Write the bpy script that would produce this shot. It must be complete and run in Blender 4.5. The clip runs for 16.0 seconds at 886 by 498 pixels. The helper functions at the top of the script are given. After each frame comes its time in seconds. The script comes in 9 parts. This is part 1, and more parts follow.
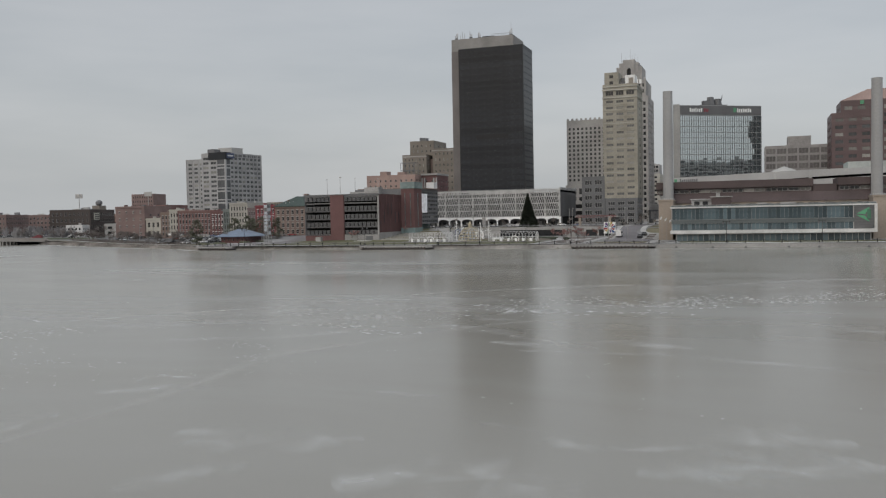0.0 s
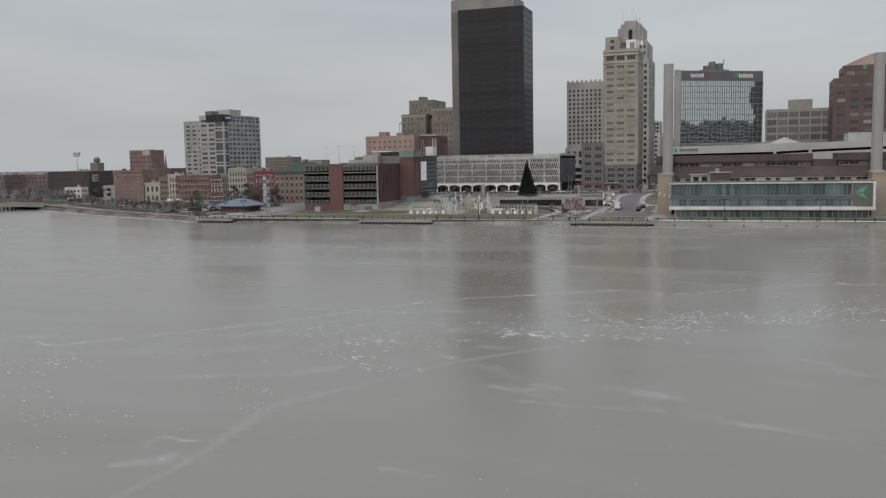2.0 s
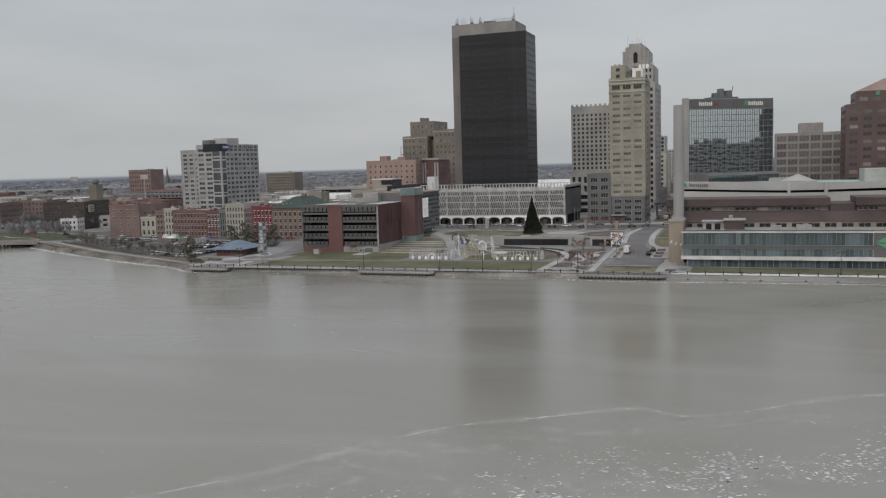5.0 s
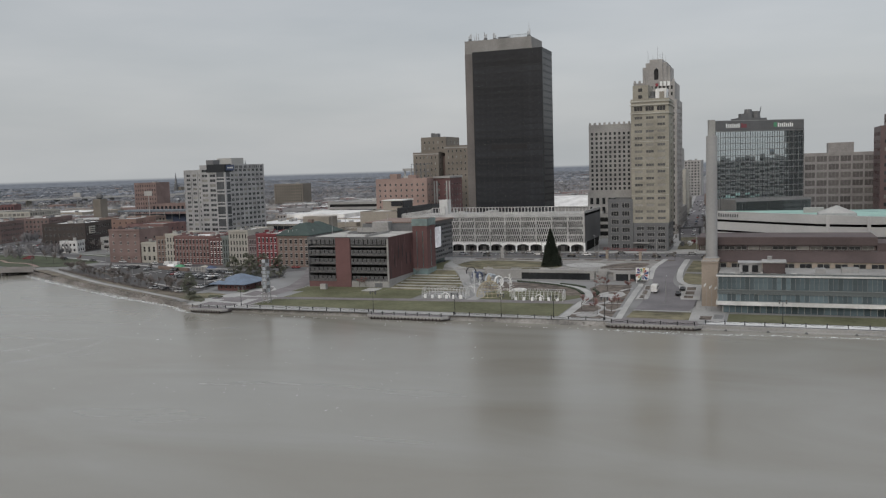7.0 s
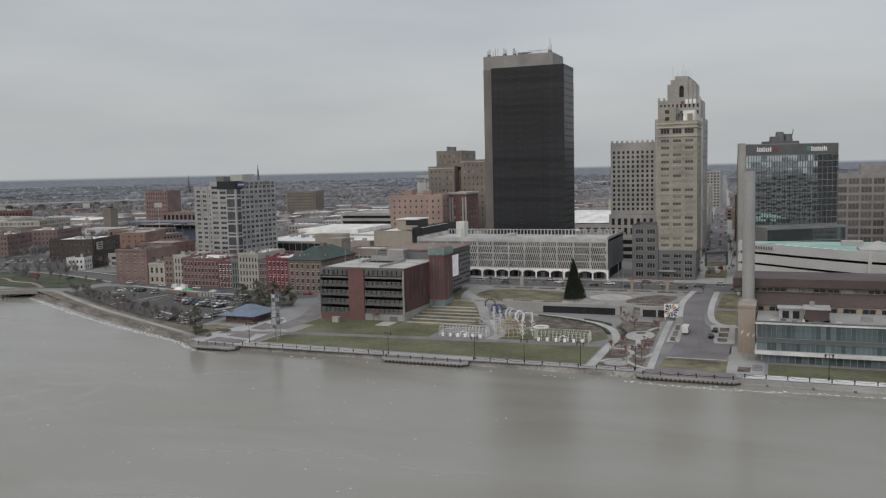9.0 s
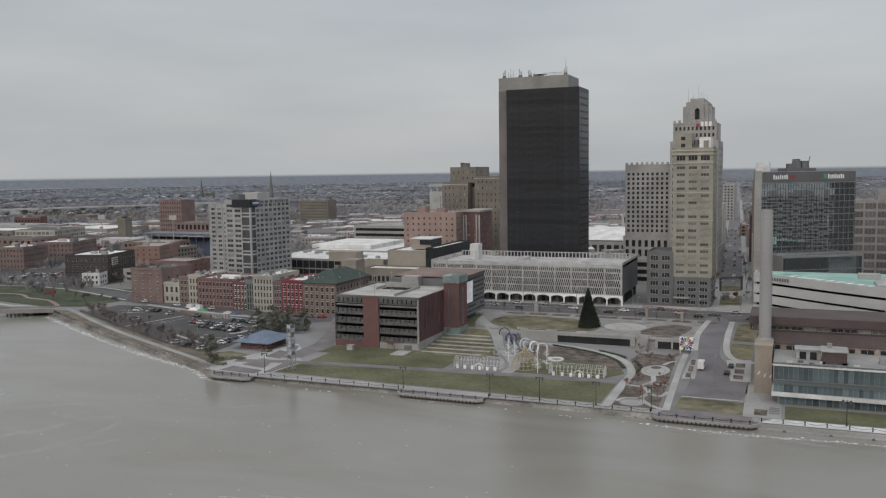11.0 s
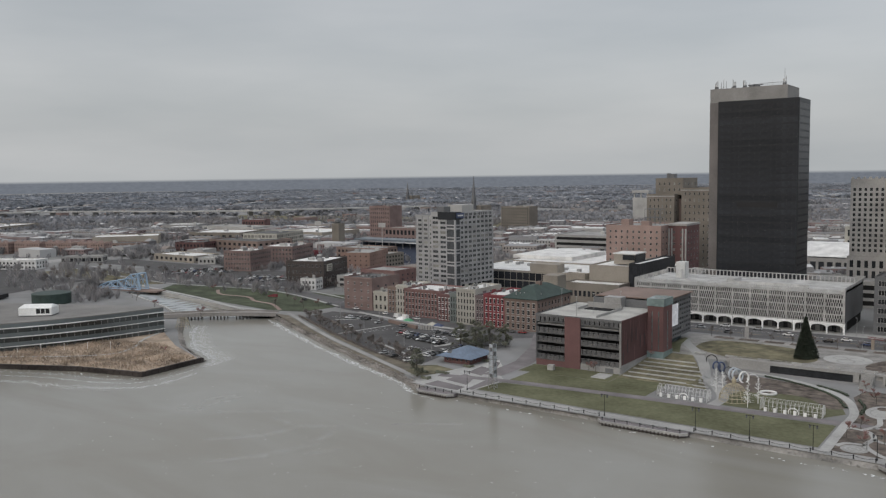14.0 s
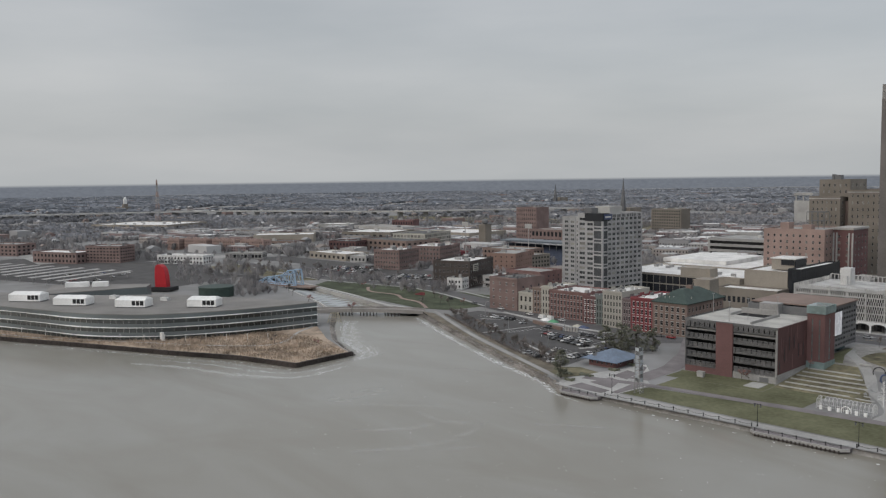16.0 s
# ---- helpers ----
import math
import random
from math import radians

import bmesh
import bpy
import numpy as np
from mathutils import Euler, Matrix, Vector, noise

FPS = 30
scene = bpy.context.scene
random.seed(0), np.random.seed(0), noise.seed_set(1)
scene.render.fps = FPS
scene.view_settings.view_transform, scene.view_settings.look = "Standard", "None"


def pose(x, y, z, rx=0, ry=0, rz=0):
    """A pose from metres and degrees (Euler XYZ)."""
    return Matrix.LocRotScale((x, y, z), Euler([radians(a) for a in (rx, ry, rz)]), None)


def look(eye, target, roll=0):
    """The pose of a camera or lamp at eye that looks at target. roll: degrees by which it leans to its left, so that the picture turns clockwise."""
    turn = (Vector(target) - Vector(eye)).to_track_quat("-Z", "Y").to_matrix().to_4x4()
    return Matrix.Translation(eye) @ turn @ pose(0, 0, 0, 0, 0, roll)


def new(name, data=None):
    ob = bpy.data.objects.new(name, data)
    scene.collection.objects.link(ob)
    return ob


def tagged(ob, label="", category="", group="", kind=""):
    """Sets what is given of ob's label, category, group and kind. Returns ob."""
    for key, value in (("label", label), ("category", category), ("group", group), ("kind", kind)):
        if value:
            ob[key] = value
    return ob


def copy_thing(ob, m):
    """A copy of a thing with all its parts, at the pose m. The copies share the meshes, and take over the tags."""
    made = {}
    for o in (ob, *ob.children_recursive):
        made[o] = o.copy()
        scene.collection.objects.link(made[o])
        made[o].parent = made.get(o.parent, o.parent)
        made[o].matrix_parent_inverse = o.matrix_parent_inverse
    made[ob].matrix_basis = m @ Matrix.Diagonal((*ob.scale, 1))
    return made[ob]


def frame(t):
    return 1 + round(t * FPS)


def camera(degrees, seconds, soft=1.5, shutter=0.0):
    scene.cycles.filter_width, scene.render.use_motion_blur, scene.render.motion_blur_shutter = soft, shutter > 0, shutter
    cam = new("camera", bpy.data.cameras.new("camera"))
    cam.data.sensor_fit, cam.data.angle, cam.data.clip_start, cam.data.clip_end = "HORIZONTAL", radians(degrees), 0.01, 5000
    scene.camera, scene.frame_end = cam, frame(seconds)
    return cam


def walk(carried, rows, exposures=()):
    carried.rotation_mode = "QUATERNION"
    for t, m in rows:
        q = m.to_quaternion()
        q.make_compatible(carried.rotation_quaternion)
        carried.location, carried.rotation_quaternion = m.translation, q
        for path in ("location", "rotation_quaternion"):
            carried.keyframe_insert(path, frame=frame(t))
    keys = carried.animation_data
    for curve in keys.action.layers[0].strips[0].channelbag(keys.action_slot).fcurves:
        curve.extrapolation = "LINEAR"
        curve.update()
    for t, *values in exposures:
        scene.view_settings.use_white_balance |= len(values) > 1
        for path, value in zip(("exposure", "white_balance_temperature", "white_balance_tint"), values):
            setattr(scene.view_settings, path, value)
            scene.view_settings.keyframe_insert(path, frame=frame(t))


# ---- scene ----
# x runs along the quay, y inland, z up from the water
cam = camera(54.83, 16.0, soft=1.25)
PATH = [
    (0, 143.64, -300.19, 13.55, 19.985, -2.274, -1.096),
    (0.5, 143.94, -300.56, 15.04, 20.026, -3.909, -1.020),
    (1, 143.77, -300.47, 17.59, 20.037, -5.634, -1.043),
    (1.5, 143.83, -300.11, 20.33, 20.017, -5.649, -0.995),
    (2, 144.02, -300.60, 23.49, 19.994, -5.722, -1.037),
    (2.5, 143.92, -300.43, 26.18, 19.982, -5.671, -1.067),
    (3, 143.95, -300.29, 29.29, 19.957, -5.689, -1.154),
    (3.5, 143.76, -299.34, 32.84, 19.847, -5.797, -1.226),
    (4, 143.00, -295.78, 34.99, 19.915, -5.668, -1.426),
    (6.5, 132.86, -271.88, 49.58, 20.652, -5.521, -1.753),
    (7, 130.34, -266.00, 51.98, 20.847, -5.375, -1.742),
    (7.5, 127.69, -259.95, 54.95, 21.035, -5.351, -1.729),
    (8, 125.23, -254.91, 57.91, 21.216, -5.368, -1.620),
    (8.5, 123.54, -251.80, 60.95, 21.458, -5.402, -1.496),
    (9, 121.92, -250.18, 63.51, 21.650, -5.353, -1.334),
    (11.5, 120.19, -250.10, 77.26, 22.570, -5.139, -0.838),
    (12, 120.18, -250.08, 79.86, 22.760, -5.090, -0.820),
    (12.5, 120.01, -250.32, 81.61, 22.895, -5.028, -0.722),
    (13, 119.92, -250.20, 81.97, 23.050, -4.932, -0.674),
    (13.5, 118.77, -251.36, 82.47, 25.753, -5.006, -0.725),
    (14, 119.54, -251.76, 82.55, 35.720, -4.936, -0.814),
    (14.5, 119.87, -251.41, 81.97, 36.953, -4.874, -0.749),
    (15, 119.71, -251.64, 81.91, 37.356, -4.825, -0.763),
    (15.5, 120.09, -252.27, 82.08, 42.027, -4.782, -0.776),
    (16, 120.61, -252.13, 81.78, 45.573, -4.672, -0.777),
]
walk(cam, [(t, pose(x, y, z, 90, 0, yaw) @ pose(0, 0, 0, pitch) @ pose(0, 0, 0, 0, 0, roll)) for t, x, y, z, yaw, pitch, roll in PATH])

# ---- sky and light: a closed overcast, brighter overhead, with hazy land painted in below the skyline
world = bpy.data.worlds.new("overcast")
scene.world = world
world.use_nodes = True
wn, wl = world.node_tree.nodes, world.node_tree.links
wn.clear()
w_out, w_bg = wn.new("ShaderNodeOutputWorld"), wn.new("ShaderNodeBackground")
w_tc, w_sep = wn.new("ShaderNodeTexCoord"), wn.new("ShaderNodeSeparateXYZ")
w_map, w_noise, w_ramp = wn.new("ShaderNodeMapping"), wn.new("ShaderNodeTexNoise"), wn.new("ShaderNodeValToRGB")
w_up, w_mul, w_mix, w_sky = wn.new("ShaderNodeValToRGB"), wn.new("ShaderNodeMix"), wn.new("ShaderNodeMix"), wn.new("ShaderNodeTexSky")
w_map.inputs["Scale"].default_value = (1.0, 1.0, 5.0)
w_noise.inputs["Scale"].default_value, w_noise.inputs["Detail"].default_value, w_noise.inputs["Roughness"].default_value = 2.2, 5.0, 0.5
w_ramp.color_ramp.elements[0].position, w_ramp.color_ramp.elements[1].position = 0.3, 0.72
w_ramp.color_ramp.elements[0].color, w_ramp.color_ramp.elements[1].color = (0.84, 0.86, 0.87, 1), (1.08, 1.07, 1.06, 1)
up = w_up.color_ramp
up.elements[0].position, up.elements[0].color = 0.0, (0.485, 0.50, 0.51, 1)
up.elements[1].position, up.elements[1].color = 1.0, (0.95, 0.97, 1.0, 1)
for place, grey in ((0.10, 0.485), (0.26, 0.44), (0.45, 0.58)):
    e = up.elements.new(place)
    e.color = (grey * 0.975, grey, grey * 1.025, 1)
w_sky.sky_type, w_sky.sun_disc = "NISHITA", False
w_sky.sun_elevation, w_sky.sun_rotation, w_sky.dust_density = radians(32), radians(200), 6.0
w_mul.data_type = w_mix.data_type = "RGBA"
w_mul.blend_type = "MULTIPLY"
w_mul.inputs[0].default_value, w_mix.inputs[0].default_value = 1.0, 0.03
wl.new(w_tc.outputs["Generated"], w_map.inputs[0])
wl.new(w_map.outputs[0], w_noise.inputs["Vector"])
wl.new(w_noise.outputs["Fac"], w_ramp.inputs[0])
wl.new(w_tc.outputs["Generated"], w_sep.inputs[0])
wl.new(w_sep.outputs["Z"], w_up.inputs[0])
wl.new(w_up.outputs[0], w_mul.inputs["A"])
wl.new(w_ramp.outputs[0], w_mul.inputs["B"])
wl.new(w_mul.outputs["Result"], w_mix.inputs["A"])
wl.new(w_sky.outputs[0], w_mix.inputs["B"])
# Blue-grey distance haze and far land drawn as background colour, fading at the skyline.
w_edge, w_far, w_tex, w_tmap, w_haze = wn.new("ShaderNodeMapRange"), wn.new("ShaderNodeMix"), wn.new("ShaderNodeTexNoise"), wn.new("ShaderNodeMapping"), wn.new("ShaderNodeValToRGB")
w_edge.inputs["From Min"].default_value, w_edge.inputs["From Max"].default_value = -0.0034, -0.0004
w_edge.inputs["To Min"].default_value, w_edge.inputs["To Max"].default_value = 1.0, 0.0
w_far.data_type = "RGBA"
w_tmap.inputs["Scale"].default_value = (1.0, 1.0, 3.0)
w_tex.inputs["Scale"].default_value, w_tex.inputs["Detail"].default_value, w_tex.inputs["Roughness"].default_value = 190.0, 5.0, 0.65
w_haze.color_ramp.elements[0].position, w_haze.color_ramp.elements[0].color = 0.34, (0.148, 0.164, 0.192, 1)
w_haze.color_ramp.elements[1].position, w_haze.color_ramp.elements[1].color = 0.66, (0.182, 0.2, 0.23, 1)
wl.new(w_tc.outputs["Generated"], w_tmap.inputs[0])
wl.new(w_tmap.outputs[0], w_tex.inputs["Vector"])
wl.new(w_tex.outputs["Fac"], w_haze.inputs[0])
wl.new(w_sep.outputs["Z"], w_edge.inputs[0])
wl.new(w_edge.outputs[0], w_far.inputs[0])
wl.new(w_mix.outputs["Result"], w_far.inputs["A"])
wl.new(w_haze.outputs[0], w_far.inputs["B"])
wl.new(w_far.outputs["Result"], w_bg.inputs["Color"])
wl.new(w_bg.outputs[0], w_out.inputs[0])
sun = new("sun", bpy.data.lights.new("sun", "SUN"))
sun.data.energy, sun.data.angle, sun.data.color = 0.55, radians(40), (0.96, 0.985, 1.0)
sun.matrix_world = look((60, -200, 170), (0, 0, 0))

# ---- materials
def mat(name, rgb, rough=0.8, metal=0.0, grain=1.5, var=0.18, stain=0.06, bump=0.0, spread=0.0, spec=0.3, tint=None, keep=0.8):
    """A surface with fine grain (grain: its size per metre), broad stains, and spread: how far alike pieces differ."""
    grey = 0.3 * rgb[0] + 0.55 * rgb[1] + 0.15 * rgb[2]
    rgb = tuple(grey + (c - grey) * keep for c in rgb)
    m = bpy.data.materials.new(name)
    m.use_nodes = True
    nt = m.node_tree
    b = nt.nodes["Principled BSDF"]
    b.inputs["Roughness"].default_value, b.inputs["Metallic"].default_value = rough, metal
    b.inputs["Specular IOR Level"].default_value = spec
    tc = nt.nodes.new("ShaderNodeTexCoord")
    fine, broad = nt.nodes.new("ShaderNodeTexNoise"), nt.nodes.new("ShaderNodeTexNoise")
    fine.inputs["Scale"].default_value, fine.inputs["Detail"].default_value = grain, 6
    broad.inputs["Scale"].default_value, broad.inputs["Detail"].default_value = stain, 4
    nt.links.new(tc.outputs["Object"], fine.inputs["Vector"])
    nt.links.new(tc.outputs["Object"], broad.inputs["Vector"])
    add = nt.nodes.new("ShaderNodeMath")
    add.operation = "MULTIPLY_ADD"
    nt.links.new(fine.outputs["Fac"], add.inputs[0])
    add.inputs[1].default_value = 0.55
    nt.links.new(broad.outputs["Fac"], add.inputs[2])
    ramp = nt.nodes.new("ShaderNodeValToRGB")
    lo = tint or tuple(c * (1 - var * 1.4) for c in rgb)
    ramp.color_ramp.elements[0].position, ramp.color_ramp.elements[1].position = 0.55, 1.0
    ramp.color_ramp.elements[0].color = (*lo, 1)
    ramp.color_ramp.elements[1].color = (*(min(1, c * (1 + var)) for c in rgb), 1)
    nt.links.new(add.outputs[0], ramp.inputs[0])
    out = ramp.outputs[0]
    if spread:
        info, mr, hs = nt.nodes.new("ShaderNodeObjectInfo"), nt.nodes.new("ShaderNodeMapRange"), nt.nodes.new("ShaderNodeHueSaturation")
        mr.inputs["To Min"].default_value, mr.inputs["To Max"].default_value = 1 - spread, 1 + spread
        nt.links.new(info.outputs["Random"], mr.inputs[0])
        nt.links.new(mr.outputs[0], hs.inputs["Value"])
        nt.links.new(out, hs.inputs["Color"])
        out = hs.outputs[0]
    nt.links.new(out, b.inputs["Base Color"])
    if bump:
        bp = nt.nodes.new("ShaderNodeBump")
        bp.inputs["Strength"].default_value, bp.inputs["Distance"].default_value = bump, 0.2
        nt.links.new(fine.outputs["Fac"], bp.inputs["Height"])
        nt.links.new(bp.outputs[0], b.inputs["Normal"])
    return m


def island_mat(name, rgbs, rough=0.85, blotch=0.0):
    """A surface whose loose pieces take their colours from a row of shades."""
    m = mat(name, rgbs[0], rough)
    nt = m.node_tree
    geo, ramp = nt.nodes.new("ShaderNodeNewGeometry"), nt.nodes.new("ShaderNodeValToRGB")
    ramp.color_ramp.interpolation = "CONSTANT"
    ramp.color_ramp.elements[1].position = 1 - 1 / len(rgbs)
    for k in range(1, len(rgbs) - 1):
        ramp.color_ramp.elements.new(k / len(rgbs))
    for e, c in zip(ramp.color_ramp.elements, rgbs):
        e.color = (*c, 1)
    nt.links.new(geo.outputs["Random Per Island"], ramp.inputs[0])
    out = ramp.outputs[0]
    if blotch:
        tc, no, mr, hs = nt.nodes.new("ShaderNodeTexCoord"), nt.nodes.new("ShaderNodeTexNoise"), nt.nodes.new("ShaderNodeMapRange"), nt.nodes.new("ShaderNodeHueSaturation")
        no.inputs["Scale"].default_value, no.inputs["Detail"].default_value = blotch, 4
        mr.inputs["From Min"].default_value, mr.inputs["From Max"].default_value = 0.35, 0.65
        mr.inputs["To Min"].default_value, mr.inputs["To Max"].default_value = 0.72, 1.2
        nt.links.new(tc.outputs["Object"], no.inputs["Vector"])
        nt.links.new(no.outputs["Fac"], mr.inputs[0])
        nt.links.new(mr.outputs[0], hs.inputs["Value"])
        nt.links.new(out, hs.inputs["Color"])
        out = hs.outputs[0]
    nt.links.new(out, nt.nodes["Principled BSDF"].inputs["Base Color"])
    return m


def glass(name, rgb, rough=0.06, spread=0.25, spec=0.8):
    """Window glass seen from outside: dark within, glossy."""
    return mat(name, rgb, rough, grain=0.6, var=0.3, spread=spread, spec=spec)


CONCRETE = mat("concrete", (0.31, 0.305, 0.295), 0.85, bump=0.1)
PALE = mat("pale_concrete", (0.375, 0.37, 0.358), 0.8, bump=0.1)
TERRACE = mat("terrace_pavers", (0.262, 0.25, 0.235), 0.85, grain=1.2, stain=0.2, var=0.25)
WHITE = mat("white_precast", (0.58, 0.58, 0.575), 0.75, stain=0.12)
PRECAST = mat("weathered_precast", (0.45, 0.447, 0.44), 0.8, stain=0.15, var=0.22)
ROOFWHITE = mat("white_membrane_roof", (0.66, 0.65, 0.635), 0.7, stain=0.12)
ROOFGREY = mat("grey_gravel_roof", (0.30, 0.295, 0.285), 0.9, stain=0.1)
ROOFDARK = mat("dark_tar_roof", (0.11, 0.11, 0.11), 0.9, stain=0.2)
STREET = mat("street_asphalt", (0.112, 0.108, 0.112), 0.9, stain=0.08, bump=0.1)
ASPHALT = mat("asphalt", (0.165, 0.155, 0.165), 0.9, stain=0.08, bump=0.1)
LOT = mat("worn_lot_asphalt", (0.08, 0.077, 0.078), 0.9, stain=0.12, bump=0.1)
PAVER = mat("brick_pavers", (0.185, 0.165, 0.17), 0.85, grain=3, stain=0.15)
GRASS = mat("winter_lawn", (0.112, 0.112, 0.058), 0.95, grain=0.7, var=0.34, stain=0.05, tint=(0.068, 0.07, 0.037))
GRASSDK = mat("dark_green_lawn", (0.062, 0.076, 0.04), 0.95, grain=0.35, var=0.35, stain=0.08)
GRASSDRY = mat("dry_lawn", (0.155, 0.138, 0.078), 0.95, grain=0.35, var=0.4, stain=0.12)
MULCH = mat("mulch_beds", (0.135, 0.108, 0.09), 0.95, grain=0.6, var=0.45, stain=0.25)
STRAW = mat("tall_dry_grass", (0.36, 0.272, 0.195), 0.95, grain=0.7, var=0.35, stain=0.12)
EARTH = mat("bare_earth", (0.16, 0.135, 0.10), 0.95, grain=0.6, var=0.3, stain=0.1)
LAND = mat("town_ground", (0.205, 0.205, 0.208), 0.95, grain=0.05, var=0.3, stain=0.012, tint=(0.145, 0.143, 0.138))
GRIDWALL = mat("pinkish_grid_concrete", (0.315, 0.296, 0.285), 0.8, stain=0.14)
# Wall tones lifted and blued to carry some distance haze.
TOWNWALL = island_mat("hazed_town_walls", [(0.25, 0.185, 0.18), (0.35, 0.345, 0.34), (0.22, 0.168, 0.168), (0.30, 0.272, 0.258), (0.24, 0.188, 0.186), (0.27, 0.268, 0.275)])
TOWNROOF = island_mat("town_roofs", [(0.60, 0.60, 0.60), (0.28, 0.28, 0.285), (0.38, 0.38, 0.38), (0.18, 0.178, 0.18), (0.25, 0.248, 0.25)])
BANK = mat("muddy_bank", (0.25, 0.238, 0.222), 0.95, grain=0.9, var=0.35, stain=0.15)
MUSROOF = mat("brownish_gravel_roof", (0.205, 0.195, 0.185), 0.9, stain=0.05)
MUSBAND = mat("grey_green_glass_panel", (0.125, 0.148, 0.153), 0.35, stain=0.03)
GARSLAT = mat("grey_screen_slats", (0.155, 0.155, 0.16), 0.5)
ROOFPALE = mat("pale_deck_concrete", (0.40, 0.39, 0.365), 0.85, stain=0.15)
SLAT = mat("dark_screen_slats", (0.125, 0.125, 0.13), 0.6)
ROCK = mat("riprap", (0.25, 0.23, 0.21), 0.9, grain=2, var=0.4, bump=0.3, spread=0.35)
BRICKRED = mat("red_brick", (0.168, 0.082, 0.08), 0.85, grain=3)
BRICKDK = mat("dark_red_brick", (0.115, 0.056, 0.055), 0.85, grain=3)
BRICKBRN = mat("brown_brick", (0.22, 0.155, 0.13), 0.85, grain=3)
ROCKBRN = mat("brown_riprap", (0.225, 0.205, 0.188), 0.9, grain=2, var=0.4, bump=0.3, spread=0.35)
CROWN = mat("grey_brown_crown_panel", (0.26, 0.25, 0.238), 0.7, stain=0.1)
CHIMNEY = mat("weathered_chimney_steel", (0.31, 0.31, 0.31), 0.6, stain=0.05, var=0.09)
REDGRANITE = mat("red_granite", (0.13, 0.084, 0.084), 0.5, grain=2)
GRIDGLASS = glass("brown_tinted_glass", (0.175, 0.16, 0.155), 0.25, 0.3, 0.4)
BRICKTOWN = mat("town_brick", (0.215, 0.145, 0.133), 0.85, grain=2, stain=0.1)
HOTELGLASS = glass("grey_hotel_glass", (0.07, 0.075, 0.082), 0.12, 0.35, 0.5)
BRICKOLD = mat("old_brick", (0.205, 0.112, 0.105), 0.85, grain=2, stain=0.2)
BRICKPINK = mat("pink_brick", (0.31, 0.21, 0.18), 0.85, grain=2)
BRICKTAN = mat("tan_brick", (0.20, 0.175, 0.145), 0.85, grain=2)
GREYGREEN = mat("grey_green_paint", (0.17, 0.195, 0.19), 0.8, grain=2)
PURPLEBRICK = mat("dull_purple_brick", (0.165, 0.125, 0.13), 0.85, grain=2)
REDPAINT = mat("bright_red_paint", (0.22, 0.04, 0.05), 0.7, grain=2)
CREAM = mat("cream_stone", (0.42, 0.40, 0.345), 0.8, grain=1.5)
ARCHCREAM = mat("greyish_cream_stone", (0.36, 0.345, 0.305), 0.8, grain=1.5)
YELLOW = mat("yellow_terracotta", (0.315, 0.292, 0.237), 0.75, grain=1.0, stain=0.12)
YELLOWFRAME = mat("tan_window_frame", (0.27, 0.25, 0.21), 0.7, grain=1.0)
TOWNGLASS = glass("grey_blind_glass", (0.115, 0.117, 0.12), 0.15, 0.35, 0.5)
LIME = mat("grey_limestone", (0.355, 0.34, 0.325), 0.8, grain=1.0, stain=0.07)
GRANITE = mat("dark_granite", (0.14, 0.143, 0.15), 0.6, grain=2)
HOTELWALL = mat("pale_hotel_panel", (0.345, 0.345, 0.348), 0.8, stain=0.12)
RESGREY = mat("grey_panel", (0.345, 0.335, 0.325), 0.8, stain=0.12)
BRONZE = mat("bronze_cladding", (0.165, 0.15, 0.145), 0.5, stain=0.05)
DARKWALL = mat("black_cladding", (0.026, 0.029, 0.034), 0.4, spec=0.2)
STEEL = mat("galvanised_steel", (0.35, 0.35, 0.35), 0.5, 0.6)
BLACK = mat("black_iron", (0.02, 0.02, 0.022), 0.6)
BRIDGECON = mat("brownish_bridge_concrete", (0.27, 0.25, 0.235), 0.85, stain=0.15)
BUFF = mat("buff_brick", (0.33, 0.27, 0.215), 0.85, grain=2)
TAN = mat("tan_stucco", (0.30, 0.265, 0.22), 0.85)
BROWNMETAL = mat("brown_metal_siding", (0.09, 0.064, 0.063), 0.65, stain=0.1)
GREENROOF = mat("green_metal_roof", (0.036, 0.062, 0.054), 0.6, stain=0.3)
NAVY = mat("navy_seats", (0.035, 0.045, 0.075), 0.7, stain=0.3)
STANDROOF = mat("slate_blue_stand_roof", (0.13, 0.16, 0.19), 0.5, stain=0.2)
BLUEROOF = mat("blue_metal_roof", (0.12, 0.17, 0.25), 0.45, stain=0.3)
DECKPALE = mat("pale_deck_panel", (0.43, 0.43, 0.43), 0.7, stain=0.05, var=0.1)
TURQ = mat("turquoise_roof", (0.25, 0.44, 0.39), 0.7, stain=0.1)
WHITEPAINT = mat("white_paint", (0.78, 0.78, 0.77), 0.6)
YELLOWPAINT = mat("yellow_road_paint", (0.45, 0.36, 0.12), 0.8)
# Near-black fill that stands in for shade inside open buildings.
SHADEFILL = mat("dark_interior", (0.012, 0.012, 0.013), 0.9)
RUST = mat("rusted_sheet_pile", (0.045, 0.036, 0.033), 0.85, grain=1, var=0.4)
TIMBER = mat("dark_timber", (0.07, 0.06, 0.055), 0.85)
REDGATE = mat("dark_red_steel", (0.22, 0.05, 0.05), 0.6)
REDSTEEL = mat("red_painted_steel", (0.42, 0.02, 0.03), 0.45, keep=1.0)
BLUESTEEL = mat("pale_blue_bridge_paint", (0.27, 0.40, 0.55), 0.6)
BLUEGLASS = mat("blue_sculpture_enamel", (0.06, 0.085, 0.17), 0.35)
SILVER = mat("brushed_steel", (0.50, 0.55, 0.61), 0.35, 0.5)
GREENSIGN = mat("green_sign_enamel", (0.07, 0.32, 0.16), 0.5)
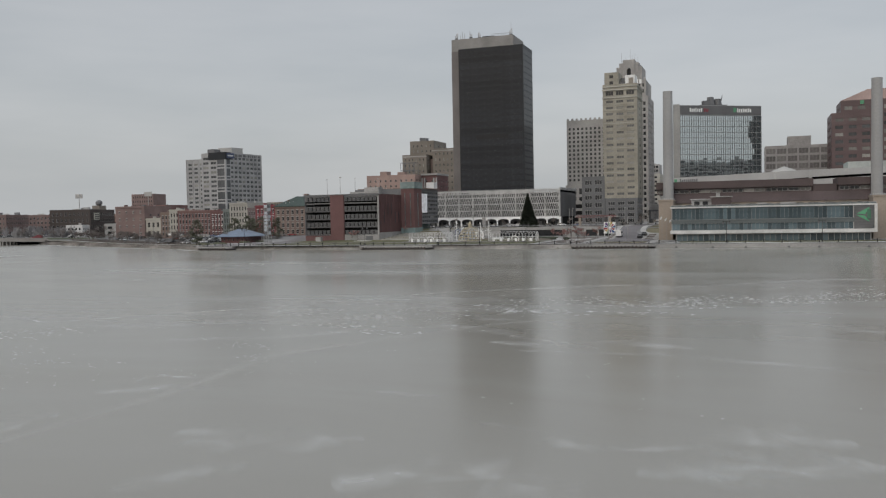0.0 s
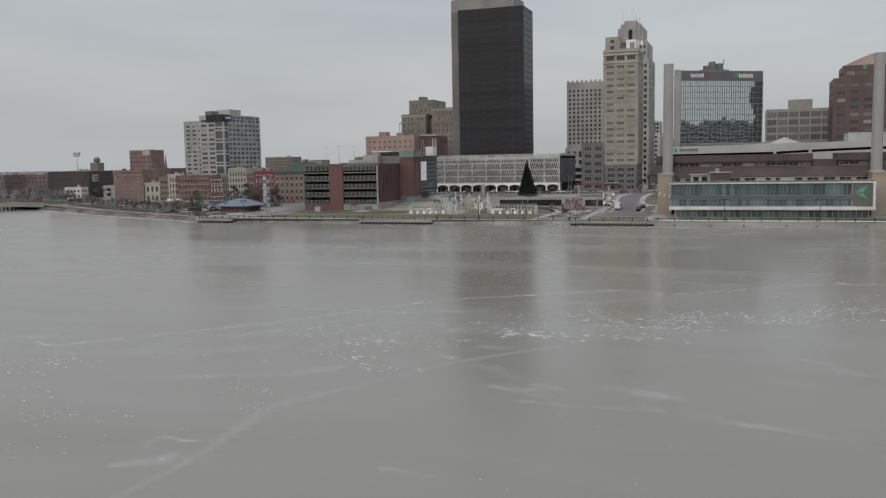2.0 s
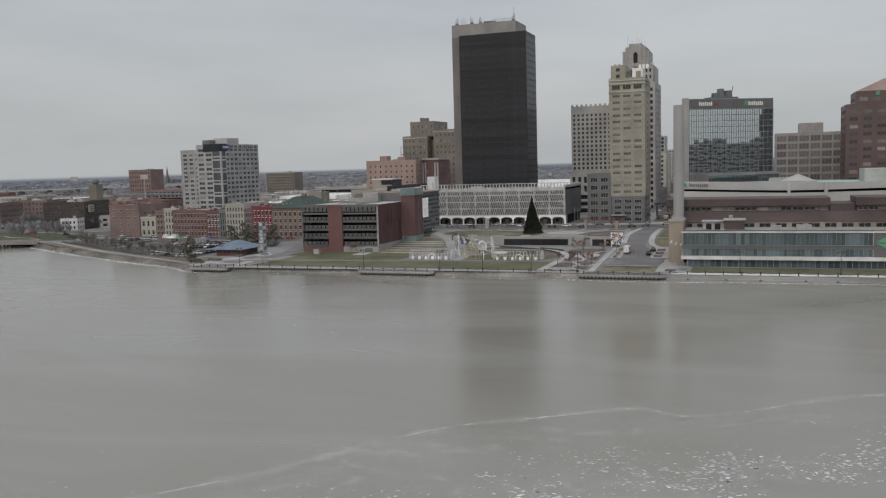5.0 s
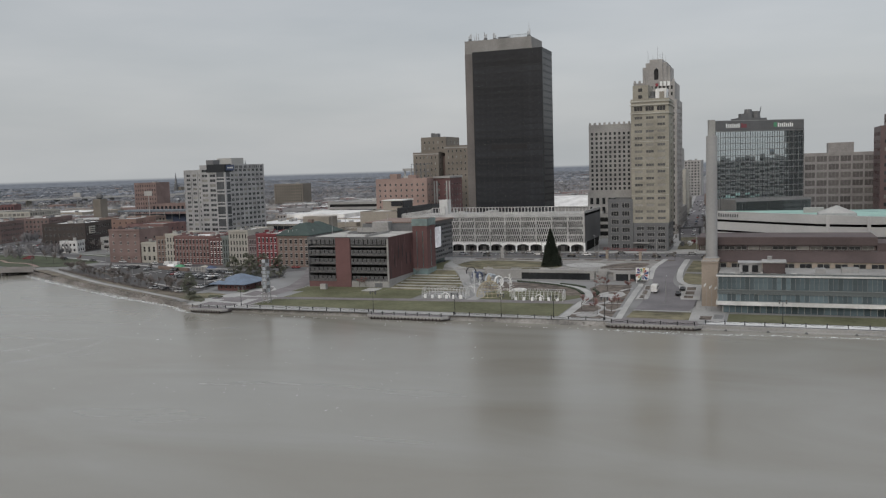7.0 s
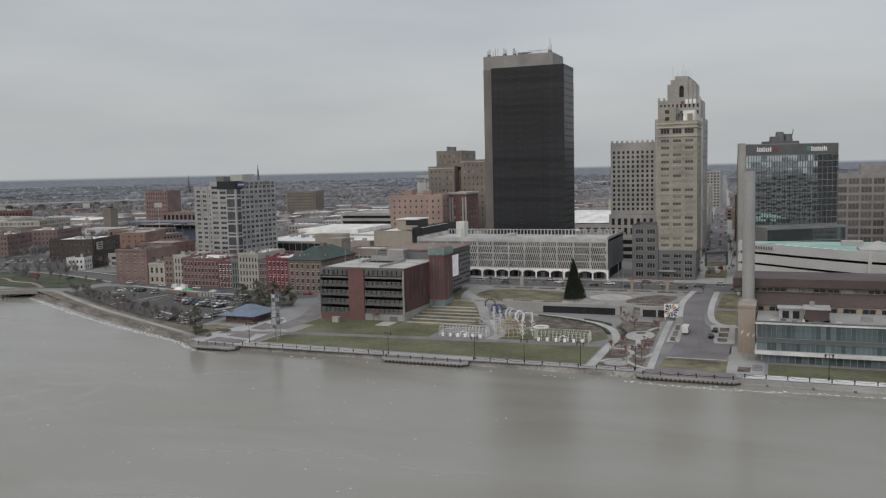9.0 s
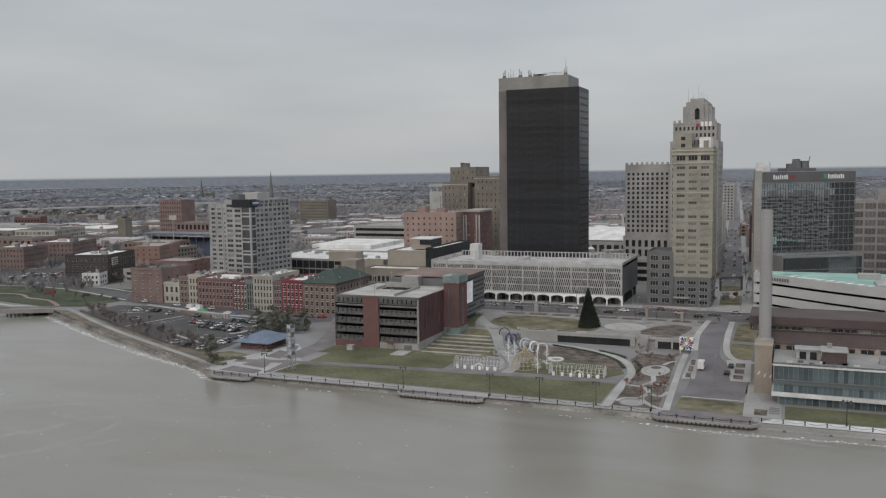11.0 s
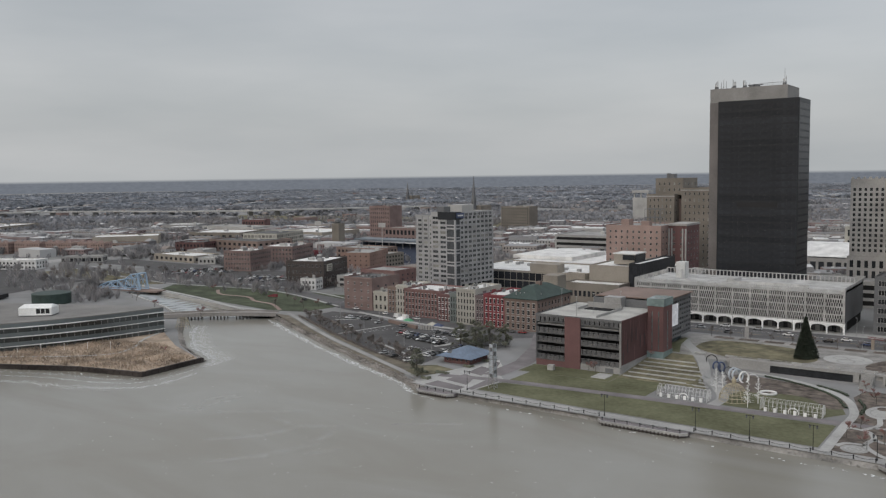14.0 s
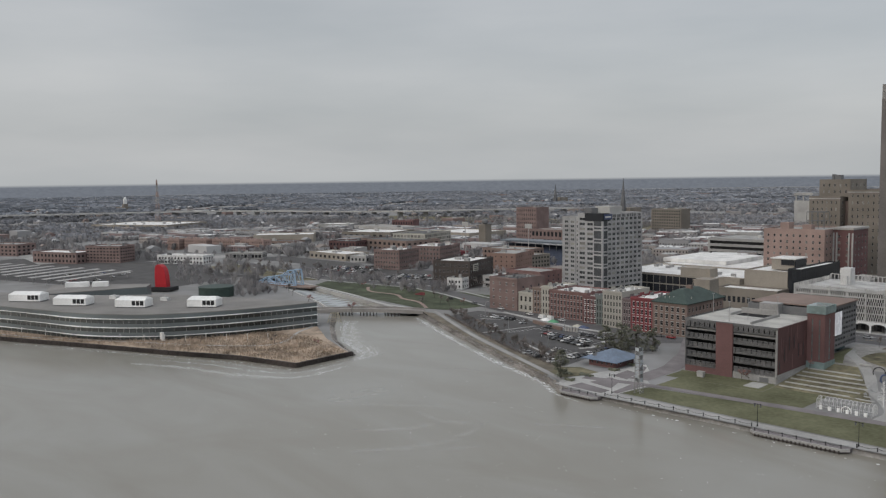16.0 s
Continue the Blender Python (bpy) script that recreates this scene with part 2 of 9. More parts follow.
GREENDK = mat("dark_green_sign_enamel", (0.05, 0.17, 0.10), 0.5)
REDSIGN = mat("red_sign_enamel", (0.28, 0.03, 0.05), 0.5)
MUSEUMGLASS = glass("sea_green_glass", (0.045, 0.052, 0.053), 0.12)
WINDOW = glass("window_glass", (0.03, 0.032, 0.036), 0.1, 0.3, 0.42)
WINDOWPALE = glass("blinds_behind_glass", (0.26, 0.25, 0.23), 0.25, 0.45, 0.5)
TOWERGLASS = glass("smoked_tower_glass", (0.027, 0.030, 0.037), 0.3, 0.25, 0.2)
MIRRORDK = mat("dark_mirror_glass", (0.34, 0.41, 0.42), 0.05, 0.85, grain=0.3, var=0.08)
MIRROR = mat("mirror_glass", (0.56, 0.62, 0.63), 0.02, 0.9, grain=0.3, var=0.08)
TEAL = glass("teal_glass", (0.09, 0.16, 0.16), 0.08)
TEALPALE = mat("pale_teal_glass", (0.20, 0.29, 0.29), 0.1, grain=0.6, var=0.25, spec=0.7)
PLANTGLASS = glass("plant_front_glass", (0.098, 0.145, 0.168), 0.06, 0.45, 0.45)
BARK = mat("grey_bark", (0.105, 0.088, 0.075), 0.95, grain=4)
TWIG = mat("bare_twigs", (0.20, 0.172, 0.158), 0.95, spread=0.25)
TWIGRED = mat("reddish_bare_twigs", (0.30, 0.155, 0.14), 0.95, spread=0.25)
NEEDLE = mat("pine_needles", (0.16, 0.168, 0.115), 0.9, grain=2, var=0.4)
FIR = mat("dark_fir", (0.058, 0.074, 0.05), 0.9, grain=2, var=0.4)
# Distance haze mixed into the colour: trees bluer and paler than bare wood.
WOODS = island_mat("hazy_winter_woods", [(0.272, 0.276, 0.296), (0.298, 0.301, 0.32), (0.248, 0.253, 0.275), (0.285, 0.29, 0.31), (0.228, 0.235, 0.255)], blotch=0.006)
WOODSMID = island_mat("hazy_town_trees", [(0.265, 0.256, 0.262), (0.30, 0.29, 0.292), (0.235, 0.228, 0.234), (0.28, 0.266, 0.268), (0.21, 0.206, 0.213)], blotch=0.012)
HOUSES = island_mat("far_houses", [(0.28, 0.28, 0.285), (0.22, 0.215, 0.22), (0.42, 0.42, 0.425), (0.20, 0.15, 0.14), (0.15, 0.145, 0.15), (0.22, 0.19, 0.175)])
TYRE = mat("tyre", (0.02, 0.02, 0.02), 0.9)
PAINTS = [mat("car_paint_" + n, c, 0.3, spec=0.5) for n, c in (("white", (0.7, 0.7, 0.7)), ("black", (0.02, 0.02, 0.022)), ("silver", (0.38, 0.39, 0.40)), ("grey", (0.12, 0.125, 0.13)), ("red", (0.28, 0.02, 0.025)), ("blue", (0.03, 0.06, 0.16)))]
CARGLASS = mat("car_glass", (0.02, 0.022, 0.025), 0.08, spec=0.7)

# the river: thin wet ice over brown water, clear in some stretches and frosted in others
WATER = bpy.data.materials.new("river_ice")
WATER.use_nodes = True
nt = WATER.node_tree
wb = nt.nodes["Principled BSDF"]
tc, mp = nt.nodes.new("ShaderNodeTexCoord"), nt.nodes.new("ShaderNodeMapping")
n1, n2, r1, r2 = nt.nodes.new("ShaderNodeTexNoise"), nt.nodes.new("ShaderNodeTexNoise"), nt.nodes.new("ShaderNodeValToRGB"), nt.nodes.new("ShaderNodeMapRange")
mp.inputs["Scale"].default_value = (0.012, 0.03, 1)
n1.inputs["Scale"].default_value, n1.inputs["Detail"].default_value, n1.inputs["Distortion"].default_value = 1.0, 8, 0.8
n2.inputs["Scale"].default_value, n2.inputs["Detail"].default_value = 0.25, 6
r1.color_ramp.elements[0].position, r1.color_ramp.elements[0].color = 0.35, (0.205, 0.192, 0.162, 1)
r1.color_ramp.elements[1].position, r1.color_ramp.elements[1].color = 0.80, (0.258, 0.255, 0.236, 1)
nt.links.new(tc.outputs["Object"], mp.inputs[0])
nt.links.new(mp.outputs[0], n1.inputs["Vector"])
nt.links.new(tc.outputs["Object"], n2.inputs["Vector"])
nt.links.new(n1.outputs["Fac"], r1.inputs[0])
nt.links.new(r1.outputs[0], wb.inputs["Base Color"])
nt.links.new(n1.outputs["Fac"], r2.inputs[0])
r2.inputs["From Min"].default_value, r2.inputs["From Max"].default_value = 0.3, 0.8
r2.inputs["To Min"].default_value, r2.inputs["To Max"].default_value = 0.17, 0.30
nt.links.new(r2.outputs[0], wb.inputs["Roughness"])
wbp = nt.nodes.new("ShaderNodeBump")
wbp.inputs["Strength"].default_value, wbp.inputs["Distance"].default_value = 0.05, 0.1
nt.links.new(n2.outputs["Fac"], wbp.inputs["Height"])
nt.links.new(wbp.outputs[0], wb.inputs["Normal"])
wb.inputs["IOR"].default_value = 1.45
ICE = mat("frosted_ice", (0.64, 0.65, 0.65), 0.8, grain=0.8, var=0.15, stain=0.1, spec=0.1)


def wisp_mat(name, rgb, scale, lo, hi, most):
    """Thin frost lying on the clear ice: ragged, and fading out at its edges."""
    m = bpy.data.materials.new(name)
    m.use_nodes = True
    nt = m.node_tree
    b, out = nt.nodes["Principled BSDF"], nt.nodes["Material Output"]
    b.inputs["Base Color"].default_value, b.inputs["Roughness"].default_value = (*rgb, 1), 0.8
    b.inputs["Specular IOR Level"].default_value = 0.1
    tc, no, mr = nt.nodes.new("ShaderNodeTexCoord"), nt.nodes.new("ShaderNodeTexNoise"), nt.nodes.new("ShaderNodeMapRange")
    no.inputs["Scale"].default_value, no.inputs["Detail"].default_value, no.inputs["Distortion"].default_value = scale, 7, 0.6
    no.inputs["Roughness"].default_value = 0.65
    nt.links.new(tc.outputs["Object"], no.inputs["Vector"])
    mr.interpolation_type = "SMOOTHSTEP"
    mr.inputs["From Min"].default_value, mr.inputs["From Max"].default_value = lo, hi
    nt.links.new(no.outputs["Fac"], mr.inputs[0])
    sep, a1, a2, a3 = nt.nodes.new("ShaderNodeSeparateXYZ"), nt.nodes.new("ShaderNodeMath"), nt.nodes.new("ShaderNodeMath"), nt.nodes.new("ShaderNodeMath")
    nt.links.new(tc.outputs["UV"], sep.inputs[0])
    a1.operation, a2.operation, a3.operation = "PINGPONG", "MULTIPLY", "MULTIPLY"
    nt.links.new(sep.outputs["Y"], a1.inputs[0])
    a1.inputs[1].default_value = 0.5
    nt.links.new(a1.outputs[0], a2.inputs[0])
    nt.links.new(mr.outputs[0], a2.inputs[1])
    nt.links.new(a2.outputs[0], a3.inputs[0])
    a3.inputs[1].default_value = 2 * most
    tr, mx = nt.nodes.new("ShaderNodeBsdfTransparent"), nt.nodes.new("ShaderNodeMixShader")
    nt.links.new(a3.outputs[0], mx.inputs[0])
    nt.links.new(tr.outputs[0], mx.inputs[1])
    nt.links.new(b.outputs[0], mx.inputs[2])
    nt.links.new(mx.outputs[0], out.inputs["Surface"])
    return m


WISP = wisp_mat("wisps_of_frost", (0.70, 0.71, 0.71), 0.3, 0.38, 0.70, 0.40)
WISPDIM = wisp_mat("dim_frost", (0.66, 0.67, 0.67), 0.22, 0.38, 0.72, 0.32)
WISPFINE = wisp_mat("fine_frost", (0.80, 0.81, 0.81), 1.1, 0.40, 0.64, 0.75)
CREEKICE = wisp_mat("creek_ice", (0.46, 0.49, 0.51), 0.05, 0.15, 0.5, 0.8)
WISPRIDGE = wisp_mat("ridge_frost", (0.74, 0.75, 0.75), 0.12, 0.36, 0.68, 0.42)
WISPCORE = wisp_mat("ridge_core", (0.78, 0.79, 0.79), 0.13, 0.34, 0.66, 0.64)
WISPSOFT = wisp_mat("healed_crack", (0.60, 0.60, 0.58), 0.09, 0.26, 0.62, 0.32)
WISPHAZE = wisp_mat("hazy_frost", (0.70, 0.71, 0.71), 0.45, 0.42, 0.74, 0.3)
WISPGRAIN = wisp_mat("grainy_frost", (0.80, 0.81, 0.81), 1.3, 0.47, 0.64, 0.8)
# The farthest trees carry the most haze blue in their colours.
WOODSHAZED = island_mat("hazier_far_woods", [(0.26, 0.278, 0.312), (0.275, 0.29, 0.322), (0.245, 0.263, 0.296), (0.265, 0.281, 0.31), (0.23, 0.247, 0.28)], blotch=0.004)


# ---- mesh helpers
class MB:
    """Collects vertices and faces for one mesh."""

    def __init__(self):
        self.v, self.f, self.m = [], [], []

    def poly(self, pts, mi=0):
        n = len(self.v)
        self.v += [tuple(p) for p in pts]
        self.f.append(tuple(range(n, n + len(pts))))
        self.m.append(mi)

    def box(self, x0, x1, y0, y1, z0, z1, mi=0, tx=0.0, ty=0.0):
        """tx, ty: how far the top draws in on each side."""
        n = len(self.v)
        self.v += [(x0, y0, z0), (x1, y0, z0), (x1, y1, z0), (x0, y1, z0), (x0 + tx, y0 + ty, z1), (x1 - tx, y0 + ty, z1), (x1 - tx, y1 - ty, z1), (x0 + tx, y1 - ty, z1)]
        for q in ((0, 3, 2, 1), (4, 5, 6, 7), (0, 1, 5, 4), (1, 2, 6, 5), (2, 3, 7, 6), (3, 0, 4, 7)):
            self.f.append(tuple(n + k for k in q))
            self.m.append(mi)
        return self

    def prism(self, pts, z0, z1, mi=0, top=None):
        n, k = len(self.v), len(pts)
        self.v += [(x, y, z0) for x, y in pts] + [(x, y, z1) for x, y in (top or pts)]
        for i in range(k):
            j = (i + 1) % k
            self.f.append((n + i, n + j, n + k + j, n + k + i))
            self.m.append(mi)
        self.f += [tuple(n + k + i for i in range(k)), tuple(n + i for i in reversed(range(k)))]
        self.m += [mi, mi]
        return self

    def cyl(self, x, y, z0, z1, r, r2=None, n=10, mi=0):
        r2 = r if r2 is None else r2
        ring = [(math.cos(6.28319 * i / n), math.sin(6.28319 * i / n)) for i in range(n)]
        return self.prism([(x + r * c, y + r * s) for c, s in ring], z0, z1, mi, [(x + r2 * c, y + r2 * s) for c, s in ring])

    def rod(self, a, b, r, r2=None, n=5, mi=0):
        """A tapered bar from a to b."""
        a, b = Vector(a), Vector(b)
        q = (b - a).to_track_quat("Z", "Y")
        r2, k = r if r2 is None else r2, len(self.v)
        for p, rr in ((a, r), (b, r2)):
            self.v += [tuple(p + q @ Vector((rr * math.cos(6.28319 * i / n), rr * math.sin(6.28319 * i / n), 0))) for i in range(n)]
        for i in range(n):
            j = (i + 1) % n
            self.f.append((k + i, k + j, k + n + j, k + n + i))
            self.m.append(mi)
        self.f += [tuple(k + n + i for i in range(n)), tuple(k + i for i in reversed(range(n)))]
        self.m += [mi, mi]
        return self

    def tube(self, pts, r, n=4, mi=0):
        """One bent bar through the points."""
        pts, base = [Vector(p) for p in pts], len(self.v)
        for i, p in enumerate(pts):
            q = (pts[min(i + 1, len(pts) - 1)] - pts[max(i - 1, 0)]).to_track_quat("Z", "Y")
            self.v += [tuple(p + q @ Vector((r * math.cos(6.28319 * k / n), r * math.sin(6.28319 * k / n), 0))) for k in range(n)]
        for i in range(len(pts) - 1):
            for k in range(n):
                a, b = base + i * n + k, base + i * n + (k + 1) % n
                self.f.append((a, b, b + n, a + n))
                self.m.append(mi)
        return self

    def add(self, other, m, mi=0):
        n = len(self.v)
        self.v += [tuple(m @ Vector(p)) for p in other.v]
        self.f += [tuple(n + k for k in q) for q in other.f]
        self.m += [mi + k for k in other.m]
        return self

    def mesh(self, name, mats):
        me = bpy.data.meshes.new(name)
        me.from_pydata(self.v, [], self.f)
        for m in mats if isinstance(mats, (list, tuple)) else [mats]:
            me.materials.append(m)
        if any(self.m):
            me.polygons.foreach_set("material_index", self.m)
        me.update()
        return me


def part(name, mb, mats, parent=None, label="", m=None):
    """One mesh object, under a thing or on its own."""
    ob = new(name, mb.mesh(name, mats) if isinstance(mb, MB) else mb)
    if m is not None:
        ob.matrix_basis = m
    ob.parent = parent
    return tagged(ob, label)


def thing(name, label, category, x=0.0, y=0.0, z=0.0, turn=0.0, group=""):
    ob = new(name)
    ob.empty_display_size = 0.5
    ob.matrix_basis = pose(x, y, z, 0, 0, turn)
    return tagged(ob, label, category, group)


def lerp(x, xs, ys):
    return float(np.interp(x, xs, ys))


def gz(x, y):
    """The ground's height: a low quay, rising to the street behind the park."""
    hi = lerp(x, (-190, -60, -30), (3.2, 4.0, 6.5))
    a, b = lerp(x, (10, 14, 84, 86), (55, 93, 93, 55)), lerp(x, (10, 14, 84, 86), (105, 95, 95, 105))
    return 2.3 + (hi - 2.3) * min(max((y - a) / (b - a), 0), 1)


YCUTS = (55, 60, 65, 70, 75, 80, 85, 89, 93, 95, 100, 105)
XCUTS = (-190, -160, -125, -90, -60, -50, -40, -30, 10, 12, 14, 84, 85, 86)


def patch(name, pts, material, dz, label="", kind="structure", step=8.0, mesh_only=False):
    """A flat covering laid over the ground."""
    bm = bmesh.new()
    bm.faces.new([bm.verts.new((x, y, 0)) for x, y in pts])
    bm.normal_update()
    xs, ys = [p[0] for p in pts], [p[1] for p in pts]
    bmesh.ops.triangulate(bm, faces=bm.faces[:])
    cuts = [((0, c, 0), (0, 1, 0)) for c in YCUTS if min(ys) < c < max(ys)]
    cuts += [((c, 0, 0), (1, 0, 0)) for c in XCUTS if min(xs) < c < max(xs)]
    for co, no in cuts:
        bmesh.ops.bisect_plane(bm, geom=bm.verts[:] + bm.edges[:] + bm.faces[:], plane_co=co, plane_no=no)
    bmesh.ops.triangulate(bm, faces=bm.faces[:])
    for v in bm.verts:
        v.co.z = gz(v.co.x, v.co.y) + dz
    bmesh.ops.recalc_face_normals(bm, faces=bm.faces[:])
    if sum(f.normal.z for f in bm.faces) < 0:
        bmesh.ops.reverse_faces(bm, faces=bm.faces[:])
    me = bpy.data.meshes.new(name)
    bm.to_mesh(me)
    bm.free()
    me.materials.append(material)
    return tagged(new(name, me), label, "", "", kind)


def band(pts, width):
    """The outline of a strip of that width along a line of points."""
    left, right = [], []
    for i, (x, y) in enumerate(pts):
        a, b = pts[max(i - 1, 0)], pts[min(i + 1, len(pts) - 1)]
        dx, dy = b[0] - a[0], b[1] - a[1]
        n = math.hypot(dx, dy)
        left.append((x - dy / n * width / 2, y + dx / n * width / 2))
        right.append((x + dy / n * width / 2, y - dx / n * width / 2))
    return left + right[::-1]


def smooth(pts, n=6):
    """A rounded line through the points."""
    out, q = [], [pts[0], *pts, pts[-1]]
    for i in range(1, len(q) - 2):
        for k in range(n):
            t = k / n
            out.append(tuple(0.5 * (2 * b + (c - a) * t + (2 * a - 5 * b + 4 * c - d) * t * t + (3 * b - a - 3 * c + d) * t**3) for a, b, c, d in zip(*q[i - 1 : i + 3])))
    return out + [pts[-1]]


# ---- buildings
PANES = {}


def pane_mesh(w, h, glassmat, frame_mat, style):
    """A window w by h, its foot's middle at the origin, facing -y."""
    key = (round(w, 2), round(h, 2), glassmat.name, frame_mat.name, style)
    if key not in PANES:
        b = MB()
        if style == "bare":
            b.box(-w / 2, w / 2, -0.03, 0.03, 0, h, 0)
        else:
            c, r = {"sash": (1, 2), "pair": (2, 2), "tri": (3, 1), "wide": (2, 1)}.get(style, (1, 1))
            e = min(0.12, w * 0.07)
            gw, gh = (w - e * (c + 1)) / c, (h - e * (r + 1)) / r
            xs, zs = [-w / 2], [0.0]
            for _ in range(c):
                xs += [xs[-1] + e, xs[-1] + e + gw]
            for _ in range(r):
                zs += [zs[-1] + e, zs[-1] + e + gh]
            xs, zs = xs + [w / 2], zs + [h]
            nx = len(xs)
            b.v = [(x, -0.09, z) for z in zs for x in xs]
            for j in range(len(zs) - 1):
                for i in range(nx - 1):
                    q = (j * nx + i, j * nx + i + 1, (j + 1) * nx + i + 1, (j + 1) * nx + i)
                    if i % 2 and j % 2:
                        n = len(b.v)
                        b.v += [(b.v[k][0], -0.03, b.v[k][2]) for k in q]
                        b.f += [(n, n + 1, n + 2, n + 3)] + [(q[k], q[(k + 1) % 4], n + (k + 1) % 4, n + k) for k in range(4)]
                        b.m += [0, 1, 1, 1, 1]
                    else:
                        b.f.append(q)
                        b.m.append(1)
        PANES[key] = b.mesh("window", [glassmat, frame_mat])
    return PANES[key]


def pane_mb(w, h):
    return MB().box(-w / 2, w / 2, -0.03, 0.03, 0, h)


def facade(b, o, u, w, h, spec, depth=0.3):
    """A wall with recessed openings, from its lower left corner o along u. Returns the openings' feet."""
    cols, rows, wf, hf = spec["cols"], spec["rows"], spec.get("wf", 0.5), spec.get("hf", 0.55)
    side, bot, top = spec.get("side", 1.0), spec.get("bot", 1.0), spec.get("top", 1.0)
    ox, oy, oz = o
    ux, uy = u
    nx, ny = uy, -ux

    def P(s, z, d=0.0):
        return (ox + ux * s - nx * d, oy + uy * s - ny * d, oz + z)

    cw, ch = (w - 2 * side) / cols, (h - bot - top) / rows
    xs, zs = [0.0], [0.0]
    for i in range(cols):
        xs += [side + cw * (i + 0.5 - wf / 2), side + cw * (i + 0.5 + wf / 2)]
    for j in range(rows):
        zs += [bot + ch * (j + 0.5 - hf / 2), bot + ch * (j + 0.5 + hf / 2)]
    xs.append(w)
    zs.append(h)
    skip = spec.get("skip", ())
    holes = []
    for j in range(len(zs) - 1):
        run = 0.0
        for i in range(len(xs) - 1):
            if i % 2 and j % 2 and ((i - 1) // 2, (j - 1) // 2) not in skip:
                a, c, d, e = xs[i], xs[i + 1], zs[j], zs[j + 1]
                if a > run:
                    b.poly([P(run, d), P(a, d), P(a, e), P(run, e)])
                b.poly([P(a, d), P(c, d), P(c, d, depth), P(a, d, depth)])
                b.poly([P(a, e, depth), P(c, e, depth), P(c, e), P(a, e)])
                b.poly([P(a, d), P(a, d, depth), P(a, e, depth), P(a, e)])
                b.poly([P(c, d, depth), P(c, d), P(c, e), P(c, e, depth)])
                holes.append((P((a + c) / 2, d, depth - 0.08), c - a, e - d))
                run = c
        if w > run:
            b.poly([P(run, zs[j]), P(w, zs[j]), P(w, zs[j + 1]), P(run, zs[j + 1])])
    return holes


def block(root, x0, x1, y0, y1, z0, z1, wall, roof=None, front=None, right=None, left=None, parapet=0.9, name="wall", frame_mat=None, label="", roof_label=""):
    """One box of a building with its openings, panes and roof, under root."""
    b = MB()
    panes = []
    for spec, o, u, w, turn in ((front, (x0, y0, z0), (1, 0), x1 - x0, 0), (right, (x1, y0, z0), (0, 1), y1 - y0, 90), (left, (x0, y1, z0), (0, -1), y1 - y0, -90), (None, (x1, y1, z0), (-1, 0), x1 - x0, 180)):
        if spec:
            holes = facade(b, o, u, w, z1 - z0, spec, spec.get("depth", 0.3))
            panes += [(h, spec, turn) for h in holes]
        else:
            p, q = o, (o[0] + u[0] * w, o[1] + u[1] * w)
            b.poly([p, (q[0], q[1], z0), (q[0], q[1], z1), (p[0], p[1], z1)])
    t, zr = 0.35, z1 - parapet
    inner, outer = [(x0 + t, y0 + t), (x1 - t, y0 + t), (x1 - t, y1 - t), (x0 + t, y1 - t)], [(x0, y0), (x1, y0), (x1, y1), (x0, y1)]
    for k in range(4):
        j = (k + 1) % 4
        b.poly([(*outer[k], z1), (*outer[j], z1), (*inner[j], z1), (*inner[k], z1)])
        b.poly([(*inner[j], z1), (*inner[j], zr), (*inner[k], zr), (*inner[k], z1)])
    part(name, b, wall, root, label)
    part("roof", MB().box(x0 + t + 0.004, x1 - t - 0.004, y0 + t + 0.004, y1 - t - 0.004, zr - 0.3, zr), roof or ROOFGREY, root, roof_label)
    rest = {}
    rng = random.Random(len(panes))
    for n, ((foot, w, h), spec, turn) in enumerate(panes):
        if spec.get("open"):
            continue
        g = spec.get("glass", WINDOW)
        if spec.get("pale") and rng.random() < spec["pale"]:
            g = WINDOWPALE
        me = pane_mesh(w, h, g, frame_mat or spec.get("frame", GRANITE), spec.get("style", "sash"))
        if spec.get("joined"):
            rest.setdefault((g, spec.get("frame", GRANITE)), MB()).add(pane_mb(w, h), pose(*foot, 0, 0, turn))
            continue
        m = pose(*foot, rng.uniform(-1, 1) * spec.get("tilt", 0), 0, turn + rng.uniform(-1, 1) * spec.get("tilt", 0))
        part("window", me, None, root, "", m)
    for (g, _), far_panes in rest.items():
        tagged(part("far_glazing", far_panes, g, root), "small far windows", "", "", "stuff")
    return root


# ---- river, banks and ground
SHORE = [(4700, 2), (112, 2), (-62, 2), (-76, 4), (-83, 9), (-94, 14.5), (-118, 25.5), (-148, 40.5), (-184, 58.5), (-232, 83.5), (-252, 94), (-272, 90), (-330, 106), (-400, 122), (-480, 134), (-480, 116),
         (-405, 102), (-330, 76), (-292, 58), (-258, 30), (-224, 6), (-203, -4), (-188, -10), (-186, -42), (-220, -50.5), (-253, -66), (-279, -76), (-345, -104), (-700, -250), (-4600, -1700)]


def bowl(x, y):
    """Far land lifts a little towards the skyline."""
    return 8 * (min(max((math.hypot(x, y) - 1500) / 3100, 0), 1)) ** 1.3


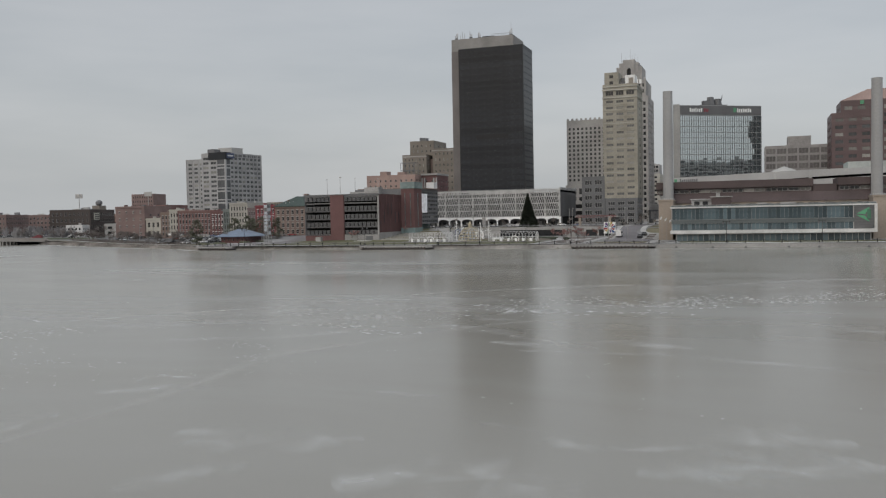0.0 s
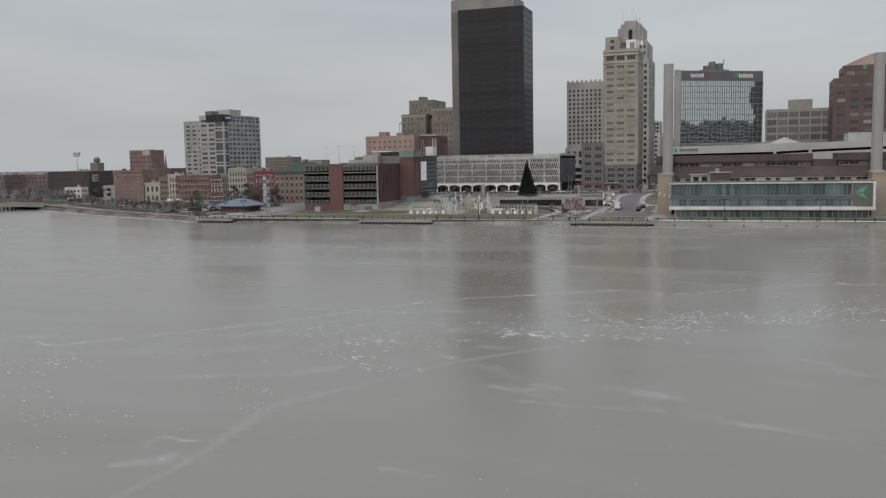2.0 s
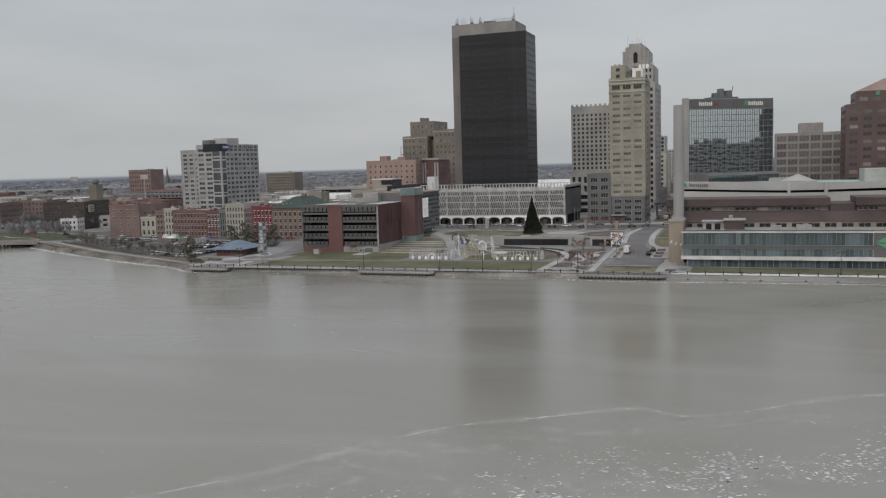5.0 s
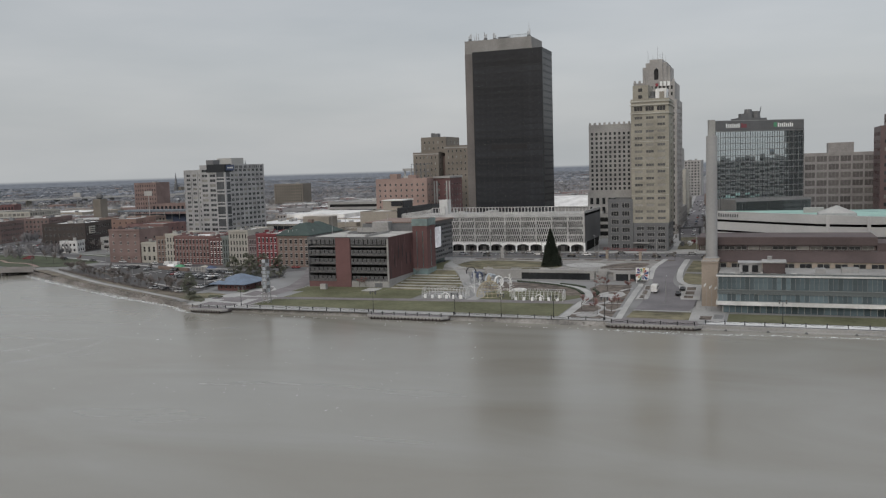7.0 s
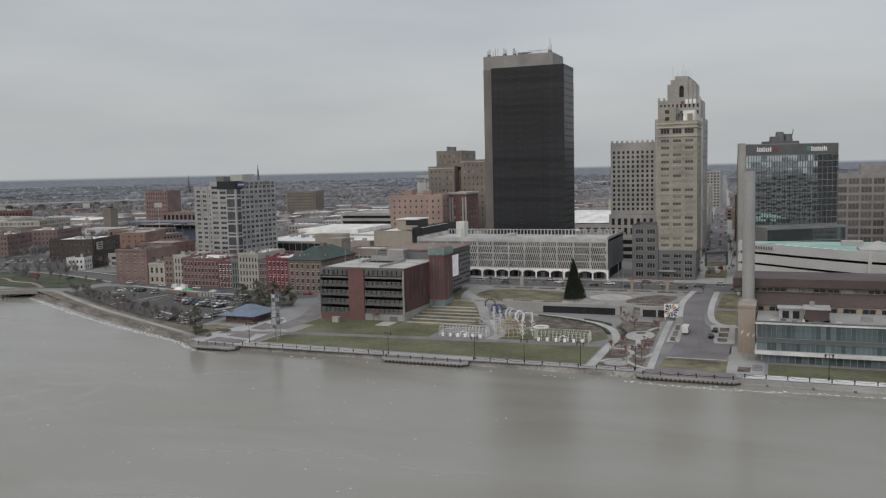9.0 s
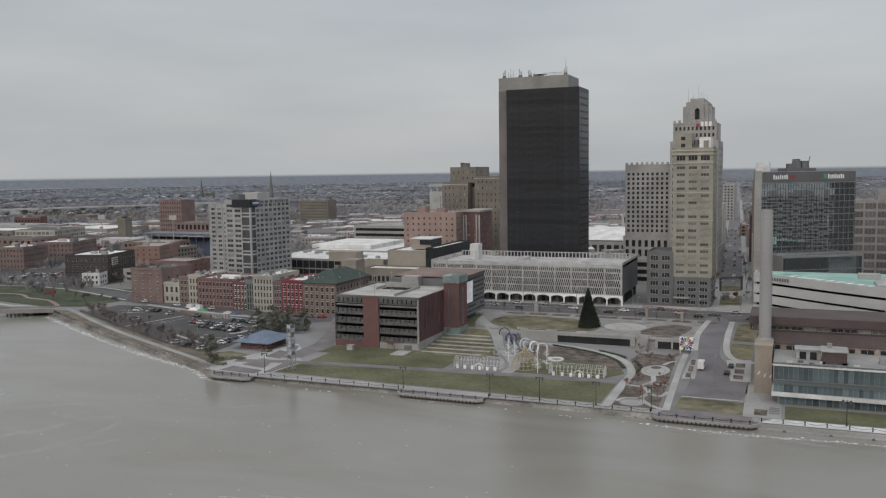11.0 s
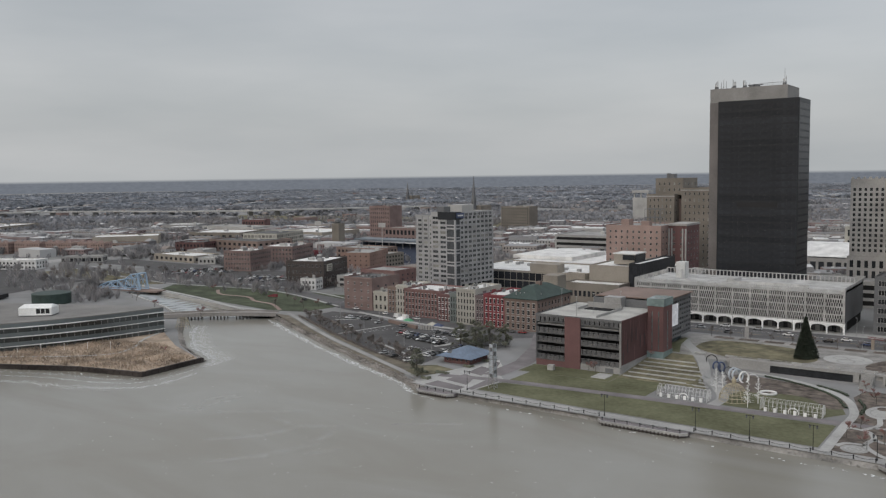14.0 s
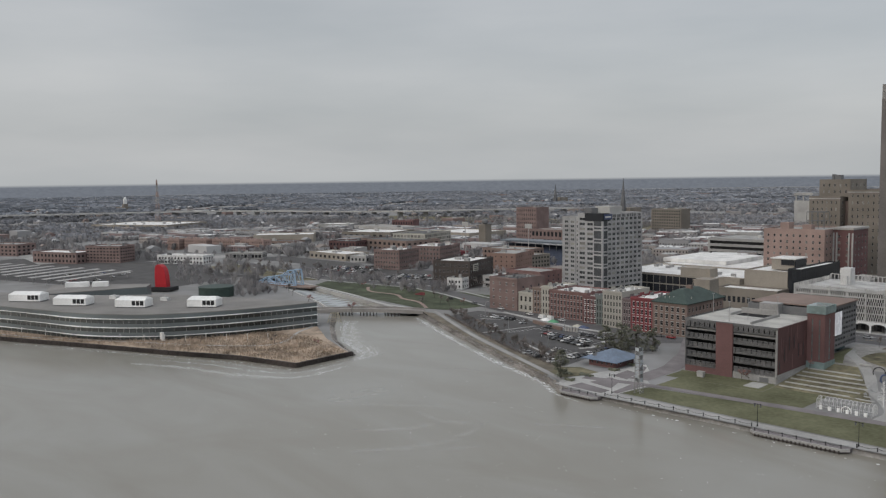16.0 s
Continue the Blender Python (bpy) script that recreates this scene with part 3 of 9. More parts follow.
def ground_sheet(name, pts, label):
    bm = bmesh.new()
    bm.faces.new([bm.verts.new((x, y, 0)) for x, y in pts])
    bm.normal_update()
    bmesh.ops.triangulate(bm, faces=bm.faces[:])
    ys = list(YCUTS) + [180, 300, 500, 800, 1150] + list(range(1500, 4700, 400))
    xs = list(XCUTS) + [s * k for s in (-1, 1) for k in (400, 800, 1150, *range(1500, 4700, 400))]
    for c in ys:
        bmesh.ops.bisect_plane(bm, geom=bm.verts[:] + bm.edges[:] + bm.faces[:], plane_co=(0, c, 0), plane_no=(0, 1, 0))
    for c in xs:
        bmesh.ops.bisect_plane(bm, geom=bm.verts[:] + bm.edges[:] + bm.faces[:], plane_co=(c, 0, 0), plane_no=(1, 0, 0))
    bmesh.ops.triangulate(bm, faces=bm.faces[:])
    for v in bm.verts:
        v.co.z = gz(v.co.x, v.co.y) + bowl(v.co.x, v.co.y)
    bmesh.ops.recalc_face_normals(bm, faces=bm.faces[:])
    if sum(f.normal.z for f in bm.faces) < 0:
        bmesh.ops.reverse_faces(bm, faces=bm.faces[:])
    me = bpy.data.meshes.new(name)
    bm.to_mesh(me)
    bm.free()
    me.materials.append(LAND)
    return tagged(new(name, me), label, "", "", "structure")


ground_sheet("ground", SHORE + [(-4600, 4700), (4700, 4700)], "flat winter town ground in grey brown")
# Unseen bank behind the camera, added so the mirror glass has land to reflect.
east = MB().box(-4600, 4700, -4700, -430, -2, 2.5)
tagged(part("ground_east", east, LAND), "unseen low bank behind the camera, added for reflections", "", "", "structure")
tagged(part("water", MB().box(-4700, 4700, -4700, 900, -0.6, 0.8), WATER), "grey brown river under thin wet ice", "", "", "structure")

# banks: a rubble slope on most of the shore, sheet piles round the museum spit, walls along the creek
rng = random.Random(3)


def rock(b, x, y, z, s):
    n = len(b.v)
    a = rng.uniform(0, 6.28)
    for k, (sx, sy, sz) in enumerate(((-1, -1, -1), (1, -1, -1), (1, 1, -1), (-1, 1, -1), (-1, -1, 1), (1, -1, 1), (1, 1, 1), (-1, 1, 1))):
        px, py, pz = sx * s * rng.uniform(0.5, 1), sy * s * rng.uniform(0.4, 0.8), sz * s * rng.uniform(0.3, 0.6)
        b.v.append((x + px * math.cos(a) - py * math.sin(a), y + px * math.sin(a) + py * math.cos(a), z + pz))
    for q in ((0, 3, 2, 1), (4, 5, 6, 7), (0, 1, 5, 4), (1, 2, 6, 5), (2, 3, 7, 6), (3, 0, 4, 7)):
        b.f.append(tuple(n + k for k in q))
        b.m.append(0)


def revetment(line, out, top, per_m, size, label):
    slope, stones = MB(), MB()
    for (x0, y0), (x1, y1) in zip(line, line[1:]):
        L = math.hypot(x1 - x0, y1 - y0)
        nx, ny = (y1 - y0) / L, -(x1 - x0) / L
        if out < 0:
            nx, ny = -nx, -ny
        w = abs(out)
        slope.poly([(x0, y0, top), (x1, y1, top), (x1 + nx * w, y1 + ny * w, -0.3), (x0 + nx * w, y0 + ny * w, -0.3)])
        for _ in range(int(L * per_m)):
            t, d = rng.random(), rng.random() ** 0.8
            rock(stones, x0 + (x1 - x0) * t + nx * w * d, y0 + (y1 - y0) * t + ny * w * d, top * (1 - d) + 0.1 - 0.2 * d, size * rng.uniform(0.4, 1.3))
    bank = tagged(part("revetment", slope, BANK), label, "", "", "structure")
    tagged(part("stones", stones, ROCKBRN if per_m > 6 else ROCK, bank), "loose grey and brown boulders", "", "", "stuff")


revetment([(-58, 4.2), (0, 3.2)][::-1], -2.4, 2.2, 2.6, 0.22, "sloping rubble bank below the quay edge")
revetment([(30, 3.0), (83, 1.8)][::-1], -2.2, 2.2, 2.6, 0.22, "sloping rubble bank below the quay edge")
revetment([(-252, 94), (-232, 84), (-184, 59), (-148, 41), (-118, 26), (-94, 15), (-82, 8.5), (-74, 3)], 3.4, 2.3, 9.0, 0.6, "rubble bank below the riverside walk")
revetment([(-292, 58), (-258, 30), (-224, 6), (-203, -3.5), (-189, -9.5)], -3.6, 2.3, 8.0, 0.6, "rubble bank round the spit beside the creek")
tagged(part("quay_wall", MB().box(112, 330, 1.4, 2.38, -0.5, 2.2).box(112, 330, 0.2, 1.4, -0.5, 1.2), CONCRETE), "pale concrete quay wall with an icy ledge", "", "", "structure")
for k in range(9):
    x = 119 + 11.5 * k + 2.5 * math.sin(3 * k)
    tagged(part("tyre_fender", MB().cyl(0, 0, -0.14, 0.14, 0.42, 0.42, 14).cyl(0, 0, -0.1, 0.18, 0.22, 0.22, 10), SLAT, None, "", pose(x, 0.04, 1.0, 90)), "old black tyre fender on the quay wall", "fender", "tyre fenders")
pile = MB()
PILES = [(-700, -250), (-345, -104), (-279, -76), (-253, -66), (-220, -50.5), (-186, -42), (-188, -9)]
for (x0, y0), (x1, y1) in zip(PILES, PILES[1:]):
    L = math.hypot(x1 - x0, y1 - y0)
    ux, uy = (x1 - x0) / L, (y1 - y0) / L
    nx, ny = uy, -ux
    n = int(L / 1.6)
    for k in range(n):
        s, e, d = k * L / n, (k + 1) * L / n, 0.25 if k % 2 else 0.0
        a, c = (x0 + ux * s + nx * d, y0 + uy * s + ny * d), (x0 + ux * e + nx * d, y0 + uy * e + ny * d)
        pile.prism([a, c, (c[0] - nx * 1.2, c[1] - ny * 1.2), (a[0] - nx * 1.2, a[1] - ny * 1.2)], -0.5, 2.85)
tagged(part("sheet_pile_wall", pile, RUST), "dark rusted corrugated sheet pile river wall", "", "", "structure")
creek = MB()
for line, mi in (([(-272, 92), (-330, 106), (-400, 122)], 0), ([(-292, 58), (-330, 76), (-405, 102)], 0)):
    for (x0, y0), (x1, y1) in zip(line, line[1:]):
        creek.prism(band([(x0, y0), (x1, y1)], 1.0), -0.5, 3.3)
tagged(part("creek_wall", creek, PALE), "pale concrete creek walls", "", "", "structure")

# quay edge and its three timber-faced landings
patch("quay_walk", [(-62, 2.6), (0, 2.6), (30, 2.6), (83, 1.6), (112, 2.0), (112, 6.2), (83, 6.4), (30, 7.4), (0, 7.6), (-57, 9.5)], CONCRETE, 0.06, "pale concrete quay walk")
for k, (x0, x1) in enumerate(((-75, -58), (0, 30), (83, 112))):
    deck = MB().prism([(x0 + 2, -1.4), (x1 - 2, -1.4), (x1, 0.4), (x1, 5.0), (x0, 5.0), (x0, 0.4)], 1.2, 2.2)
    landing = tagged(part("landing", deck, PAVER), "paved landing stage with dark timber fenders", "landing stage", "landings")
    part("kerb", MB().prism(band([(x0, 0.4), (x0 + 2, -1.35), (x1 - 2, -1.35), (x1, 0.4)], 0.5), 1.5, 2.32), CONCRETE, landing, "pale concrete kerb")
    part("fascia", MB().box(x0 + 2.2, x1 - 2.2, -1.3, -1.1, 0.2, 1.2), TIMBER, landing, "dark timber fascia")
    for j in range(int((x1 - x0) / 1.4)):
        part("fender", MB().box(-0.22, 0.22, -0.3, 0.0, -1.6, 0.25), RUST, landing, "", pose(x0 + 2.3 + j * (x1 - x0 - 4.6) / (int((x1 - x0) / 1.4) - 1), -1.42, 1.5))
post_me = MB().cyl(0, 0, 0, 0.85, 0.17, 0.13, 8).cyl(0, 0, 0.85, 1.15, 0.24, 0.16, 8).mesh("bollard", BLACK)
LINE = []
for a, b, n in (((-57, 3.6), (-1, 3.2), 10), ((2, -0.9), (28, -0.9), 6), ((31, 3.1), (82, 2.4), 9), ((85, -0.9), (110, -0.9), 5), ((113, 3.0), (260, 3.0), 26), ((-74, 0.8), (-59, 0.8), 4)):
    LINE.append([(a[0] + (b[0] - a[0]) * k / n, a[1] + (b[1] - a[1]) * k / n) for k in range(n + 1)])
for line in LINE:
    for x, y in line:
        tagged(part("bollard", post_me, None, None, "", pose(x, y, 2.36)), "black iron bollard on the quay edge", "bollard", "quay bollards")
    for (x0, y0), (x1, y1) in zip(line, line[1:]):
        c = MB()
        for k in range(6):
            t, u = k / 6, (k + 1) / 6
            c.rod((x0 + (x1 - x0) * t, y0 + (y1 - y0) * t, 3.3 - 1.8 * t * (1 - t)), (x0 + (x1 - x0) * u, y0 + (y1 - y0) * u, 3.3 - 1.8 * u * (1 - u)), 0.05, n=4)
        tagged(part("chain", c, BLACK), "black chain hanging between quay bollards", "chain", "quay chains")

# park: lawns, walks, terraces
patch("lawn_front", [(-57, 11), (0, 9), (30, 8.6), (66, 7.6), (66, 33), (20, 31), (-20, 28), (-52, 25)], GRASS, 0.05, "mown winter lawn behind the quay")
patch("walk_upper", band(smooth([(-80, 22), (-54, 27.5), (-20, 30.5), (20, 33.2), (66, 36.5), (76, 37)]), 4.6), PAVER, 0.09, "purple brick paver walk")
patch("lawn_back", [(-52, 30), (-20, 33), (2, 35), (2, 56), (-18, 58), (-18, 47), (-40, 47), (-52, 52)], GRASS, 0.05, "mown winter lawn beside the garage")
patch("lawn_garage", [(-57.5, 46), (-40, 47.2), (-18.2, 47.2), (-18.2, 59.3), (-57.5, 59.3)], GRASS, 0.065, "mown winter lawn before the garage")
patch("lawn_garage_side", [(-14.5, 98), (-8.5, 98), (-13, 112), (-15.5, 128), (-17.5, 128), (-17.5, 112)], GRASS, 0.12, "strip of lawn beside the office wing")
patch("lawn_terraces", [(-18, 56), (17, 56), (10, 72), (4, 84), (-2, 96), (-15, 96), (-18, 86)], GRASSDRY, 0.06, "stepped dry lawn between stone kerbs")
for k in range(6):
    y = 58.5 + 5.2 * k
    b = MB()
    x1 = lerp(y, (58, 72, 84, 90), (17, 9.5, 3, 0))
    for i in range(8):
        xa, xb = -17 + (x1 + 17) * i / 8, -17 + (x1 + 17) * (i + 1) / 8
        z = gz((xa + xb) / 2, y + 1.0)
        b.box(xa, xb - 0.02, y, y + 0.9, z - 1.0, z + 0.32)
    tagged(part("terrace_kerb", b, PALE), "pale stone kerb of the stepped lawn", "", "", "structure")
patch("walk_curved", band(smooth([(-16, 128), (-13, 118), (-3, 102), (5, 88), (11, 74), (20, 60), (26, 47), (26, 36)]), 4.2), CONCRETE, 0.1, "pale concrete walk curving down through the park")
patch("lawn_bowl", [(28, 38), (60, 39), (66, 48), (62, 60), (52, 70), (40, 76), (30, 66), (26, 52)], GRASS, 0.06, "sunken lawn inside the curved hedge")
patch("bed_bowl", smooth([(22, 66), (30, 60), (42, 64), (52, 62), (60, 52), (65, 58), (59, 70), (50, 78), (36, 84), (20, 86), (18, 76), (22, 66)], 3)[:-1], MULCH, 0.08, "brown planting bed along the curved path")
patch("walk_bowl", band(smooth([(15, 91.5), (29, 90), (44, 85), (55, 77), (63, 67), (68, 51), (68.2, 37)]), 2.8), PALE, 0.12, "pale concrete path round the sunken lawn")
patch("lawn_upper", smooth([(-6, 110), (0, 104), (12, 99), (30, 98), (41, 101), (44, 110), (38, 124), (20, 130), (0, 130), (-6, 122), (-6, 110)], 4)[:-1], GRASSDRY, 0.08, "oval upper lawn round the tall fir")
patch("plaza_disc", [(54 + 9 * math.cos(6.283 * k / 28), 116 + 9 * math.sin(6.283 * k / 28)) for k in range(28)], PALE, 0.1, "round pale plaza with inlaid circles")
for k, (cx, cy, r) in enumerate(((51, 118, 2.6), (57, 117.5, 2.6), (54, 112.5, 3.2))):
    patch("inlay_disc", band([(cx + r * math.cos(6.283 * j / 20), cy + r * math.sin(6.283 * j / 20)) for j in range(21)], 0.8), CONCRETE, 0.13, "grey ring inlaid in the plaza")
patch("terrace_paving", [(-15, 94), (90, 94), (84, 141), (-18, 141)], TERRACE, 0.04, "broad concrete terrace above the park")
patch("lawn_corner", smooth([(64, 100), (76, 98), (80, 110), (81, 124), (72, 126), (66, 120), (62, 108), (64, 100)], 4)[:-1], MULCH, 0.1, "brown planted corner bed")
patch("garden_beds", [(69.5, 5), (83.5, 6), (82.5, 34), (80.5, 69), (79, 84), (66, 84), (64, 72), (69.5, 52), (69.5, 38)], MULCH, 0.05, "brown winter planting beds")
patch("garden_disc", [(75.5 + 5.0 * math.cos(6.283 * k / 28), 56.5 + 8.6 * math.sin(6.283 * k / 28)) for k in range(28)], PALE, 0.09, "oval pale plaza in the planting beds")
patch("garden_ring", band([(75.5 + 3.4 * math.cos(6.283 * j / 26), 56 + 5.6 * math.sin(6.283 * j / 26)) for j in range(27)], 0.5), CONCRETE, 0.12, "grey ring inlaid in the oval plaza")
patch("garden_bed_inner", [(75.2 + 1.9 * math.cos(6.283 * k / 20), 61 + 2.4 * math.sin(6.283 * k / 20)) for k in range(20)], MULCH, 0.13, "round bed inside the oval plaza")
patch("garden_disc", [(75 + 3.8 * math.cos(6.283 * k / 24), 11.5 + 4.0 * math.sin(6.283 * k / 24)) for k in range(24)], CONCRETE, 0.09, "small round plaza by the quay")
for r in (1.2, 2.4):
    patch("garden_ring", band([(75 + r * math.cos(6.283 * j / 22), 11.5 + r * math.sin(6.283 * j / 22)) for j in range(23)], 0.5), PALE, 0.12, "pale ring inlaid in the small plaza")
for line in ([(69, 33), (75, 31.5), (78, 25), (77, 17), (81, 10), (85, 6.5)], [(74, 33), (77, 40), (76, 48)], [(78, 24), (82, 21.5), (84, 28)], [(70, 12), (72, 16), (77, 17)], [(76, 36), (80, 37), (82.5, 36)], [(77, 66), (79, 72), (81, 74)]):
    patch("garden_path", band(smooth(line), 1.7), PALE, 0.11, "narrow pale path winding through the beds")
patch("walk_gardens", band([(68.2, 4), (68.2, 19), (68.2, 38)], 3.0), PALE, 0.14, "pale concrete garden walk")
patch("walk_east", band([(86, 6), (84.6, 34), (83, 69), (82.5, 88)], 2.2), PALE, 0.13, "pale concrete walk beside the drive")
# the drive down to the river, and the strip past the plant
patch("road_drive", smooth([(88.5, 24.5), (106, 24.5), (106, 60), (98, 72), (95, 90), (94.5, 146), (84.6, 146), (85.5, 92), (88, 80), (89.0, 60)], 3), ASPHALT, 0.1, "grey asphalt drive down to the river", step=6)
for line in ([(86.3, 142), (84.9, 110), (86.2, 84)], [(96.2, 142), (96.6, 110), (97.5, 88), (101, 76), (110, 72)]):
    patch("kerb_walk", band(smooth(line), 2.4), PALE, 0.16, "pale kerb walk beside the drive")
patch("drive_kerb", band([(88.5, 23.6), (107, 23.6)], 1.2), PALE, 0.14, "pale kerb at the drive's end")
patch("lawn_drive", [(88, 9.5), (108, 8), (107.6, 22), (88.4, 22.6)], GRASSDRY, 0.07, "patch of dry lawn before the landing")
patch("paving_landing", [(84, 2.2), (111, 2.2), (110, 7.5), (86, 9)], PAVER, 0.09, "purple paver apron on the landing")
patch("walk_flags", [(107.6, 7), (118, 7), (118, 23), (114, 46), (107, 46)], CONCRETE, 0.1, "concrete forecourt with flagpoles")
patch("flag_bed", [(110.6, 9.5), (114.2, 9.5), (114.2, 16), (110.6, 16)], MULCH, 0.15, "brown planting bed by the flagpoles")
for k in range(4):
    patch("forecourt_step", [(114.6, 12 + 2 * k), (117.6, 12 + 2 * k), (117.6, 13.1 + 2 * k), (114.6, 13.1 + 2 * k)], GRANITE, 0.16, "dark paving strip in the forecourt")
patch("lawn_plant", [(119, 8), (330, 8), (330, 22), (119, 22)], GRASS, 0.06, "strip of lawn before the glass building")
patch("quay_walk_plant", [(112, 2.4), (330, 2.4), (330, 7.2), (116, 7.2)], WHITE, 0.05, "pale snow-dusted walk along the quay")
for pts in ([(99, 100), (107, 100), (107, 138), (99, 138)], [(99, 78), (107, 76), (107, 96), (99, 97)]):
    patch("lawn_verge", pts, GRASSDRY, 0.08, "dry lawn square by the street")
patch("planter_walk", [(98.5, 74), (101.5, 49), (108, 49), (107, 76)], PALE, 0.15, "pale kerbed island beside the drive")
patch("planter_walk", [(85.6, 47), (90, 48), (89, 73), (85, 73)], PALE, 0.15, "pale kerbed island beside the drive")
for k in range(3):
    patch("planter_bed", [(102.2, 52 + 7 * k), (105.4, 52 + 7 * k), (105.2, 57 + 7 * k), (102, 57 + 7 * k)], MULCH, 0.19, "square brown planting bed")
    patch("planter_bed", [(86.6, 49.5 + 8 * k), (88.3, 49.5 + 8 * k), (88, 56 + 8 * k), (86.4, 56 + 8 * k)], MULCH, 0.19, "square brown planting bed")

# streets
patch("road_summit", [(-300, 136), (-240, 130), (-120, 96.5), (-92, 97), (-58, 120), (-30, 143.5), (330, 143.5), (330, 168), (-35, 168), (-62, 150), (-80, 116), (-100, 112), (-240, 146), (-300, 152)], STREET, 0.05, "wide grey asphalt street behind the park")
for y in (152.0, 160.0):
    patch("lane_line", [(-28, y - 0.1), (330, y - 0.1), (330, y + 0.1), (-28, y + 0.1)], WHITEPAINT if y > 155 else YELLOWPAINT, 0.07, "painted lane line on the street")
patch("pavement_far", [(-35, 168.2), (330, 168.2), (330, 178), (-35, 178)], PALE, 0.12, "pale pavement before the buildings")
patch("road_cross", [(86.4, 168.4), (99.4, 168.4), (-63.6, 3000), (-76.6, 3000)], ASPHALT, 0.08, "straight grey avenue running inland to the horizon")
patch("plaza_avenue", [(84.5, 170), (104, 170), (99.5, 262), (79.5, 262)], CONCRETE, 0.16, "pale concrete plaza closing the avenue")
patch("plaza_lawn", [(83.9, 238), (94.6, 241), (93.4, 264), (82.4, 261)], GRASSDRY, 0.2, "dry lawn square behind the gateway")
patch("plaza_lawn", [(87.1, 188), (97.4, 190), (95.7, 223), (85.2, 221)], GRASSDRY, 0.2, "dry lawn square on the plaza")
patch("pavement_avenue", [(99.6, 168.6), (103.2, 168.6), (20.9, 1600), (17.3, 1600)], CONCRETE, 0.14, "pale pavement of the avenue")
patch("pavement_avenue", [(82.6, 168.6), (86.2, 168.6), (3.9, 1600), (0.3, 1600)], CONCRETE, 0.14, "pale pavement of the avenue")
for k in range(9):
    x = -6 + 11 * k
    patch("verge_bed", [(x, 134.5), (x + 8.5, 134.5), (x + 8.5, 139), (x, 139)], MULCH, 0.12, "planted bed along the street")
# the parking lot by the river and the walk round it
patch("parking_lot", [(-98, 33), (-103, 33), (-134, 44), (-181, 68), (-226, 93), (-226, 116), (-200, 119), (-178, 108), (-147, 96), (-120, 99), (-92, 99), (-84, 82), (-100, 74), (-100, 50)], LOT, 0.06, "dark asphalt parking lot behind the river bank")
for line, w in (([(-176, 66.5), (-172, 79), (-166, 97)], 1.5), ([(-143, 60), (-127, 52), (-113, 46.5), (-110.5, 59)], 1.6), ([(-115, 66), (-112, 70), (-110.5, 76)], 2.6), ([(-114, 83), (-113, 89)], 2.6), ([(-205, 96), (-188, 104)], 1.4)):
    patch("lot_island", band(smooth(line), w), PALE, 0.2, "pale kerbed island in the parking lot")
for line, w in (([(-141, 57.6), (-127, 50.8), (-115, 46)], 1.6), ([(-206, 93), (-180, 78)], 2.6)):
    patch("lot_bed", band(smooth(line), w), MULCH, 0.18, "brown planted strip in the parking lot")
stalls = MB()
for (xa, ya), (xb, yb), n, L in (((-165, 76), (-157, 94), 8, 5.2), ((-146, 77), (-131, 88), 1, 5.2), ((-150, 84), (-116, 78), 13, 5.2), ((-146, 78), (-112, 70), 13, 5.2), ((-134, 46), (-104, 36), 11, 5.0), ((-212, 100), (-184, 104), 10, 5.0), ((-166, 100), (-122, 92), 16, 5.0), ((-124, 58), (-112, 54), 5, 5.0), ((-108, 42), (-102, 66), 8, 4.6)):
    ang = math.atan2(yb - ya, xb - xa) + math.pi / 2
    for k in range(n + 1):
        x, y = xa + (xb - xa) * k / n, ya + (yb - ya) * k / n
        stalls.poly([(px, py, gz(px, py) + 0.1) for px, py in band([(x, y), (x + L * math.cos(ang), y + L * math.sin(ang))], 0.14)][::-1])
tagged(part("stall_markings", stalls, WHITEPAINT), "white painted parking stall lines", "", "", "stuff")
patch("pavement_row", [(-210, 119.5), (-178, 112), (-146, 104), (-122, 102), (-122, 105), (-146, 107.5), (-178, 115), (-212, 124)], PALE, 0.14, "pale pavement by the old row")
patch("bank_shrubs", [(-96, 21), (-122, 34), (-171, 59), (-236, 96.5), (-228, 94.5), (-181, 69), (-134, 45), (-103, 33), (-97, 32)], EARTH, 0.05, "brown shrub strip above the walk")
patch("bank_grass", [(-251, 93.5), (-232, 83.2), (-184, 58.2), (-148, 40.2), (-118, 25.2), (-94, 14.2), (-92, 15.5), (-122, 30.5), (-171, 54.5), (-240, 93.5)], EARTH, 0.07, "strip of dead grass above the rubble")
patch("walk_bank", band(smooth([(-246, 98.5), (-238, 94.8), (-205, 75.2), (-171, 56.6), (-122, 32), (-91, 16.6), (-80, 10)]), 2.3), CONCRETE, 0.12, "pale riverside walk above the rubble bank")
patch("plaza_river", [(-82, 6), (-60, 4), (-55, 8), (-53, 28), (-60, 36), (-66, 48), (-74, 58), (-80, 36), (-84, 22)], PALE, 0.07, "pale concrete plaza by the landing")
for pts in ([(-76, 6.5), (-60, 5.5), (-60, 11), (-75, 14)], [(-73.5, 17), (-61.5, 14), (-65.5, 26.5), (-72, 28.5)], [(-73, 32), (-65, 30), (-68, 42), (-74, 44)], [(-72, 47), (-67.5, 46), (-71, 54), (-75, 55)], [(-58, 9), (-55.5, 9), (-54, 26), (-59.5, 25)]):
    patch("plaza_pavers", pts, PAVER, 0.12, "square of purple pavers in the plaza")
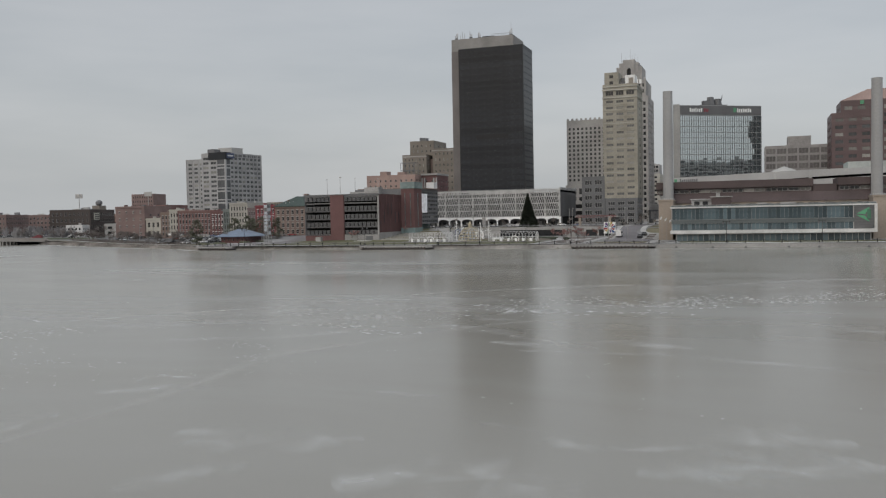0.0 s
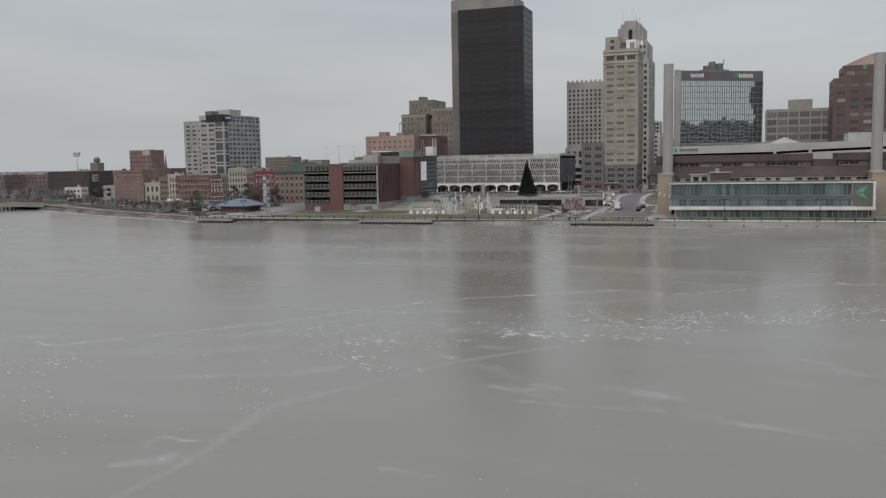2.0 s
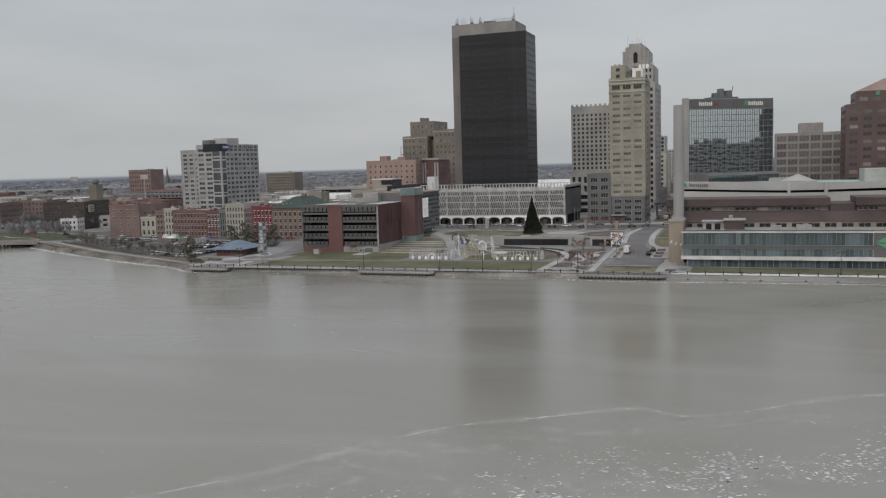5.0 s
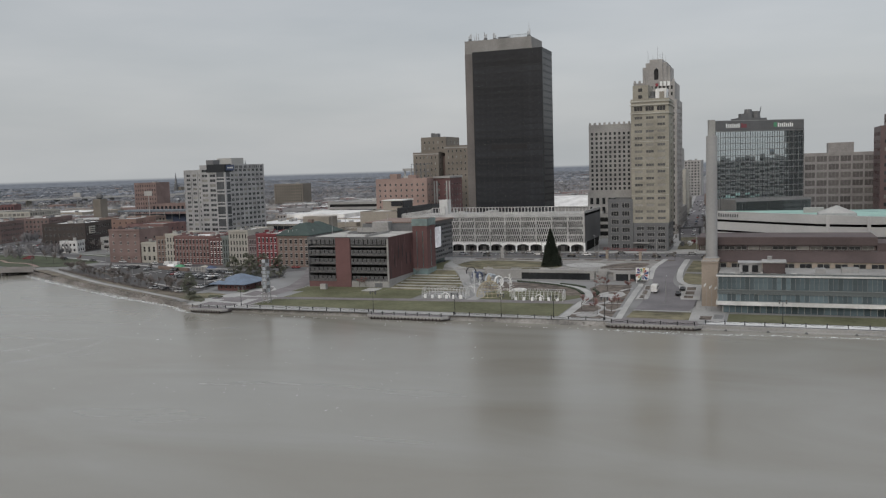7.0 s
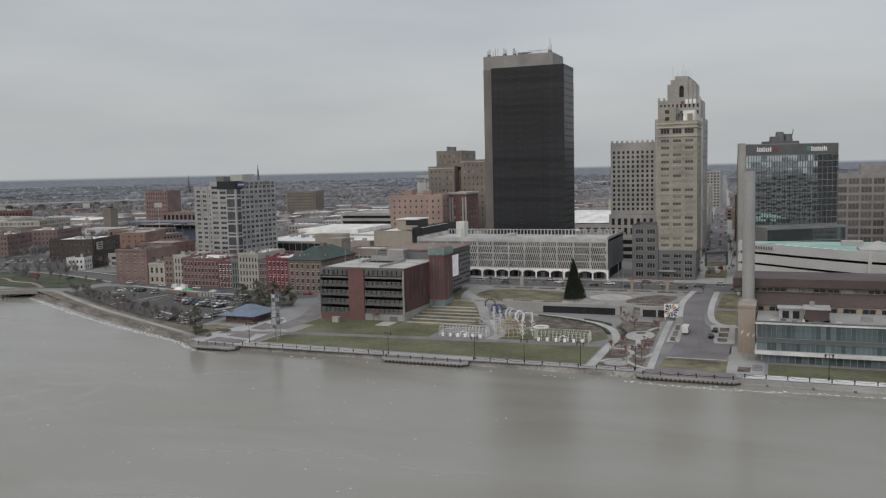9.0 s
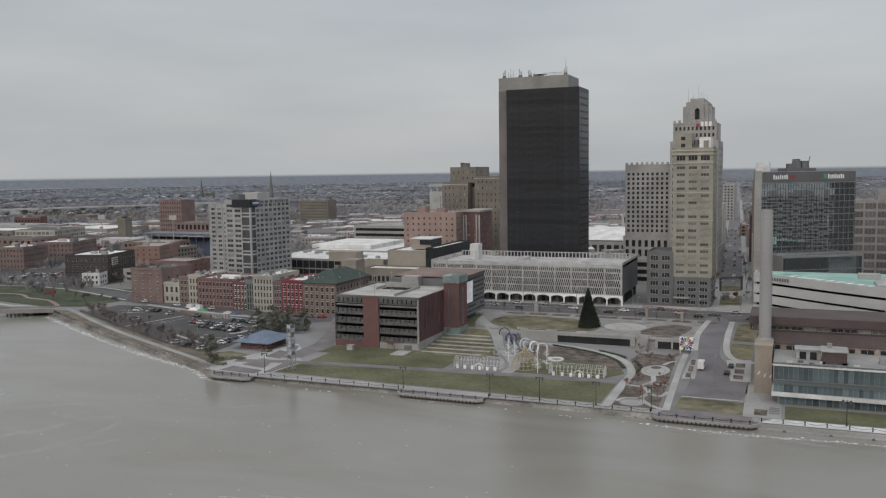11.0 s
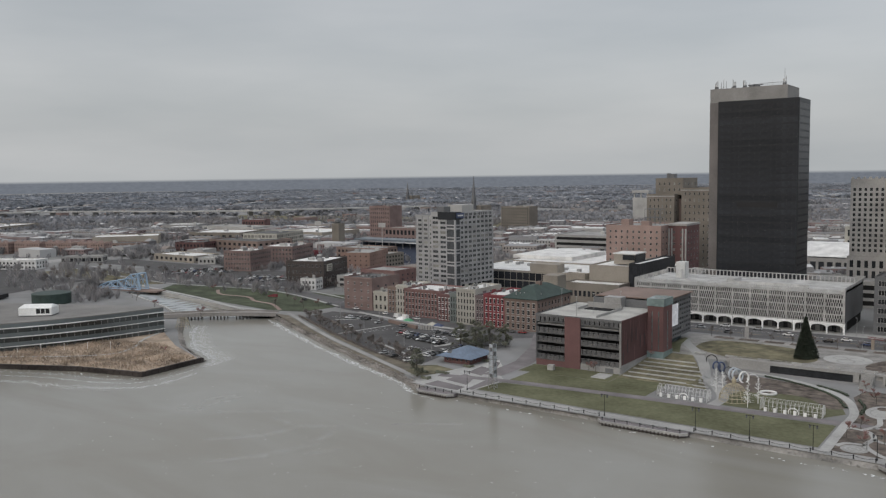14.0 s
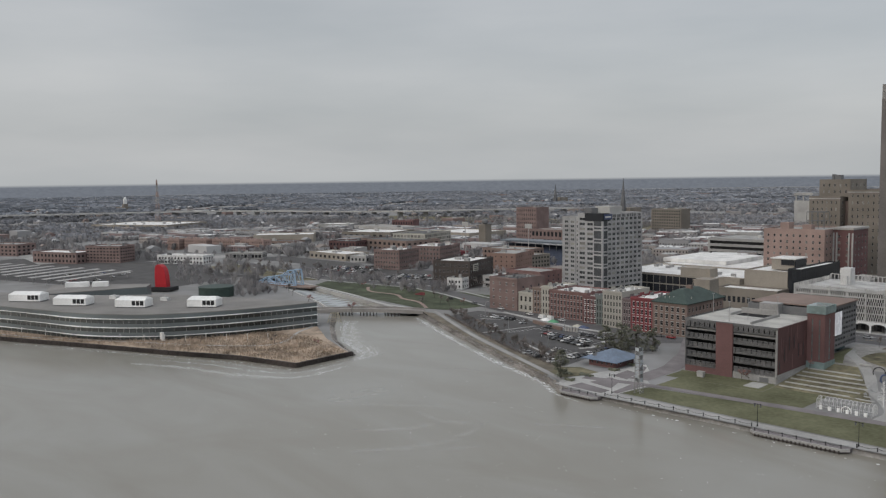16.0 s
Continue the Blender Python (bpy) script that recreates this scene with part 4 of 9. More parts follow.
patch("lawn_pavilion", [(-96, 20), (-87, 15), (-82.5, 22), (-80.5, 33), (-92, 36), (-98, 31)], GRASSDRY, 0.10, "dry lawn by the small pavilion")
patch("drive_garage", [(-66, 32), (-58, 34), (-58.5, 60), (-64, 84), (-80, 113), (-88, 113), (-74, 84), (-67, 60)], PAVER, 0.1, "paver drive beside the garage")
# across the creek
patch("spit_grass", [(-189.5, -10.5), (-187.5, -41), (-221, -49.5), (-254, -65), (-280, -75), (-346, -103), (-600, -215), (-600, -195), (-395, -105), (-312, -74), (-284, -42), (-270, -6), (-262, 24), (-224, 3)], STRAW, 0.3, "tall straw-coloured grass on the spit")
patch("spit_walk", band(smooth([(-400, -118), (-340, -96), (-290, -68), (-255, -48), (-232, -28), (-236, -12), (-250, 4), (-262, 26)]), 1.6), PALE, 0.45, "narrow pale path through tall grass")
patch("creek_lawn", [(-262, 100), (-330, 110), (-405, 126), (-420, 150), (-330, 165), (-262, 172), (-236, 128), (-240, 106)], GRASSDK, 0.06, "green lawn beside the creek")
patch("creek_walk", band(smooth([(-256, 100), (-290, 98), (-340, 112), (-405, 126), (-440, 134)]), 3.0), PALE, 0.1, "pale creekside walk")
patch("park_path", band(smooth([(-258, 104), (-280, 118), (-300, 122), (-318, 132), (-345, 132), (-365, 146)]), 2.4), BRICKPINK, 0.1, "winding reddish path on the creek lawn")
patch("road_west", [(-236, 134), (-232, 150), (-330, 178), (-440, 168), (-640, 200), (-640, 186), (-440, 154), (-330, 164)], STREET, 0.08, "grey road past the creek lawn")
for line in ([(-236, 132.5), (-330, 162.5), (-440, 152.5), (-600, 178)], [(-232, 152), (-330, 180), (-440, 170), (-600, 196)]):
    patch("pavement_creek", band(smooth(line), 2.0), PALE, 0.14, "pale pavement along the creek road")
patch("lot_creek", [(-560, 222), (-455, 262), (-412, 215), (-478, 166)], LOT, 0.12, "full parking lot by the low stores")
patch("lot_west", [(-300, 185), (-430, 178), (-440, 240), (-330, 262), (-300, 230)], LOT, 0.06, "full parking lot beyond the creek road")
patch("lot_museum", [(-480, 30), (-800, -60), (-860, 60), (-640, 160), (-500, 110)], LOT, 0.05, "museum parking lot")

for pts, m, lab in (([(-470, 182), (-302, 182), (-300, 246), (-420, 256)], LOT, "asphalt parking lot beyond the creek"), ([(-640, 40), (-500, 60), (-500, 130), (-690, 120)], LOT, "asphalt lot behind the museum"), ([(-640, 215), (-500, 222), (-500, 255), (-640, 255)], LOT, "dark asphalt lot among low stores"),
                   ([(-560, 262), (-480, 258), (-480, 296), (-545, 296)], LOT, "asphalt yard between brick stores"), ([(-720, 150), (-690, 150), (-600, 420), (-640, 420)], CONCRETE, "pale side street"), ([(-560, 168), (-480, 164), (-480, 176), (-560, 182)], GRASSDRY, "dry lawn beside the road"),
                   ([(-600, 140), (-440, 136), (-430, 150), (-600, 176)], GRASSDRY, "dry lawn beside the road"), ([(-900, 110), (-700, 130), (-700, 205), (-900, 190)], LOT, "asphalt lot by the brick terraces"), ([(-800, 262), (-640, 270), (-640, 310), (-800, 305)], GRASSDRY, "dry lawn behind the brick terraces"),
                   ([(-480, 250), (-300, 260), (-300, 268), (-480, 262)], ASPHALT, "grey back street"), ([(-480, 345), (-240, 345), (-240, 355), (-480, 355)], ASPHALT, "grey back street"), ([(-250, 250), (-235, 250), (-235, 700), (-250, 700)], ASPHALT, "grey street running inland"),
                   ([(-480, 176), (-470, 176), (-480, 700), (-492, 700)], ASPHALT, "grey street running inland"), ([(-900, 400), (-640, 430), (-640, 480), (-900, 480)], LOT, "broad asphalt lot before the stores")):
    patch("town_lot" if m is LOT else "town_lawn" if m is GRASSDRY else "road_town", pts, m, 0.09 if m is not ASPHALT else 0.12, lab)

# ---- the tall dark glass tower
t = thing("office_tower", "tall smoked black glass office tower with bronze rear slab", "office tower", -16, 233, 5)
band_spec = dict(cols=1, rows=29, wf=0.985, hf=0.72, side=0.3, bot=3.0, top=2.0, depth=0.06, glass=TOWERGLASS, style="bare")
block(t, -21, 22.3, 0, 24.5, 0, 116.4, DARKWALL, ROOFDARK, band_spec, band_spec, name="glass_slab_wall")
block(t, -27.5, 14.8, 5.2, 31, 0, 116.2, BRONZE, ROOFGREY, name="rear_slab_wall", label="bronze-brown rear slab")
part("crown", MB().box(-27.4, 14.7, 5.3, 31, 116.2, 124), CROWN, t, "grey brown penthouse storey")
mull = MB()
for k in range(1, 15):
    mull.box(-21 + k * 2.89 - 0.03, -21 + k * 2.89 + 0.03, -0.08, 0.0, 3, 114.5)
for k in range(1, 9):
    mull.box(22.3, 22.36, k * 2.72 - 0.03, k * 2.72 + 0.03, 3, 114.5)
tagged(part("mullions", mull, DARKWALL, t), "black upright mullions", "", "", "stuff")
part("louvre_band", MB().box(-10, 12, -0.22, -0.02, 57.5, 60.2), BLACK, t, "black louvres at the middle storey")
for x, y, h, r in ((-22, 12, 6, 0.3), (-24, 14, 4.5, 0.3), (10.5, 16, 10, 0.22), (-20.5, 12, 5, 0.25), (-11, 12, 4, 0.25), (-8, 14, 3, 0.3), (4, 16, 4, 0.2)):
    part("antenna", MB().rod((x, y, 123), (x, y, 124 + h), r, 0.08), STEEL, t)
for x, y in ((-25, 9), (-15, 9), (-10, 12), (12, 10)):
    rig = part("antenna_rig", MB().box(x - 0.9, x + 0.9, y - 0.6, y + 0.6, 124, 125.6), GRANITE, t, "dark rooftop antenna rig")
    for dx in (-0.7, 0.0, 0.7):
        part("aerial", MB().box(x + dx - 0.16, x + dx + 0.16, y - 0.3, y, 125.6, 128.2 + 0.9 * math.sin(x + 3 * dx)), STEEL, rig)
part("dish", MB().cyl(-17, 14, 123, 125.5, 1.2, 1.2, 12), STEEL, t, "grey dish antenna")
for x in (-6, -3):
    part("roof_rig", MB().box(x - 1.2, x + 1.2, 10, 13, 123, 125.2).box(x - 2, x + 3, 11, 12, 125.2, 125.8), GRANITE, t)
rail = MB()
for k in range(15):
    rail.rod((0 + k * 1.0, 5.6, 123.0), (0 + k * 1.0, 5.6, 125.6), 0.08, n=4)
rail.rod((0, 5.6, 125.6), (14, 5.6, 125.6), 0.1, n=4)
part("roof_railing", rail, STEEL, t)

# ---- yellow terracotta tower with its granite base
t = thing("bank_tower", "slim yellow terracotta tower on a dark granite base", "office tower", 75, 180, 5.5)
gspec = dict(cols=3, rows=4, wf=0.7, hf=0.6, side=0.8, bot=1.5, top=1.2, style="tri", frame=PALE)
block(t, -22, -9.2, 0, 24, 0, 28, GRANITE, ROOFDARK, dict(gspec, cols=2, rows=6), None, name="annex_wall", label="dark granite side wing")
block(t, -9, 8.6, 0, 24, 0, 15.6, GRANITE, ROOFGREY, gspec, dict(gspec, cols=2), name="base_wall", label="dark granite base")
yspec = dict(cols=3, rows=16, wf=0.7, hf=0.42, side=0.9, bot=0.7, top=0.5, style="tri", frame=YELLOWFRAME, glass=TOWNGLASS, pale=0.3)
block(t, -9.8, 9.0, 0.15, 24, 15.62, 71.2, YELLOW, ROOFGREY, yspec, dict(yspec, cols=1, wf=0.2, style="sash"), name="shaft_wall", parapet=0.01)
block(t, -9.8, 9.0, 0.15, 24, 71.22, 78.6, YELLOW, ROOFGREY, dict(yspec, rows=1, wf=0.76, hf=0.8, bot=0.9, top=3.4, pale=0.0, glass=WINDOW), None, name="attic_wall", label="cream terracotta attic storey")
for z in (77.0, 71.0, 75.2):
    part("cornice", MB().box(-10.2, 9.4, -0.3, 0.14, z, z + 0.6).box(9.02, 9.4, 0.14, 24, z, z + 0.6), CREAM, t, "projecting cornice")
for k in range(1, 16):
    z = 16.32 + 54.38 / 16 * k
    part("belt_course", MB().box(-9.95, 9.15, 0.0, 0.14, z - 0.14, z + 0.14), CREAM if k % 4 == 0 else YELLOW, t)
part("canopy", MB().box(-9, -1, -2.5, 0, 5.2, 5.8), CONCRETE, t, "pale entrance canopy")
pent = part("penthouse", MB().box(-9.2, -1.4, 3, 22, 77, 85.6), YELLOW, t, "yellow terracotta roof penthouse")
for z in (79.0, 82.4):
    part("window", MB().box(-6.4, -4.4, 2.9, 2.99, z, z + 1.7), WINDOW, pent)
part("roof_tank", MB().cyl(0.6, 6, 78, 82.4, 1.3, 1.3, 12).box(-1.2, 1.9, 4.5, 5.2, 78, 80), GRANITE, t, "dark roof tank")
part("penthouse", MB().box(2.2, 7.6, 3, 12, 77, 83.6), WHITEPAINT, t, "white roof plant box")
part("roof_box", MB().box(4.2, 6.6, 2.4, 2.98, 78, 82), TAN, t)

# ---- stepped limestone skyscraper behind, with its lower wing
t = thing("stepped_skyscraper", "grey limestone stepped skyscraper with a set-back crown", "skyscraper", 50, 285, 5.5)
sq = dict(cols=9, rows=13, wf=0.48, hf=0.58, side=0.6, bot=2.0, top=4.5, style="bare")
block(t, -27.5, 0, 3, 36, 27, 71.5, LIME, ROOFGREY, sq, name="wing_wall")
block(t, -28.5, 0, 2, 36, 0, 26.98, LIME, ROOFGREY, dict(sq, cols=7, rows=4, wf=0.5, hf=0.7, top=1.5), None, name="wing_base_wall")
block(t, 0, 28, 0, 36, 0, 85, LIME, ROOFGREY, dict(sq, cols=8, rows=20, top=3), dict(cols=6, rows=20, wf=0.45, hf=0.5, side=1, bot=8, top=3, style="bare"), name="shaft_wall")
block(t, 1.5, 26.6, 2, 34, 85, 96, LIME, ROOFGREY, dict(sq, cols=10, rows=2, hf=0.55, bot=1.5, top=1.5), None, name="upper_wall")
for k in range(9):
    part("merlon", MB().box(1.4 + k * 2.95, 3.0 + k * 2.95, 1.7, 3.2, 95.5, 97.6, 0, 0.2, 0.2), LIME, t)
    part("merlon", MB().box(-27.4 + k * 3.1, -25.8 + k * 3.1, 2.8, 4.0, 71, 72.8, 0, 0.2, 0.2), LIME, t)
part("crown", MB().box(6.5, 23.5, 7, 28, 95.8, 106).box(8.5, 21.5, 6, 30, 95.9, 108.5).box(11, 19, 5.2, 31, 96, 110.5), LIME, t, "set-back crown")
part("crown_arch", MB().box(13.8, 16.4, 5.0, 5.3, 98, 104).cyl(15.1, 5.15, 104, 104.9, 1.2, 0.3, 10), BLACK, t, "dark arched crown opening")
for x, z in ((9, 117), (12, 114), (15, 119), (18, 116), (20, 113.5), (16.5, 115)):
    part("antenna", MB().rod((x, 14, 106), (x, 14, z), 0.14, 0.06), STEEL, t)
part("sign_bar", MB().box(15.2, 16.8, -0.3, 0.0, 93.3, 95.1), REDSIGN, t, "small red sign shape")

# ---- mirror glass office block
t = thing("mirror_office", "mirror glass office block with a dark sign band", "office block", 105.5, 193, 5.5, 32)
mspec = dict(cols=18, rows=11, wf=0.93, hf=0.90, side=0.2, bot=26.6, top=5.6, depth=0.1, glass=MIRROR, style="bare", tilt=0.5)
block(t, 0, 50.3, 0, 6, 0, 66.5, STEEL, ROOFGREY, mspec, None, name="front_wall")
part("rear_body", MB().prism([(2, 6.02), (50.3, 6.02), (50.3, 24), (20, 24)], 0, 66.3), GRANITE, t, "grey rear body")
side = MB().prism([(-0.02, -0.02), (-0.02, 6), (-1.0, 5.6), (-2.6, 1.8)], 0, 67)
part("edge_wall", side, CONCRETE, t, "pale concrete edge wall")
part("sign_band", MB().box(0.3, 50.2, -0.2, -0.02, 61.2, 66.2), SLAT, t, "dark grey sign band under the roof")
part("roof_plant", MB().box(18, 34, 8, 16, 66, 68).cyl(25, 11, 68, 72.6, 2.4, 1.8, 12).cyl(29.5, 11, 68, 71.6, 2.4, 1.9, 12).rod((31.5, 11, 69), (32.5, 11, 74), 0.2).box(20, 24, 9, 12, 68, 70.3), GRANITE, t, "dark rooftop dishes and plant")
mm = MB()
for k in range(37):
    mm.box(0.3 + 50 * k / 36 - 0.07, 0.3 + 50 * k / 36 + 0.07, -0.12, -0.01, 21, 61)
tagged(part("mullions", mm, DARKWALL, t), "thin black upright mullions", "", "", "stuff")
pspec = dict(cols=20, rows=4, wf=0.98, hf=0.96, side=0.3, bot=2, top=1.0, depth=0.1, glass=TEAL, style="bare")
block(t, 4, 46, -13, -0.3, 0, 26.5, STEEL, TEALPALE, dict(pspec, cols=24, rows=4, glass=MIRRORDK), dict(pspec, cols=5, rows=4, glass=MIRRORDK), name="podium_wall", label="dark mirror glass podium")

# ---- dark red granite tower with a pitched crown, half hidden
t = thing("red_granite_tower", "dark red granite tower with sloping copper-pink roof", "office tower", 186, 238, 5.5)
rs = dict(cols=3, rows=14, wf=0.62, hf=0.5, side=0.6, bot=2, top=2, style="wide", frame=REDGRANITE, glass=HOTELGLASS, pale=0.5)
block(t, 0, 22, 0, 30, 0, 62, REDGRANITE, ROOFGREY, rs, None, dict(rs, cols=5), name="lower_wall")
block(t, 5, 40, 2, 30, 0, 69, REDGRANITE, ROOFGREY, dict(rs, cols=5), None, dict(rs, cols=4, rows=15), name="upper_wall")
part("roof_slope", MB().prism([(5, 2), (40, 2), (40, 30), (5, 30)], 69, 76, 0, [(20, 12), (40, 12), (40, 20), (20, 20)]), BRICKPINK, t, "pinkish sloping roof")
part("sign_shape", MB().prism([(15, 1.7), (17, 1.7), (17, 1.9), (15, 1.9)], 66.6, 68.6), GREENSIGN, t, "green sign shape")

# ---- beige gridded block beyond the mirror office
t = thing("grid_block", "beige office block with a grid of brown windows", "office block", 165, 300, 5.5)
gs = dict(cols=9, rows=9, wf=0.88, hf=0.74, side=0.4, bot=4, top=1.2, style="tri", frame=GRIDWALL, glass=GRIDGLASS)
block(t, -14, 46, 0, 30, 0, 49, GRIDWALL, ROOFGREY, gs, None, dict(gs, cols=4), name="wall")
block(t, 0, 14, 3, 20, 48.3, 55, GRIDWALL, ROOFGREY, None, name="penthouse_wall", label="brick roof penthouse")

# ---- converted steam plant: glass river front, brick ends with chimneys, brown plant hall, parking decks
t = thing("steam_plant", "converted brick steam plant with a new glass river front", "converted plant", 149.2, 24, 1.8)
fs = dict(cols=44, rows=1, wf=0.965, hf=0.97, side=0.25, bot=0.05, top=0.05, depth=0.22, glass=PLANTGLASS, style="bare", tilt=0.2)
block(t, -33.8, 27.0, 0, 22, 8.2, 12.5, STEEL, ROOFGREY, fs, None, dict(fs, cols=8), name="upper_glass_wall", label="pale steel framed upper glass storey", parapet=0.05)
block(t, -33.8, 27.0, 0, 22, 4.4, 6.9, STEEL, ROOFGREY, fs, None, dict(fs, cols=8), name="lower_glass_wall", label="pale steel framed middle glass storey", parapet=0.05)
block(t, -32.4, 32.6, 1.5, 21, 0, 3.2, STEEL, ROOFGREY, dict(cols=34, rows=1, wf=0.93, hf=0.9, side=0.3, bot=0.2, top=0.2, glass=PLANTGLASS, style="bare", depth=0.1), None, None, name="ground_wall", label="recessed glass ground floor", parapet=0.1)
part("floor_band", MB().box(-33.8, 27.0, 0.02, 21.9, 6.92, 8.18).box(-33.82, 27.0, -0.12, 0.0, 8.0, 8.24).box(-33.82, 27.0, -0.12, 0.0, 6.86, 7.08), MUSBAND, t, "pale translucent floor band")
part("frame_band", MB().box(-34.2, 34.2, -0.7, 22, 3.2, 4.38).box(-34.2, 34.2, -0.5, 0.0, 12.52, 13.0).box(33.3, 34.2, -0.6, 22, 4.4, 12.51), WHITE, t, "white frame round the glass front")
part("terrace_deck", MB().box(-33.9, 33.9, 0.02, 26, 12.52, 12.6), ROOFGREY, t, "pale paved roof terrace")
bal = MB().box(-34.0, 34.0, -0.1, 0.0, 13.55, 13.65)
for k in range(35):
    bal.box(-33.95 + 2 * k * 0.997, -33.87 + 2 * k * 0.997, -0.08, 0.0, 13.0, 13.55)
part("terrace_railing", bal, STEEL, t, "thin steel terrace railing")
part("balustrade_glass", MB().box(-33.9, 33.9, -0.06, -0.02, 13.02, 13.5), MUSBAND, t, "milky glass balustrade")
part("sign_panel", MB().box(27.05, 33.28, -0.1, 4, 4.4, 12.5), GRANITE, t, "grey sign panel")
for k in range(16):
    part("louvre", MB().box(27.1, 33.25, -0.22, -0.11, 4.6 + 0.49 * k, 4.86 + 0.49 * k), GRANITE if k % 2 else SLAT, t)
leaf = MB()
for pts in ([(27.7, 9.5), (31.9, 11.9), (30.4, 9.3)], [(27.7, 9.1), (30.3, 8.9), (31.9, 6.6)]):
    leaf.poly([(x, -0.32, z) for x, z in pts][::-1])
part("sign_shape", leaf, GREENSIGN, t, "green leaf-shaped sign")
part("sign_shape", MB().prism([(31.0, -0.4), (32.2, -0.4), (32.2, -0.3), (31.0, -0.3)], 7.8, 11.0), GREENDK, t, "dark green sign edge")
for sx in (-1, 1):
    part("end_tower", MB().box(sx * 37 - 2.6, sx * 37 + 2.6, 12, 34, 0, 15.4).box(sx * 37 - 2.8, sx * 37 + 2.8, 11.7, 34.3, 15.4, 16.0), BUFF, t, "buff brick chimney base")
    for k in range(8):
        part("cap_stone", MB().box(sx * 37 - 2.75 + 0.72 * k, sx * 37 - 2.35 + 0.72 * k, 11.6, 12.1, 16.0, 16.5), PALE, t)
    part("chimney", MB().cyl(sx * 37, 24, 15.4, 58.6, 2.0, 1.85, 20).cyl(sx * 37, 24, 15.9, 16.5, 2.6, 2.3, 20), CHIMNEY, t, "tall plain grey steel chimney")
# the stone storey behind the terrace, its wide windows framed in cream
block(t, -38, 42, 24.6, 47, 0, 14.6, BUFF, ROOFGREY, dict(cols=14, rows=1, wf=0.72, hf=0.86, side=1.2, bot=12.2, top=0.4, style="wide", frame=CREAM, glass=WINDOW), None, name="stone_wall", label="buff stone storey with wide cream-framed windows")
for k in range(15):
    x = -36.8 + 77.6 * k / 14
    part("pilaster", MB().box(x - 0.5, x + 0.5, 24.3, 24.58, 11, 14.6), BUFF, t)
part("skirt_roof", MB().prism([(-39, 24.0), (43, 24.0), (43, 28), (-39, 28)], 14.62, 18.1, 0, [(-39, 27.2), (43, 27.2), (43, 28), (-39, 28)]), BROWNMETAL, t, "brown ribbed metal skirt roof")
seam = MB()
for k in range(110):
    x = -38.8 + 81.6 * k / 109
    seam.prism([(x - 0.04, 23.9), (x + 0.04, 23.9), (x + 0.04, 24.1), (x - 0.04, 24.1)], 14.64, 18.1, 0, [(x - 0.04, 27.1), (x + 0.04, 27.1), (x + 0.04, 27.3), (x - 0.04, 27.3)])
tagged(part("roof_seams", seam, BROWNMETAL, t), "thin raised roof seams", "", "", "stuff")
for xa, xb, n in ((-42, 15.8, 14), (24.1, 43, 5)):
    block(t, xa + 0.3, xb - 0.3, 28.02, 46, 18.12, 20.2, BROWNMETAL, ROOFDARK, dict(cols=n, rows=1, wf=0.92, hf=0.7, side=0.4, bot=0.1, top=0.1, style="wide", glass=WINDOW, frame=STEEL, pale=0.5), None, name="clerestory_wall", label="brown clerestory with a ribbon of windows", parapet=0.02)
    part("eave_box", MB().box(xa, xb, 26.6, 47, 20.22, 23.0), BROWNMETAL, t, "deep brown metal eave")
part("hall_link", MB().box(15.8, 24.1, 28.0, 47, 18.1, 20.8), BROWNMETAL, t)
# curved parking decks in pale bands over thin dark gaps
WALL = smooth([(-44, 109.5), (-36.5, 105.5), (-18, 89.5), (3.4, 72.9)], 6)
EAST = smooth([(3.4, 72.9), (16.8, 62.5), (34, 57.5), (60, 54), (90, 52)], 6)


def deck_band(line, z0, z1, lift, name, label):
    d, n = MB(), len(line) - 1
    for i, ((x0, y0), (x1, y1)) in enumerate(zip(line, line[1:])):
        k = len(d.v)
        a, b = lift * i / n, lift * (i + 1) / n
        za, zb_ = (z1 if z1 > 27.5 else z1 + a), (z1 if z1 > 27.5 else z1 + b)
        d.v += [(x0, y0, z0 + a), (x1, y1, z0 + b), (x1, y1, zb_), (x0, y0, za), (x0, y0 + 0.7, z0 + a), (x1, y1 + 0.7, z0 + b), (x1, y1 + 0.7, zb_), (x0, y0 + 0.7, za)]
        d.f += [tuple(k + q for q in f) for f in ((0, 1, 2, 3), (7, 6, 5, 4), (3, 2, 6, 7), (1, 0, 4, 5))]
        d.m += [0] * 4
    part(name, d, DECKPALE, t, label)


for z0, z1 in ((24.1, 27.7), (19.5, 23.1), (15.3, 18.6), (10.2, 14.3)):
    deck_band(WALL, z0, z1, 0.0, "deck_fascia", "curved pale grey parking deck fascia")
    deck_band(EAST, z0, z1, 2.0, "deck_fascia", "pale grey ramp fascia rising eastward")
for x, y in ((3.4, 72.9), (16.8, 62.5)):
    part("deck_pier", MB().box(x - 0.6, x + 0.6, y - 0.35, y + 0.6, 8, 27.68), DECKPALE, t, "pale upright deck pier")
LINE_ALL = WALL + EAST[1:]
roofp = [(x, y + 0.8) for x, y in LINE_ALL] + [(90, 128), (-42, 128)]
part("deck_roof", MB().prism(roofp, 26.2, 26.6), TURQ, t, "turquoise deck roof")
# A black filling gives the gaps between the deck bands their shade.
part("deck_interior", MB().prism([(x, y + 4) for x, y in LINE_ALL] + [(90, 127), (-41, 127)], 9, 26.1), SHADEFILL, t)
part("deck_wall", MB().box(-44.2, -43, 110, 128, 0, 27), RESGREY, t, "grey deck end wall")
skl = part("skylight", MB().prism([(1, 82), (14, 82), (14, 95), (1, 95)], 27.8, 30.6, 0, [(7.2, 88.2), (7.8, 88.2), (7.8, 88.8), (7.2, 88.8)]), PALE, t, "white pyramid skylight")
